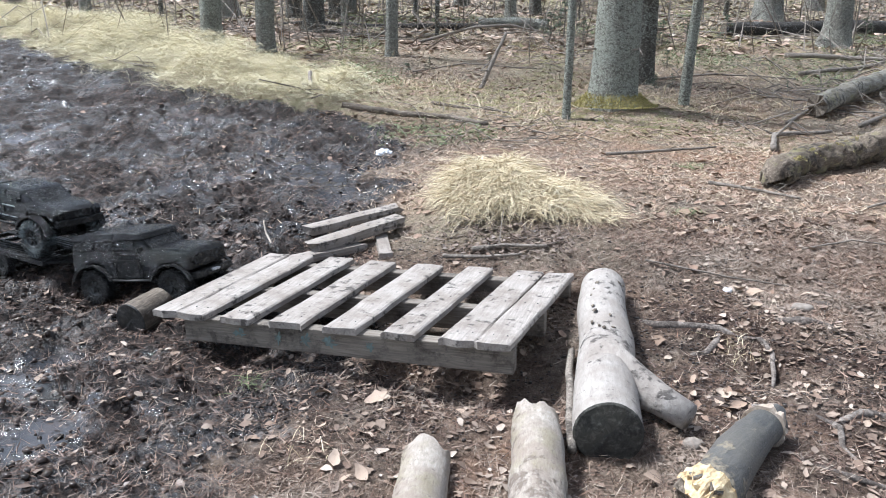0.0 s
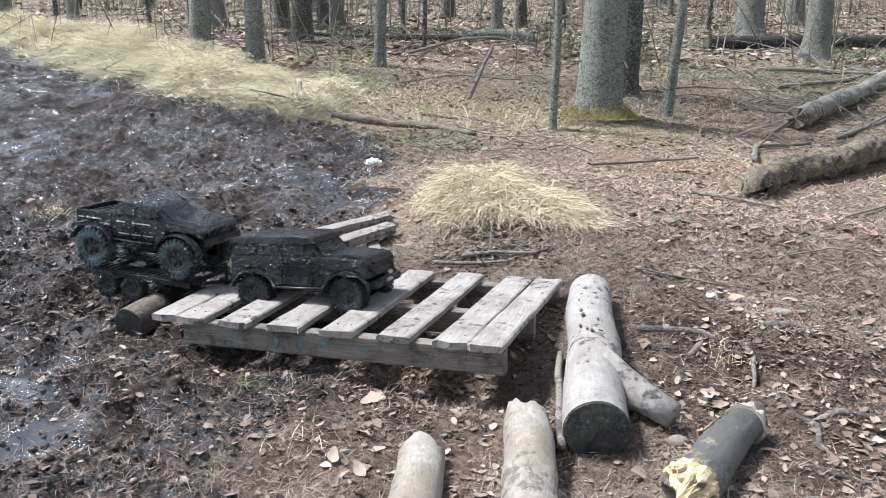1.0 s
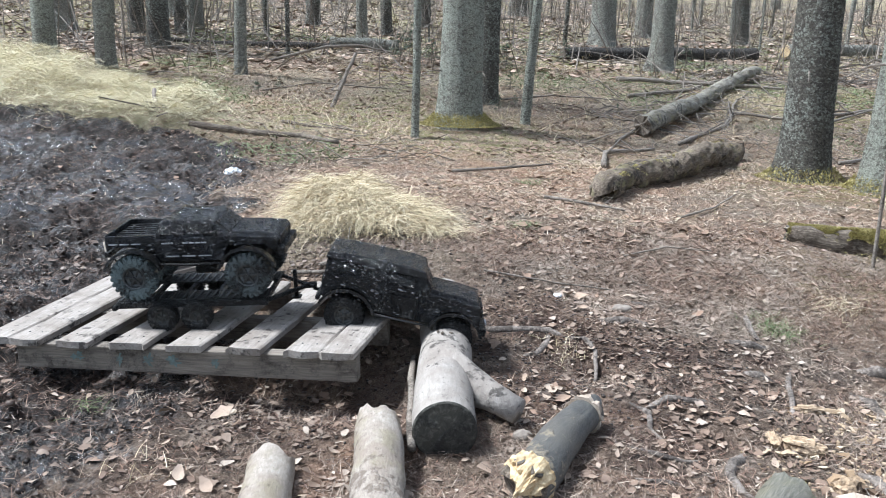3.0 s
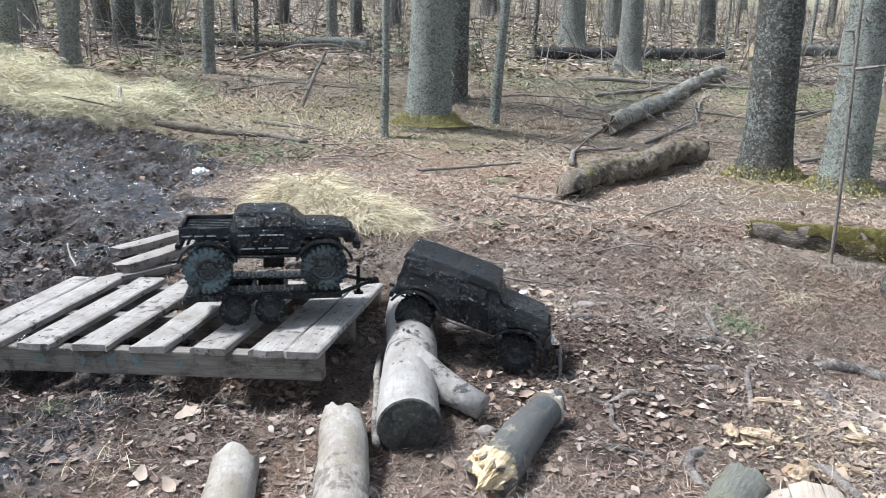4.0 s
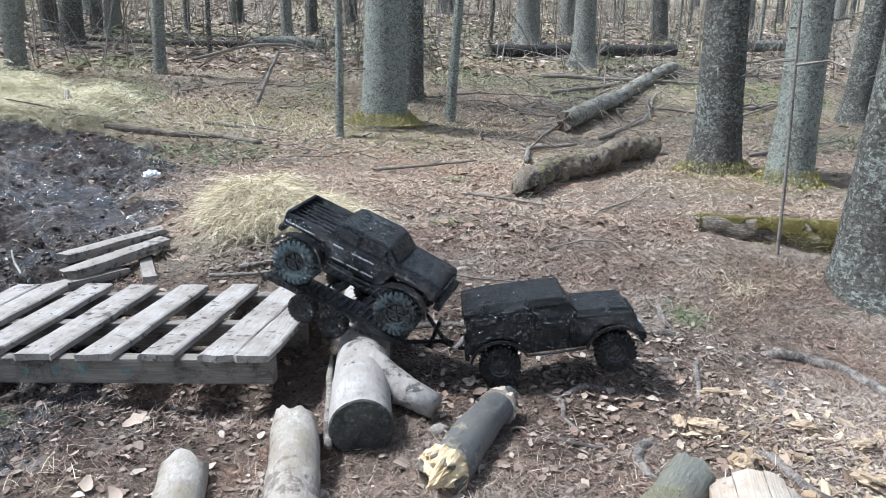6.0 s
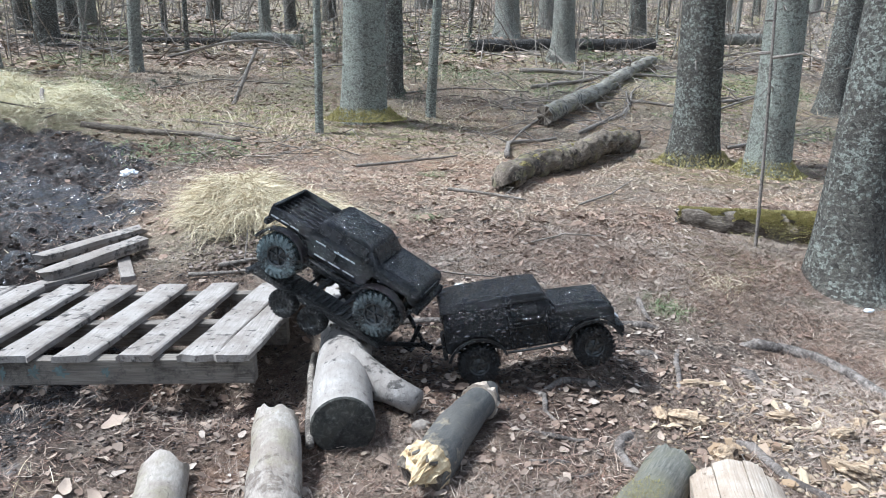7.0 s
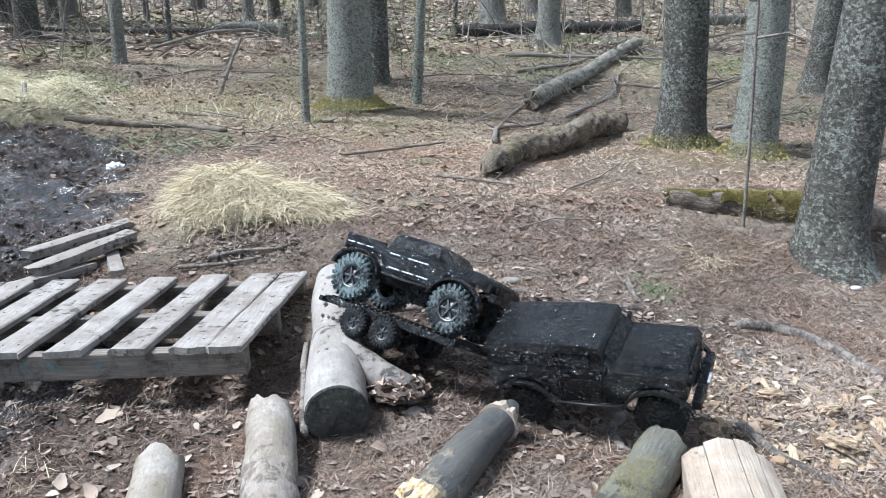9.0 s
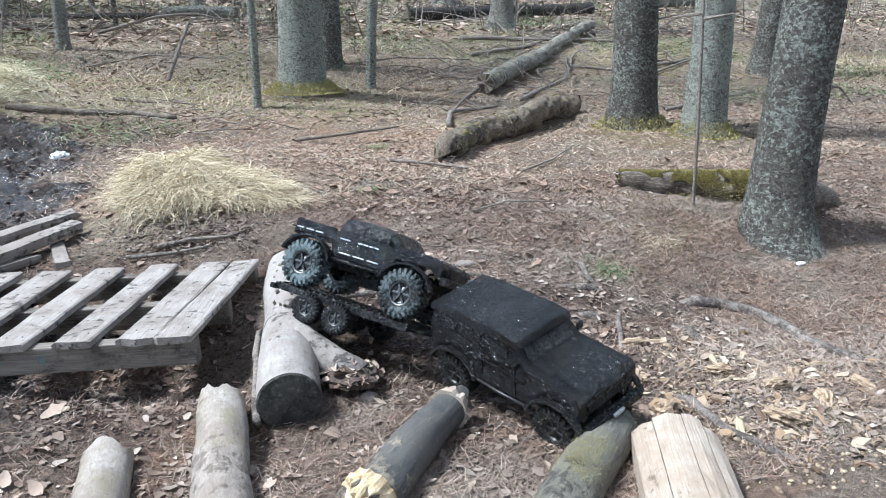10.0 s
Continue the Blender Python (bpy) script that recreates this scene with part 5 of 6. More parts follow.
def chunks(name, label, category, pts, sizes, mat, seed):
    """Small angular crumbs as one mesh."""
    r = np.random.RandomState(seed)
    n = len(pts)
    cube = np.array([(x, y, z) for x in (-1, 1) for y in (-1, 1) for z in (-1, 1)], float)
    V = cube[None] * r.uniform(0.35, 1.0, (n, 8, 3)) * (sizes[:, None, None] / 2) * np.array([1, 0.85, 0.7])
    a = r.uniform(0, 6.28, n)
    c, s = np.cos(a)[:, None], np.sin(a)[:, None]
    V = np.stack([V[..., 0] * c - V[..., 1] * s, V[..., 0] * s + V[..., 1] * c, V[..., 2]], -1) + pts[:, None]
    F = np.array([(0, 1, 3, 2), (4, 6, 7, 5), (0, 4, 5, 1), (2, 3, 7, 6), (0, 2, 6, 4), (1, 5, 7, 3)])
    return tagged(link_mesh(name, V.reshape(-1, 3).tolist(), (np.arange(n)[:, None, None] * 8 + F[None]).reshape(-1, 4).tolist(), mat, None, True), label, category, kind="stuff")


clods = scattered(24000, -3.6, 0.3, 1.0, 3.8, lambda x, y: np.clip((1 - 0.8 * puddle(x, y)) * wetness(x, y) * (0.55 + 0.8 * lattice(x * 2.7, y * 2.7, 71)) * np.clip(2.2 / y, 0.2, 1) ** 1.3, 0, 1), 72)
chunks("mud_crumbs", "wet black and brown crumbs of churned mud", "mud", clods, 0.004 + 0.024 * rs.rand(len(clods)) ** 2.2, MUD_CRUMB, 5)
# Dark crumbs also fill the painted truck shade.
earth = scattered(9000, -0.6, 1.5, 1.7, 3.4, lambda x, y: 0.8 * worn_and_shaded(x, y), 73)
chunks("soil_crumbs", "dark crumbs of trodden soil", "soil", earth, rs.uniform(0.004, 0.016, len(earth)), MUD_CRUMB, 6)


# raw wood chips round the split log
def chip_mesh(seed):
    k = random.Random(seed)
    bm = bmesh.new()
    add_box(bm, (1, k.uniform(0.2, 0.5), k.uniform(0.08, 0.22)))
    bmesh.ops.subdivide_edges(bm, edges=[e for e in bm.edges if abs(e.verts[0].co.x - e.verts[1].co.x) > 0.9], cuts=1)
    bow = k.uniform(-0.25, 0.35)
    for v in bm.verts:
        v.co += Vector((k.uniform(-0.3, 0.3), k.uniform(-0.16, 0.16) + 0.3 * bow * v.co.x, k.uniform(-0.09, 0.09) - bow * v.co.x * v.co.x))
    me = bpy.data.meshes.new("wood_chip")
    bm.to_mesh(me)
    bm.free()
    me.materials.append(CHIP_ONE)
    return me


CHIP_ONE = scatter_material("single_wood_chip", (0.10, 0.065, 0.042), (0.34, 0.235, 0.14), (0.55, 0.44, 0.30), (0.17, 0.105, 0.065), (0.68, 0.58, 0.43), (0.24, 0.15, 0.095), seen_by="each")
CHIPS = [chip_mesh(i) for i in range(9)]
chips = thing("wood_chips", "raw yellow-brown wood chips and splinters on the ground", "wood chips")


def chip_keep(x, y):
    return np.clip(1.25 - ((x - 1.70) / 0.55) ** 2 - ((y - 1.35) / 0.45) ** 2, 0, 1)


for x, y, z in scattered(800, 1.15, 2.4, 0.85, 1.9, chip_keep, 66)[:300]:
    ob = new("chip", r.choice(CHIPS))
    ob.parent = chips
    s = r.choice((0.010, 0.013, 0.016, 0.020, 0.026, 0.034, 0.045))
    ob.matrix_basis = pose(x, y, z + 0.006, r.uniform(-25, 25), r.uniform(-25, 25), r.uniform(0, 360)) @ Matrix.Diagonal((s, s, s, 1))
crumbs = scattered(7000, 1.0, 2.6, 0.8, 2.1, chip_keep, 67)
chunks("wood_crumbs", "fine pale wood crumbs", "wood chips", crumbs, 0.005 + 0.015 * rs.rand(len(crumbs)) ** 1.6, CHIP, 4)
mound_earth = scattered(2600, -0.2, 0.5, 2.75, 3.3, lambda x, y: 0.7 * hay_keep(x, y + 0.35), 68)
many_leaves("earth_crumbs", "dark crumbly earth and leaf scraps below dry grass", mound_earth, rs.uniform(0.01, 0.03, len(mound_earth)), MUD_LEAF, 5)


def rods(name, label, category, mat, p, q, r, sag, seed):
    """Many thin three-sided bent twigs from p to q as one mesh."""
    k = np.random.RandomState(seed)
    n = len(p)
    d = q - p
    side = np.cross(d, np.array([0.0, 0.0, 1.0]) + k.normal(0, 0.3, (n, 3)))
    side /= np.linalg.norm(side, axis=1)[:, None] + 1e-9
    up = np.cross(d, side)
    up /= np.linalg.norm(up, axis=1)[:, None] + 1e-9
    length = np.linalg.norm(d, axis=1)[:, None]
    rings = []
    for u, w in ((0, 1.0), (0.35, 0.8), (0.7, 0.55), (1, 0.2)):
        c = p + d * u + (side * k.normal(0, 0.09, (n, 1)) + up * k.normal(0, 0.07, (n, 1))) * length * (0 < u < 1)
        c[:, 2] += sag * length[:, 0] * u * (1 - u)
        for a in (0.0, 2.1, 4.2):
            rings.append(c + (side * math.cos(a) + up * math.sin(a)) * (r * w)[:, None])
    V = np.stack(rings, 1).reshape(-1, 3)
    F = np.array([(3 * i + j, 3 * i + (j + 1) % 3, 3 * i + 3 + (j + 1) % 3, 3 * i + 3 + j) for i in range(3) for j in range(3)])
    faces = (np.arange(n)[:, None, None] * 12 + F[None]).reshape(-1, 4)
    return tagged(link_mesh(name, V.tolist(), faces.tolist(), mat), label, category, kind="stuff")


def lying_twigs(n, x0, x1, y0, y1, keep, seed, long, thick):
    """Ends and radii of twigs that lie on the ground."""
    k = np.random.RandomState(seed + 500)
    p = scattered(n, x0, x1, y0, y1, keep, seed)
    m = len(p)
    a, ln = k.uniform(0, 6.28, m), k.uniform(*long, m)
    q = p + np.stack([np.cos(a) * ln, np.sin(a) * ln, np.zeros(m)], -1)
    r = k.uniform(*thick, m)
    p[:, 2] += r
    q[:, 2] = surface(q[:, 0], q[:, 1]) + r + k.uniform(0, 0.12, m) ** 2 * ln * 8
    return p, q, r


def wood_edge(x, y):
    return (1 - wetness(x, y)) * np.clip(0.35 + 0.9 * lattice(x * 0.7, y * 0.7, 81), 0.05, 1) * np.clip(from_line(x, y, BANK) - 0.5, 0, 1)


rods("fine_twigs", "fine dead twigs strewn under the trees", "twigs", TWIG, *lying_twigs(3200, -2.0, 9.0, 5.0, 11.0, wood_edge, 82, (0.12, 0.6), (0.002, 0.006)), 0.12, 1)
rods("fine_twigs", "fine dead twigs on trodden needles", "twigs", TWIG, *lying_twigs(900, -0.4, 4.0, 1.2, 4.6, dry_keep, 83, (0.04, 0.16), (0.0008, 0.0022)), 0.05, 2)
rods("fine_twigs", "brushwood and dead sticks on the rising slope", "twigs", TWIG, *lying_twigs(2600, -9.0, 20.0, 9.5, 26.0, lambda x, y: np.full(len(x), 0.8), 84, (0.3, 1.4), (0.004, 0.013)), 0.10, 3)
rods("brush_pile", "tangle of dead branches heaped round fallen trunks", "brushwood", TWIG, *lying_twigs(620, 2.8, 7.6, 6.0, 9.8, lambda x, y: np.clip(1.2 - (from_line(x, y, [(3.2, 6.6), (5.4, 8.7), (7.4, 8.6)]) / 0.75) ** 2, 0, 1), 85, (0.3, 1.1), (0.003, 0.010)), 0.22, 4)
# dead lower boughs of the far trunks, a haze of bare twigs
kt = np.random.RandomState(86)
boughs_p, boughs_q = [], []
for x, y, r in far:
    for i in range(14 if r > 0.06 else 7):
        h, a, ln = kt.uniform(0.3, 3.2), kt.uniform(0, 6.28), kt.uniform(0.25, 1.1)
        z = float(land(x, y)) + h
        boughs_p.append((x, y, z))
        boughs_q.append((x + math.cos(a) * ln, y + math.sin(a) * ln, z + kt.uniform(-0.3, 0.15) * ln))
rods("dead_boughs", "bare dead lower boughs between the far trunks", "brushwood", TWIG, np.array(boughs_p), np.array(boughs_q), kt.uniform(0.004, 0.010, len(boughs_p)), -0.08, 5)
# bare shoots standing in the wood
shoots = scattered(900, -9, 16, 7.8, 22, wood_edge, 87)
tips = shoots + np.stack([kt.normal(0, 0.12, len(shoots)), kt.normal(0, 0.12, len(shoots)), kt.uniform(0.35, 2.2, len(shoots))], -1)
rods("bare_shoots", "thin bare shoots standing among the trees", "saplings", TWIG, shoots, tips, kt.uniform(0.004, 0.011, len(shoots)), 0.02, 6)


def make_seedling(x, y, size, seed):
    """A low young spruce: a stem with whorls of needled boughs."""
    k = random.Random(seed)
    tree = thing("spruce_seedling", "low green young spruce on the forest floor", "seedling", "spruce seedlings", m=Matrix.Translation((x, y, ground_z(x, y))))
    wood, green = bmesh.new(), bmesh.new()
    add_tube(wood, [(0, 0, -0.02), (0.01, 0, size * 0.5), (0, 0.01, size)], [size * 0.03, size * 0.02, size * 0.006], 5)
    for i in range(22):
        h = size * k.uniform(0.08, 0.95)
        a, ln = k.uniform(0, 6.28), size * k.uniform(0.4, 0.8) * (1.1 - h / size)
        tip = Vector((math.cos(a) * ln, math.sin(a) * ln, h + ln * k.uniform(-0.25, 0.25)))
        base = Vector((0, 0, h))
        add_tube(wood, [base, base.lerp(tip, 0.5), tip], [size * 0.012, size * 0.008, size * 0.003], 4, 0, False)
        for j in range(34):
            c = base.lerp(tip, k.uniform(0.12, 1.0))
            d = Vector((k.uniform(-1, 1), k.uniform(-1, 1), k.uniform(-0.2, 0.8))).normalized() * size * k.uniform(0.05, 0.10)
            w = d.cross(Vector((0, 0, 1))).normalized() * size * 0.010
            green.faces.new([green.verts.new(v) for v in (c - w, c + w, c + d + w * 0.3, c + d - w * 0.3)])
    part("stem", wood, TWIG, tree)
    tagged(part("needles", green, SEEDLING, tree), kind="stuff")


for i, (x, y, size) in enumerate(((1.25, 9.5, 0.34), (1.45, 9.75, 0.42), (1.62, 9.4, 0.30), (1.87, 7.02, 0.16), (2.05, 7.1, 0.14), (2.2, 7.85, 0.18), (2.5, 9.2, 0.30), (2.85, 9.45, 0.26), (-0.35, 7.5, 0.14), (3.4, 9.7, 0.3), (5.2, 9.9, 0.3), (-0.15, 7.7, 0.12), (0.45, 7.9, 0.12), (3.05, 7.0, 0.10))):
    make_seedling(x, y, size, 400 + i)


def make_rotten_chunk(x, y, sx, sy, sz, turn, seed):
    """A torn lump of rotten wood with raw, stepped faces."""
    k = random.Random(seed)
    bm = bmesh.new()
    bmesh.ops.create_icosphere(bm, subdivisions=3, radius=1)
    for v in bm.verts:
        n1 = noise.noise(Vector((v.co.x * 1.2, v.co.y * 3.5, v.co.z * 3.5)) + Vector((seed, 0, 0)))
        v.co = v.co * (1 + 0.45 * n1 + 0.18 * noise.noise(v.co * 6 + Vector((0, seed, 0))))
        v.co.z = round(v.co.z * 3.5) / 3.5 * 0.6 + v.co.z * 0.4
        v.co = Vector((v.co.x * sx, v.co.y * sy, v.co.z * sz))
    ob = part("rotten_chunk", bm, ROT_CHUNK)
    ob.matrix_basis = pose(x, y, ground_z(x, y) + sz * 0.45, k.uniform(-12, 12), k.uniform(-12, 12), turn)
    tagged(ob, "torn lump of rotten orange-brown wood among chips", "wood", "rotten wood lumps")


ROT_CHUNK = wood_material("torn_rotten_wood", (0.11, 0.07, 0.04), (0.34, 0.245, 0.155), (0.58, 0.47, 0.33), (1.2, 7, 7), 0.45, (0.07, 0.045, 0.03), 3.5)
for i, (x, y, sx, sy, sz, turn) in enumerate(((1.35, 1.545, 0.055, 0.03, 0.024, -50), (1.33, 1.345, 0.035, 0.030, 0.026, 20), (1.30, 1.60, 0.035, 0.018, 0.015, 70), (1.75, 1.40, 0.05, 0.026, 0.018, 10), (1.63, 1.50, 0.045, 0.020, 0.015, -20), (1.90, 1.48, 0.055, 0.022, 0.016, 35), (1.62, 1.22, 0.06, 0.030, 0.022, -35), (1.82, 1.28, 0.045, 0.024, 0.02, 60), (1.50, 1.75, 0.05, 0.018, 0.014, -15), (2.05, 1.36, 0.05, 0.02, 0.016, 80))):
    make_rotten_chunk(x, y, sx, sy, sz, turn, 30 + i)


# ---- a heap of leaves and a bark chunk that a wheel throws ----
def make_leaf_heap():
    heap = thing("leaf_heap", "loose heap of brown leaves and soil crumbs", "leaves")
    k = random.Random(12)
    bm = bmesh.new()
    bmesh.ops.create_icosphere(bm, subdivisions=3, radius=1)
    for v in bm.verts:
        v.co = Vector((v.co.x * 0.085, v.co.y * 0.07, max(v.co.z, -0.3) * 0.034)) * (1 + 0.4 * noise.noise(v.co * 3))
    part("soil", bm, DARK_SOIL, heap, "dark crumbly soil")
    for i in range(70):
        a, r = k.uniform(0, 6.28), 0.10 * math.sqrt(k.random())
        z = 0.040 * max(0.0, 1 - (r / 0.10) ** 2)
        o = new("leaf", k.choice(LEAVES))
        o.parent = heap
        s = k.uniform(0.018, 0.042)
        o.matrix_basis = pose(r * math.cos(a), r * math.sin(a) * 0.85, z, k.uniform(-40, 40), k.uniform(-40, 40), k.uniform(0, 360)) @ Matrix.Diagonal((s, s, s, 1))
    return heap


def make_bark_chunk():
    chunk = thing("bark_chunk", "curled grey bark chunk among leaves", "bark")
    bm = bmesh.new()
    n, rows = 8, []
    for i in range(n + 1):
        a = math.radians(-70 + 140 * i / n)
        rows.append([bm.verts.new((x + 0.006 * noise.noise((x * 60, a, 1)), q * math.sin(a), q * math.cos(a))) for x, q in ((-0.03, 0.028), (0.032, 0.030), (0.032, 0.022), (-0.03, 0.020))])
    for r0, r1 in zip(rows, rows[1:]):
        for j in range(4):
            bm.faces.new((r0[j], r0[(j + 1) % 4], r1[(j + 1) % 4], r1[j]))
    bm.faces.new(rows[0])
    bm.faces.new(rows[-1])
    part("bark", bm, ROOT, chunk)
    for i in range(3):
        o = new("leaf", LEAVES[i])
        o.parent = chunk
        o.matrix_basis = pose(0.02 * i - 0.02, 0.03 * i - 0.03, 0.015, 20, 30 * i, 70 * i) @ Matrix.Diagonal((0.05, 0.05, 0.05, 1))
    return chunk


DARK_SOIL = plain_material("dark_soil", (0.03, 0.022, 0.018), (0.12, 0.085, 0.065), 0.95, 0, 60, 0.01)
kicked_leaves, kicked_bark = make_leaf_heap(), make_bark_chunk()


# ---- model vehicles ----
WHEELS = {}


def wheel_meshes(kind, r, width, tyre_mat, rim_mat):
    if kind in WHEELS:
        return WHEELS[kind]
    bm = bmesh.new()
    seg = 40
    prof = [(-0.44, 0.46), (-0.50, 0.52), (-0.535, 0.66), (-0.52, 0.80), (-0.44, 0.91), (-0.2, 0.94), (0.2, 0.94), (0.44, 0.91), (0.52, 0.80), (0.535, 0.66), (0.50, 0.52), (0.44, 0.46)]
    rings = [[bm.verts.new((r * b * math.cos(2 * math.pi * k / seg), a * width, r * b * math.sin(2 * math.pi * k / seg))) for k in range(seg)] for a, b in prof]
    for r0, r1 in zip(rings, rings[1:]):
        for k in range(seg):
            bm.faces.new((r0[k], r0[(k + 1) % seg], r1[(k + 1) % seg], r1[k]))
    lugs = 24
    for k in range(lugs):
        for s, off in ((-1, 0), (1, 0.5)):
            a = 2 * math.pi * (k + off) / lugs
            m = Matrix.Rotation(-a, 4, "Y") @ Matrix.Translation((r * 0.955, s * width * 0.27, 0)) @ Matrix.Rotation(s * 0.45, 4, "X")
            add_box(bm, (r * 0.10, width * 0.44, r * 0.135), m)
            m = Matrix.Rotation(-a - 0.03, 4, "Y") @ Matrix.Translation((r * 0.85, s * width * 0.50, 0))
            add_box(bm, (r * 0.19, width * 0.10, r * 0.12), m)
    tyre = bpy.data.meshes.new("tyre")
    bmesh.ops.recalc_face_normals(bm, faces=bm.faces[:])
    bm.to_mesh(tyre)
    bm.free()
    tyre.materials.append(tyre_mat)
    bm = bmesh.new()
    prof = [(0.0, 0.0), (0.40, 0.0), (0.40, 0.10), (0.33, 0.13), (0.26, 0.30), (0.32, 0.39), (0.45, 0.43), (0.48, 0.485), (0.43, 0.495), (-0.43, 0.495), (-0.48, 0.485), (-0.4, 0.4), (-0.3, 0.0)]
    rings = [[bm.verts.new((r * b * math.cos(2 * math.pi * k / 24) + 1e-5, -a * width, r * b * math.sin(2 * math.pi * k / 24))) for k in range(24)] for a, b in prof[1:-1]]
    for r0, r1 in zip(rings, rings[1:]):
        for k in range(24):
            bm.faces.new((r0[k], r0[(k + 1) % 24], r1[(k + 1) % 24], r1[k]))
    for k in range(6):
        m = Matrix.Rotation(2 * math.pi * k / 6, 4, "Y") @ Matrix.Translation((r * 0.26, -width * 0.35, 0))
        add_box(bm, (r * 0.30, width * 0.10, r * 0.085), m, r * 0.01)
    bmesh.ops.create_cone(bm, cap_ends=True, segments=6, radius1=r * 0.07, radius2=r * 0.07, depth=width * 0.2, matrix=Matrix.Translation((0, -width * 0.45, 0)) @ Matrix.Rotation(math.pi / 2, 4, "X"))
    rim = bpy.data.meshes.new("rim")
    bmesh.ops.recalc_face_normals(bm, faces=bm.faces[:])
    bm.to_mesh(rim)
    bm.free()
    rim.materials.append(rim_mat)
    WHEELS[kind] = (tyre, rim)
    return WHEELS[kind]


def add_wheel(parent, kind, r, width, x, y, tyre_mat, rim_mat):
    """A wheel under its vehicle; y < 0 is the right-hand side."""
    tyre, rim = wheel_meshes(kind, r, width, tyre_mat, rim_mat)
    wheel = new("wheel")
    wheel.empty_display_size = 0.02
    wheel.parent = parent
    wheel.matrix_basis = pose(x, y, r, 0, 0, 0 if y < 0 else 180)
    for nm, me in (("tyre", tyre), ("rim", rim)):
        o = new(nm, me)
        o.parent = wheel
    return wheel


def slab(parent, name, mat, size, at, turn=(0, 0, 0), bevel=0.004, taper=None, label=""):
    bm = bmesh.new()
    add_box(bm, size, pose(*at, *turn), bevel, taper)
    return part(name, bm, mat, parent, label)


def shell(parent, name, mat, outline, half, bevel, top=1.0, label="", ztop=None, z0=None):
    """A side outline in x and z drawn across the vehicle, drawn in towards the top."""
    bm = bmesh.new()
    z0 = min(z for _, z in outline) if z0 is None else z0
    z1 = max(z for _, z in outline) if ztop is None else ztop
    sides = []
    for s in (-1, 1):
        sides.append([bm.verts.new((x, s * half * (1 + (top - 1) * max(0, (z - z0) / (z1 - z0))), z)) for x, z in outline])
    n = len(outline)
    bm.faces.new(sides[0])
    bm.faces.new(sides[1][::-1])
    for i in range(n):
        bm.faces.new((sides[0][i], sides[1][i], sides[1][(i + 1) % n], sides[0][(i + 1) % n]))
    bmesh.ops.recalc_face_normals(bm, faces=bm.faces[:])
    bmesh.ops.bevel(bm, geom=bm.edges[:], offset=bevel, segments=3, affect="EDGES", profile=0.6)
    return part(name, bm, mat, parent, label)


def arch(parent, name, mat, x, y, z, r, width, a0=0, a1=180, thick=0.008):
    bm = bmesh.new()
    n = 12
    rows = []
    for i in range(n + 1):
        a = math.radians(a0 + (a1 - a0) * i / n)
        rows.append([bm.verts.new((x + q * math.cos(a), y + w, z + q * math.sin(a) * 0.92)) for q, w in ((r, -width / 2), (r + thick, -width / 2), (r + thick * 0.7, width / 2), (r - thick * 0.3, width / 2))])
    for r0, r1 in zip(rows, rows[1:]):
        for k in range(4):
            bm.faces.new((r0[k], r0[(k + 1) % 4], r1[(k + 1) % 4], r1[k]))
    bm.faces.new(rows[0])
    bm.faces.new(rows[-1])
    return part(name, bm, mat, parent)


def rod(parent, name, mat, pts, r, seg=8, label=""):
    bm = bmesh.new()
    add_tube(bm, pts, [r] * len(pts), seg)
    return part(name, bm, mat, parent, label, smooth=True)


def lumps(parent, name, mat, boxes, count, seed, label="clinging mud"):
    """Clods of mud clinging to a vehicle's faces."""
    k = random.Random(seed)
    bm = bmesh.new()
    for i in range(count):
        (x0, x1), (y0, y1), (z0, z1) = k.choice(boxes)
        c = (k.uniform(x0, x1), k.uniform(y0, y1), k.uniform(z0, z1))
        s = 0.0012 + 0.0034 * k.random() ** 2
        flat = [1, 1, 1]
        flat[[x1 - x0, y1 - y0, z1 - z0].index(min(x1 - x0, y1 - y0, z1 - z0))] = 0.45
        bmesh.ops.create_icosphere(bm, subdivisions=1, radius=s, matrix=Matrix.Translation(c) @ Matrix.Diagonal((flat[0] * k.uniform(0.8, 2.6), flat[1] * k.uniform(0.8, 1.4), flat[2], 1)))
    return tagged(part(name, bm, mat, parent, label, smooth=True), kind="stuff")


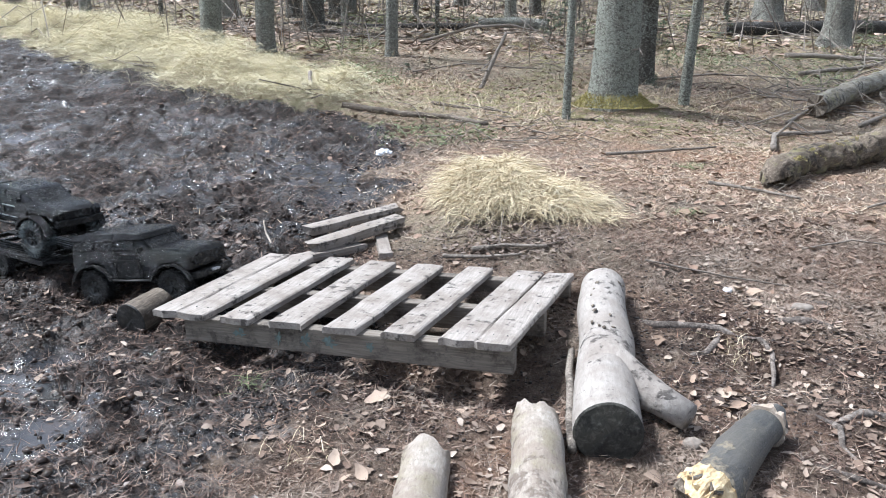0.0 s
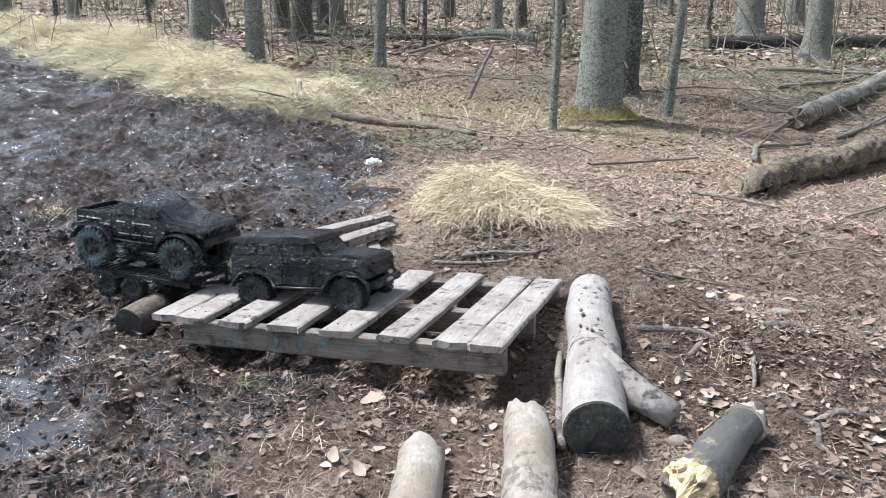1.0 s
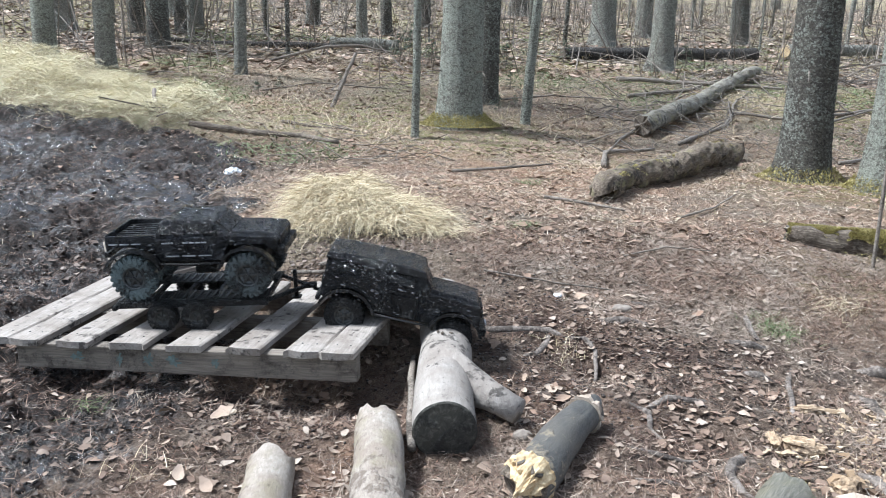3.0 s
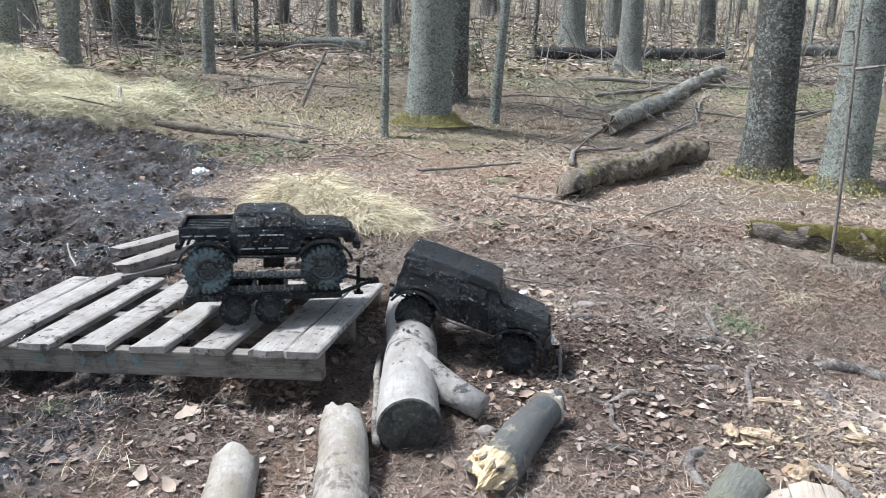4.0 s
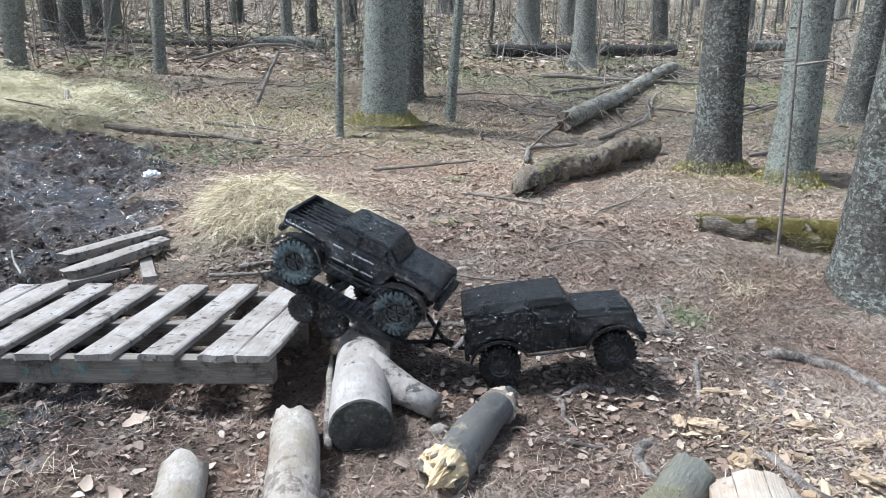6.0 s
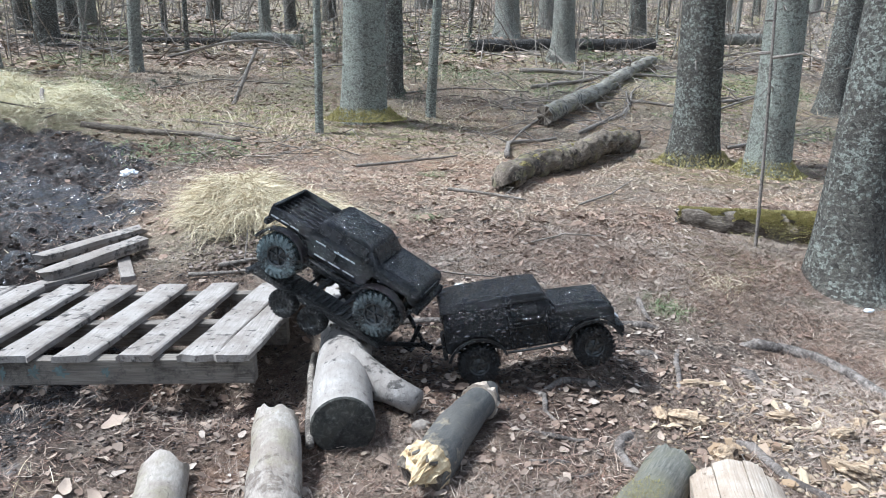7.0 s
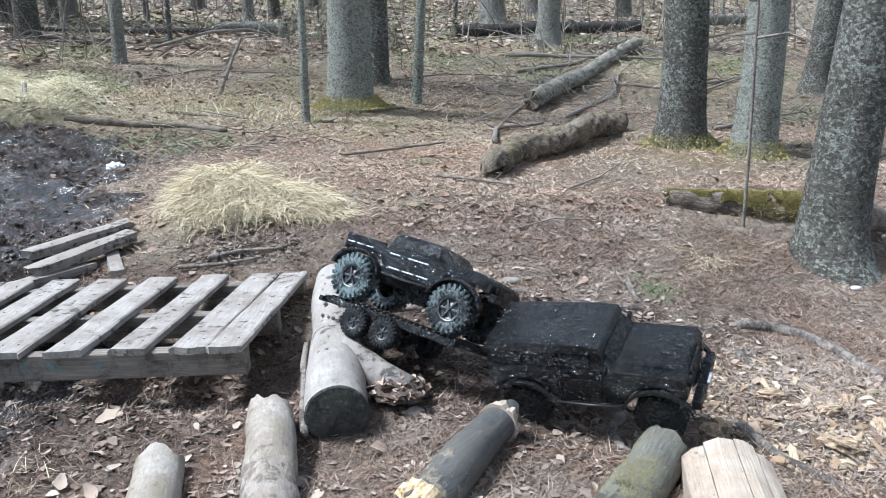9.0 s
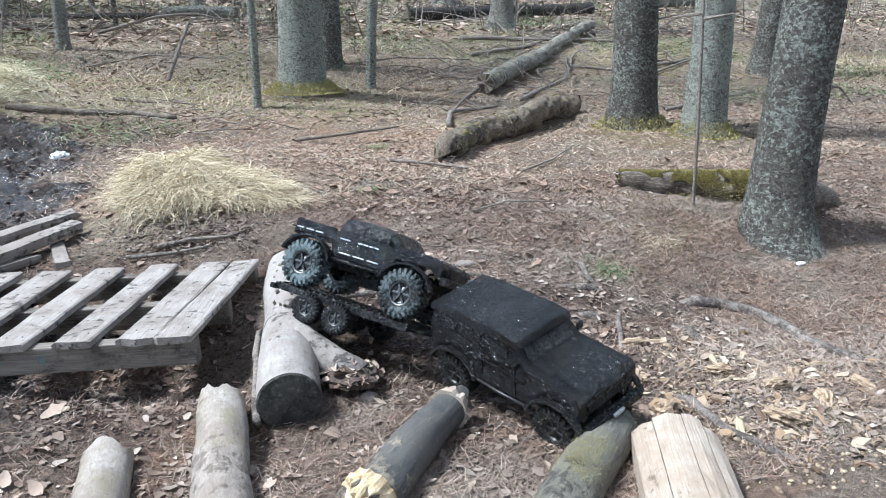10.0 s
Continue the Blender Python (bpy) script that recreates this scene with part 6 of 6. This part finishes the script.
def make_truck():
    t = thing("model_offroad_truck", "black model off-road wagon caked in wet mud, towing a trailer", "model truck")
    B = BODY
    # wheel arches are cut out of the side outline
    def arc(cx, r, a0, a1, n=7):
        return [(cx + r * math.cos(math.radians(a0 + (a1 - a0) * i / n)), 0.062 + r * math.sin(math.radians(a0 + (a1 - a0) * i / n))) for i in range(n + 1)]
    low = [(-0.262, 0.112)] + arc(-0.173, 0.088, 150, 22) + [(-0.085, 0.093), (0.085, 0.093)] + arc(0.173, 0.088, 158, 40) + [(0.245, 0.122), (0.245, 0.165), (0.235, 0.182), (0.075, 0.190), (0.06, 0.192), (-0.262, 0.192)]
    shell(t, "body", B, low, 0.112, 0.004, 0.97)
    shell(t, "cabin", B, [(-0.262, 0.188), (-0.258, 0.232), (0.046, 0.232), (0.078, 0.188)], 0.108, 0.004, 0.90)
    shell(t, "roof", B, [(-0.268, 0.229), (-0.264, 0.248), (-0.20, 0.256), (0.0, 0.257), (0.046, 0.251), (0.054, 0.229)], 0.103, 0.005, 0.95)
    shell(t, "hood", B, [(0.075, 0.186), (0.075, 0.196), (0.16, 0.196), (0.232, 0.188), (0.238, 0.178)], 0.082, 0.004, 0.97)
    for s in (-1, 1):
        for x0, x1 in ((-0.245, -0.165), (-0.150, -0.075), (-0.060, 0.018)):
            slab(t, "window", GLASS, (x1 - x0, 0.003, 0.032), ((x0 + x1) / 2, s * 0.1035, 0.212), (s * 13, 0, 0), 0.001)
        slab(t, "door_seam", CHASSIS, (0.003, 0.003, 0.10), (-0.068, s * 0.1115, 0.145), (0, 0, 0), 0.0008)
        slab(t, "door_seam", CHASSIS, (0.003, 0.003, 0.10), (0.045, s * 0.1115, 0.145), (0, 0, 0), 0.0008)
        slab(t, "side_moulding", B, (0.19, 0.004, 0.006), (-0.01, s * 0.1125, 0.160), (0, 0, 0), 0.0015)
        slab(t, "door_handle", CHASSIS, (0.018, 0.006, 0.005), (-0.045, s * 0.113, 0.172), (0, 0, 0), 0.0015)
        for x in (-0.174, 0.174):
            arch(t, "fender", CHASSIS, x, s * 0.117, 0.062, 0.086, 0.018, 18, 162)
        rod(t, "rock_slider", RIM, [(-0.085, s * 0.114, 0.088), (0.0, s * 0.116, 0.087), (0.085, s * 0.114, 0.088)], 0.004)
        slab(t, "mirror", CHASSIS, (0.010, 0.022, 0.018), (0.062, s * 0.122, 0.200), (0, 0, 0), 0.003)
        bm = bmesh.new()
        bmesh.ops.create_cone(bm, cap_ends=True, segments=16, radius1=0.015, radius2=0.013, depth=0.008, matrix=pose(0.248, s * 0.070, 0.150, 0, 90, 0))
        part("headlight", bm, GLASS, t)
        slab(t, "tail_light", GLASS, (0.005, 0.014, 0.026), (-0.264, s * 0.092, 0.160), (0, 0, 0), 0.002)
    slab(t, "windscreen", GLASS, (0.003, 0.165, 0.040), (0.0645, 0, 0.212), (0, -36, 0), 0.001)
    slab(t, "rear_window", GLASS, (0.003, 0.15, 0.034), (-0.2625, 0, 0.212), (0, 5, 0), 0.001)
    slab(t, "grille", CHASSIS, (0.006, 0.115, 0.040), (0.2475, 0, 0.150), (0, 0, 0), 0.002)
    slab(t, "bumper", CHASSIS, (0.022, 0.205, 0.024), (0.262, 0, 0.100), (0, 0, 0), 0.004)
    slab(t, "bumper", CHASSIS, (0.014, 0.200, 0.020), (-0.268, 0, 0.098), (0, 0, 0), 0.004)
    slab(t, "winch", SILVER, (0.012, 0.04, 0.010), (0.274, 0, 0.104), (0, 0, 0), 0.003)
    slab(t, "chassis_rail", CHASSIS, (0.46, 0.07, 0.022), (0, 0, 0.085), (0, 0, 0), 0.004)
    for x in (-0.174, 0.174):
        rod(t, "axle", CHASSIS, [(x, -0.09, 0.061), (x, 0.0, 0.061), (x, 0.09, 0.061)], 0.011)
    rod(t, "tow_ball", CHASSIS, [(-0.268, 0, 0.092), (-0.295, 0, 0.092)], 0.006)
    lumps(t, "mud_crust", WET_MUD, [((-0.26, 0.03), (-0.095, 0.095), (0.252, 0.258)), ((-0.25, 0.23), (-0.114, -0.109), (0.10, 0.185)), ((-0.25, 0.23), (0.109, 0.114), (0.10, 0.185)), ((0.08, 0.23), (-0.08, 0.08), (0.188, 0.197)), ((-0.25, 0.0), (-0.107, -0.100), (0.19, 0.23))], 700, 4)
    return t, [(add_wheel(t, "truck", 0.063, 0.046, x, s * 0.098, RUBBER, RIM), x, s * 0.098, 0.063, s) for x in (-0.174, 0.174) for s in (-1, 1)]


def make_pickup():
    t = thing("model_pickup", "black model pickup with oversized muddy tyres, strapped on a trailer", "model truck")
    B = LACQUER
    side = [(-0.272, 0.160), (-0.262, 0.165), (-0.245, 0.172), (-0.125, 0.172), (-0.098, 0.122), (0.098, 0.122), (0.125, 0.172), (0.245, 0.172), (0.262, 0.155), (0.282, 0.155), (0.286, 0.182), (0.275, 0.196), (0.130, 0.204), (-0.272, 0.194)]
    shell(t, "body", B, side, 0.113, 0.004, 0.98)
    shell(t, "cabin", B, [(-0.112, 0.196), (-0.100, 0.246), (-0.078, 0.255), (0.058, 0.255), (0.076, 0.249), (0.130, 0.200)], 0.107, 0.005, 0.84)
    shell(t, "hood", B, [(0.126, 0.200), (0.130, 0.211), (0.22, 0.209), (0.270, 0.199), (0.276, 0.191)], 0.088, 0.004, 0.96)
    for s in (-1, 1):
        slab(t, "bed_wall", B, (0.155, 0.010, 0.022), (-0.194, s * 0.106, 0.200), (0, 0, 0), 0.002)
        for x0, x1 in ((-0.096, -0.018), (-0.006, 0.078)):
            slab(t, "window", GLASS, (x1 - x0, 0.003, 0.033), ((x0 + x1) / 2, s * 0.0995, 0.226), (s * 17, 0, 0), 0.001)
        for z, x0, x1 in ((0.184, -0.262, -0.15), (0.184, -0.09, -0.05), (0.184, -0.02, 0.06), (0.140, -0.08, 0.08)):
            n = 3 if x1 - x0 > 0.1 else 4
            for i in range(n):
                a, b = x0 + (x1 - x0) * i / n, x0 + (x1 - x0) * (i + 0.8) / n
                slab(t, "trim_bar", SILVER, (b - a, 0.003, 0.0045), ((a + b) / 2, s * 0.1135, z), (0, 0, 0), 0.0008, None, "silver side trim")
        slab(t, "door_seam", CHASSIS, (0.003, 0.003, 0.065), (-0.012, s * 0.1125, 0.162), (0, 0, 0), 0.0008)
        slab(t, "mirror", CHASSIS, (0.010, 0.022, 0.016), (0.088, s * 0.116, 0.214), (0, 0, 0), 0.003)
        for x in (-0.185, 0.185):
            arch(t, "fender", B, x, s * 0.126, 0.080, 0.090, 0.034, 15, 165)
        rod(t, "side_step", CHASSIS, [(-0.095, s * 0.123, 0.116), (0.0, s * 0.126, 0.114), (0.095, s * 0.123, 0.116)], 0.005)
        bm = bmesh.new()
        bmesh.ops.create_cone(bm, cap_ends=True, segments=16, radius1=0.014, radius2=0.012, depth=0.008, matrix=pose(0.286, s * 0.080, 0.174, 0, 90, 0))
        part("headlight", bm, GLASS, t)
        rod(t, "shock_absorber", CHASSIS, [(-0.145, s * 0.080, 0.080), (-0.11, s * 0.070, 0.135)], 0.009)
        rod(t, "shock_absorber", CHASSIS, [(0.145, s * 0.080, 0.080), (0.11, s * 0.070, 0.135)], 0.009)
    slab(t, "windscreen", GLASS, (0.003, 0.160, 0.052), (0.106, 0, 0.227), (0, -47, 0), 0.001)
    slab(t, "rear_window", GLASS, (0.003, 0.150, 0.030), (-0.108, 0, 0.224), (0, 13, 0), 0.001)
    slab(t, "tailgate", B, (0.010, 0.205, 0.028), (-0.268, 0, 0.200), (0, 0, 0), 0.002)
    for i in range(7):
        slab(t, "bed_rib", CHASSIS, (0.140, 0.010, 0.004), (-0.190, -0.078 + i * 0.026, 0.1975), (0, 0, 0), 0.001)
    slab(t, "front_bumper", CHASSIS, (0.024, 0.215, 0.026), (0.294, 0, 0.145), (0, 0, 0), 0.004)
    slab(t, "rear_bumper", CHASSIS, (0.018, 0.200, 0.020), (-0.278, 0, 0.145), (0, 0, 0), 0.004)
    slab(t, "grille", CHASSIS, (0.006, 0.125, 0.030), (0.2875, 0, 0.174), (0, 0, 0), 0.002)
    slab(t, "chassis_rail", CHASSIS, (0.46, 0.08, 0.045), (0, 0, 0.110), (0, 0, 0), 0.006)
    slab(t, "gearbox", CHASSIS, (0.07, 0.07, 0.05), (0.02, -0.01, 0.080), (0, 0, 0), 0.008)
    for x in (-0.185, 0.185):
        rod(t, "axle", CHASSIS, [(x, -0.10, 0.076), (x, 0.0, 0.076), (x, 0.10, 0.076)], 0.014)
    lumps(t, "mud_crust", WET_MUD, [((-0.25, 0.24), (-0.115, -0.111), (0.13, 0.19)), ((-0.06, 0.05), (-0.08, 0.08), (0.253, 0.257)), ((0.13, 0.26), (-0.08, 0.08), (0.205, 0.212)), ((-0.25, -0.12), (-0.09, 0.09), (0.194, 0.199))], 420, 6)
    for x in (-0.185, 0.185):
        for s in (-1, 1):
            add_wheel(t, "pickup_" + ("rear" if x < 0 else "front"), 0.076, 0.060, x, s * 0.112, GREY_RUBBER if x < 0 else RUBBER_MID, PALE_RIM)
    return t


def make_trailer():
    t = thing("model_trailer", "flat black twin-axle model trailer with a mesh deck, muddy", "trailer")
    C = CHASSIS
    for s in (-1, 1):
        slab(t, "side_rail", C, (0.468, 0.012, 0.020), (0.038, s * 0.126, 0.082), (0, 0, 0), 0.002)
        slab(t, "runway", C, (0.464, 0.080, 0.006), (0.038, s * 0.080, 0.091), (0, 0, 0), 0.0015)
        for i in range(20):
            slab(t, "tread_bar", RIM, (0.006, 0.068, 0.004), (-0.182 + i * 0.0232, s * 0.080, 0.0955), (0, 0, 0), 0.001)
        rod(t, "drawbar", C, [(0.270, s * 0.11, 0.082), (0.375, 0, 0.086)], 0.007)
    for x in (-0.186, -0.10, 0.0, 0.10, 0.19, 0.264):
        slab(t, "cross_member", C, (0.014, 0.235, 0.014), (x, 0, 0.084), (0, 0, 0), 0.002)
    for x in (-0.053, 0.053):
        rod(t, "axle", C, [(x, -0.12, 0.046), (x, 0, 0.046), (x, 0.12, 0.046)], 0.006)
    rod(t, "coupling", C, [(0.36, 0, 0.086), (0.402, 0, 0.088)], 0.011)
    rod(t, "jack_post", C, [(0.335, 0.0, 0.05), (0.335, 0, 0.140)], 0.007)
    slab(t, "jack_foot", C, (0.03, 0.03, 0.005), (0.335, 0, 0.048), (0, 0, 0), 0.001)
    slab(t, "tail_bar", C, (0.014, 0.29, 0.016), (-0.198, 0, 0.078), (0, 0, 0), 0.002)
    return t, [(add_wheel(t, "trailer", 0.046, 0.034, x, s * 0.137, RUBBER, RIM), x, s * 0.137, 0.046, s) for x in (-0.053, 0.053) for s in (-1, 1)]


RUBBER_MID = mud_coat_material("thinly_mudded_rubber", (0.075, 0.090, 0.092), 0.30, 0.45)
truck, truck_wheels = make_truck()
trailer, trailer_wheels = make_trailer()
pickup = make_pickup()
pickup.scale = (0.94, 0.94, 0.94)


# ---- what moves ----
# seconds, x, y, z, yaw, pitch (nose up), roll (right side down)
TRUCK = [
    (0.0, -1.058, 2.710, -0.020, -19.3, 6.7, -2.8),
    (0.5, -0.729, 2.579, 0.031, -23.2, 3.7, -1.9),
    (1.0, -0.403, 2.455, 0.055, -20.3, 4.9, -4.3),
    (2.0, 0.013, 2.30, 0.103, -14.0, 3.5, -3.0),
    (2.5, 0.158, 2.322, 0.105, -3.2, -0.4, -0.1),
    (2.7, 0.236, 2.287, 0.072, -6.1, -5.5, -0.9),
    (3.8, 0.614, 2.261, 0.028, -18.6, -20.2, 0.7),
    (4.5, 0.833, 2.118, 0.007, -24.7, -2.0, 2.2),
    (5.0, 0.908, 2.062, 0.002, -19.2, 3.8, 5.2),
    (5.5, 1.066, 1.975, 0.009, -17.0, 8.5, 1.7),
    (7.0, 1.045, 1.933, 0.009, -12.9, 9.2, -0.1),
    (7.5, 1.029, 1.922, -0.005, -23.9, 10.3, -2.3),
    (8.0, 0.918, 1.793, -0.033, -43.2, 7.4, 5.0),
    (8.5, 1.039, 1.620, -0.006, -36.2, 17.1, 6.1),
    (9.0, 1.100, 1.505, 0.004, -46.6, 8.2, 15.8),
    (9.5, 1.048, 1.463, 0.015, -65.3, 11.9, 21.3),
    (10.0, 1.015, 1.496, -0.027, -68.3, -4.6, 9.8),
]
TRAILER = [
    (0.0, -1.685, 3.005, 0.014, -27.0, -3.0, -1.0),
    (0.5, -1.389, 2.815, 0.007, -18.1, 4.9, -3.4),
    (1.0, -1.074, 2.691, 0.037, -17.4, -2.4, -2.1),
    (2.0, -0.639, 2.428, 0.084, -13.4, 0.6, 2.9),
    (2.5, -0.500, 2.434, 0.092, -14.0, 0.0, 1.8),
    (2.7, -0.412, 2.413, 0.097, -13.4, 3.3, 4.7),
    (3.8, -0.057, 2.328, 0.122, -0.1, 1.4, -0.3),
    (4.5, 0.143, 2.290, 0.142, -6.8, -8.0, -0.1),
    (5.0, 0.264, 2.270, 0.186, -18.2, -25.6, 2.6),
    (5.5, 0.383, 2.235, 0.139, -25.2, -21.2, 6.0),
    (7.0, 0.409, 2.233, 0.144, -34.4, -25.1, 5.0),
    (7.5, 0.400, 2.240, 0.150, -29.7, -27.1, 4.8),
    (8.0, 0.463, 2.281, 0.122, -49.4, -26.6, -0.8),
    (8.5, 0.565, 2.105, 0.058, -62.2, -20.4, -29.3),
    (9.0, 0.618, 1.981, 0.036, -50.5, -6.5, -26.8),
    (9.5, 0.617, 1.988, 0.031, -51.0, -7.7, -25.2),
    (10.0, 0.624, 2.004, 0.032, -50.0, -7.0, -25.1),
]
# seconds, tip x, y, z, turn, slope of the log that is shoved aside
SHOVED = [(0.0, 0.812, 1.737, 0.0, -129, 0), (8.0, 0.812, 1.737, 0.0, -129, 0), (8.5, 0.826, 1.576, 0.012, -137, 3), (9.0, 0.80, 1.50, 0.012, -137, 3), (10.0, 0.785, 1.485, 0.012, -137, 3)]

# leaves thrown over the side branch by a spinning wheel: seconds, x, y, z, turn
KICKED = [
    (kicked_leaves, [(0.0, 0.80, 1.93, -0.062, 0), (7.95, 0.80, 1.93, -0.062, 0), (8.2, 0.70, 1.86, 0.075, 60), (8.45, 0.590, 1.775, -0.005, 130), (10.0, 0.590, 1.775, -0.005, 130)]),
    (kicked_bark, [(0.0, 0.86, 1.88, -0.055, 0), (8.0, 0.86, 1.88, -0.055, 0), (8.25, 0.74, 1.84, 0.09, 70), (8.5, 0.615, 1.79, -0.02, 150), (10.0, 0.615, 1.79, -0.02, 150)]),
]


def smooth_rows(rows, every=0.1):
    """Rows at even steps along a smooth curve through the given ones."""
    ts = [r[0] for r in rows]
    V = np.array([r[1:] for r in rows], float)
    slope = np.zeros_like(V)
    for i in range(len(ts)):
        if 0 < i < len(ts) - 1:
            h0, h1 = ts[i] - ts[i - 1], ts[i + 1] - ts[i]
            d0, d1 = (V[i] - V[i - 1]) / h0, (V[i + 1] - V[i]) / h1
            slope[i] = np.where(d0 * d1 > 0, (h0 + h1) / np.where(d0 * d1 > 0, h1 / np.where(d0 == 0, 1, d0) + h0 / np.where(d1 == 0, 1, d1), 1), 0)
    slope[0], slope[-1] = (V[1] - V[0]) / (ts[1] - ts[0]), (V[-1] - V[-2]) / (ts[-1] - ts[-2])
    out = []
    for k in range(int(round(ts[-1] / every)) + 1):
        t = k * every
        i = min(max(np.searchsorted(ts, t, side="right") - 1, 0), len(ts) - 2)
        h = ts[i + 1] - ts[i]
        u = (t - ts[i]) / h
        v = (2 * u**3 - 3 * u**2 + 1) * V[i] + (u**3 - 2 * u**2 + u) * h * slope[i] + (3 * u**2 - 2 * u**3) * V[i + 1] + (u**3 - u**2) * h * slope[i + 1]
        out.append((t, v))
    return out


def stand(x, y, z, yaw, pitch, roll):
    return pose(x, y, z, 0, 0, yaw) @ pose(0, 0, 0, 0, -pitch, 0) @ pose(0, 0, 0, roll, 0, 0)


def roll_wheels(wheels, rows, spins=()):
    """Turn wheels by the way that the vehicle goes; spins adds slip in degrees a second between two times."""
    turned, angle, last = [], 0.0, None
    for t, v in rows:
        if last is not None:
            d = np.array(v[:3]) - last[1][:3]
            ahead = math.cos(radians(v[3])) * d[0] + math.sin(radians(v[3])) * d[1]
            angle += ahead
            slip = sum(w for a, b, w in spins if a <= t <= b) * (t - last[0])
            turned.append((t, angle, slip))
        else:
            turned.append((t, 0.0, 0.0))
        last = (t, v)
    for wheel, x, y, r, s in wheels:
        total, keys, before = 0.0, [], 0.0
        for t, a, slip in turned:
            total += max(-80, min(80, math.degrees((a - before) / r) + slip))
            before = a
            keys.append((t, pose(x, y, r, 0, total if s < 0 else -total, 0) if s < 0 else pose(x, y, r, 0, 0, 180) @ pose(0, 0, 0, 0, -total, 0)))
        walk(wheel, keys)


def motions():
    rows = smooth_rows(TRUCK)
    walk(truck, [(t, stand(*v)) for t, v in rows])
    roll_wheels(truck_wheels, rows, [(7.0, 8.9, 420)])
    rows = smooth_rows(TRAILER)
    walk(trailer, [(t, stand(*v)) for t, v in rows])
    roll_wheels(trailer_wheels, rows)
    walk(pickup, [(t, stand(*v) @ pose(0.045, 0, 0.0985)) for t, v in rows])
    walk(rot_log, [(t, pose(v[0], v[1], v[2], 0, 0, v[3]) @ pose(0, 0, 0, 0, v[4], 0)) for t, v in smooth_rows(SHOVED)])

    for ob, rows in KICKED:
        walk(ob, [(t, pose(v[0], v[1], v[2], 0, 0, v[3])) for t, v in smooth_rows(rows)])


motions()
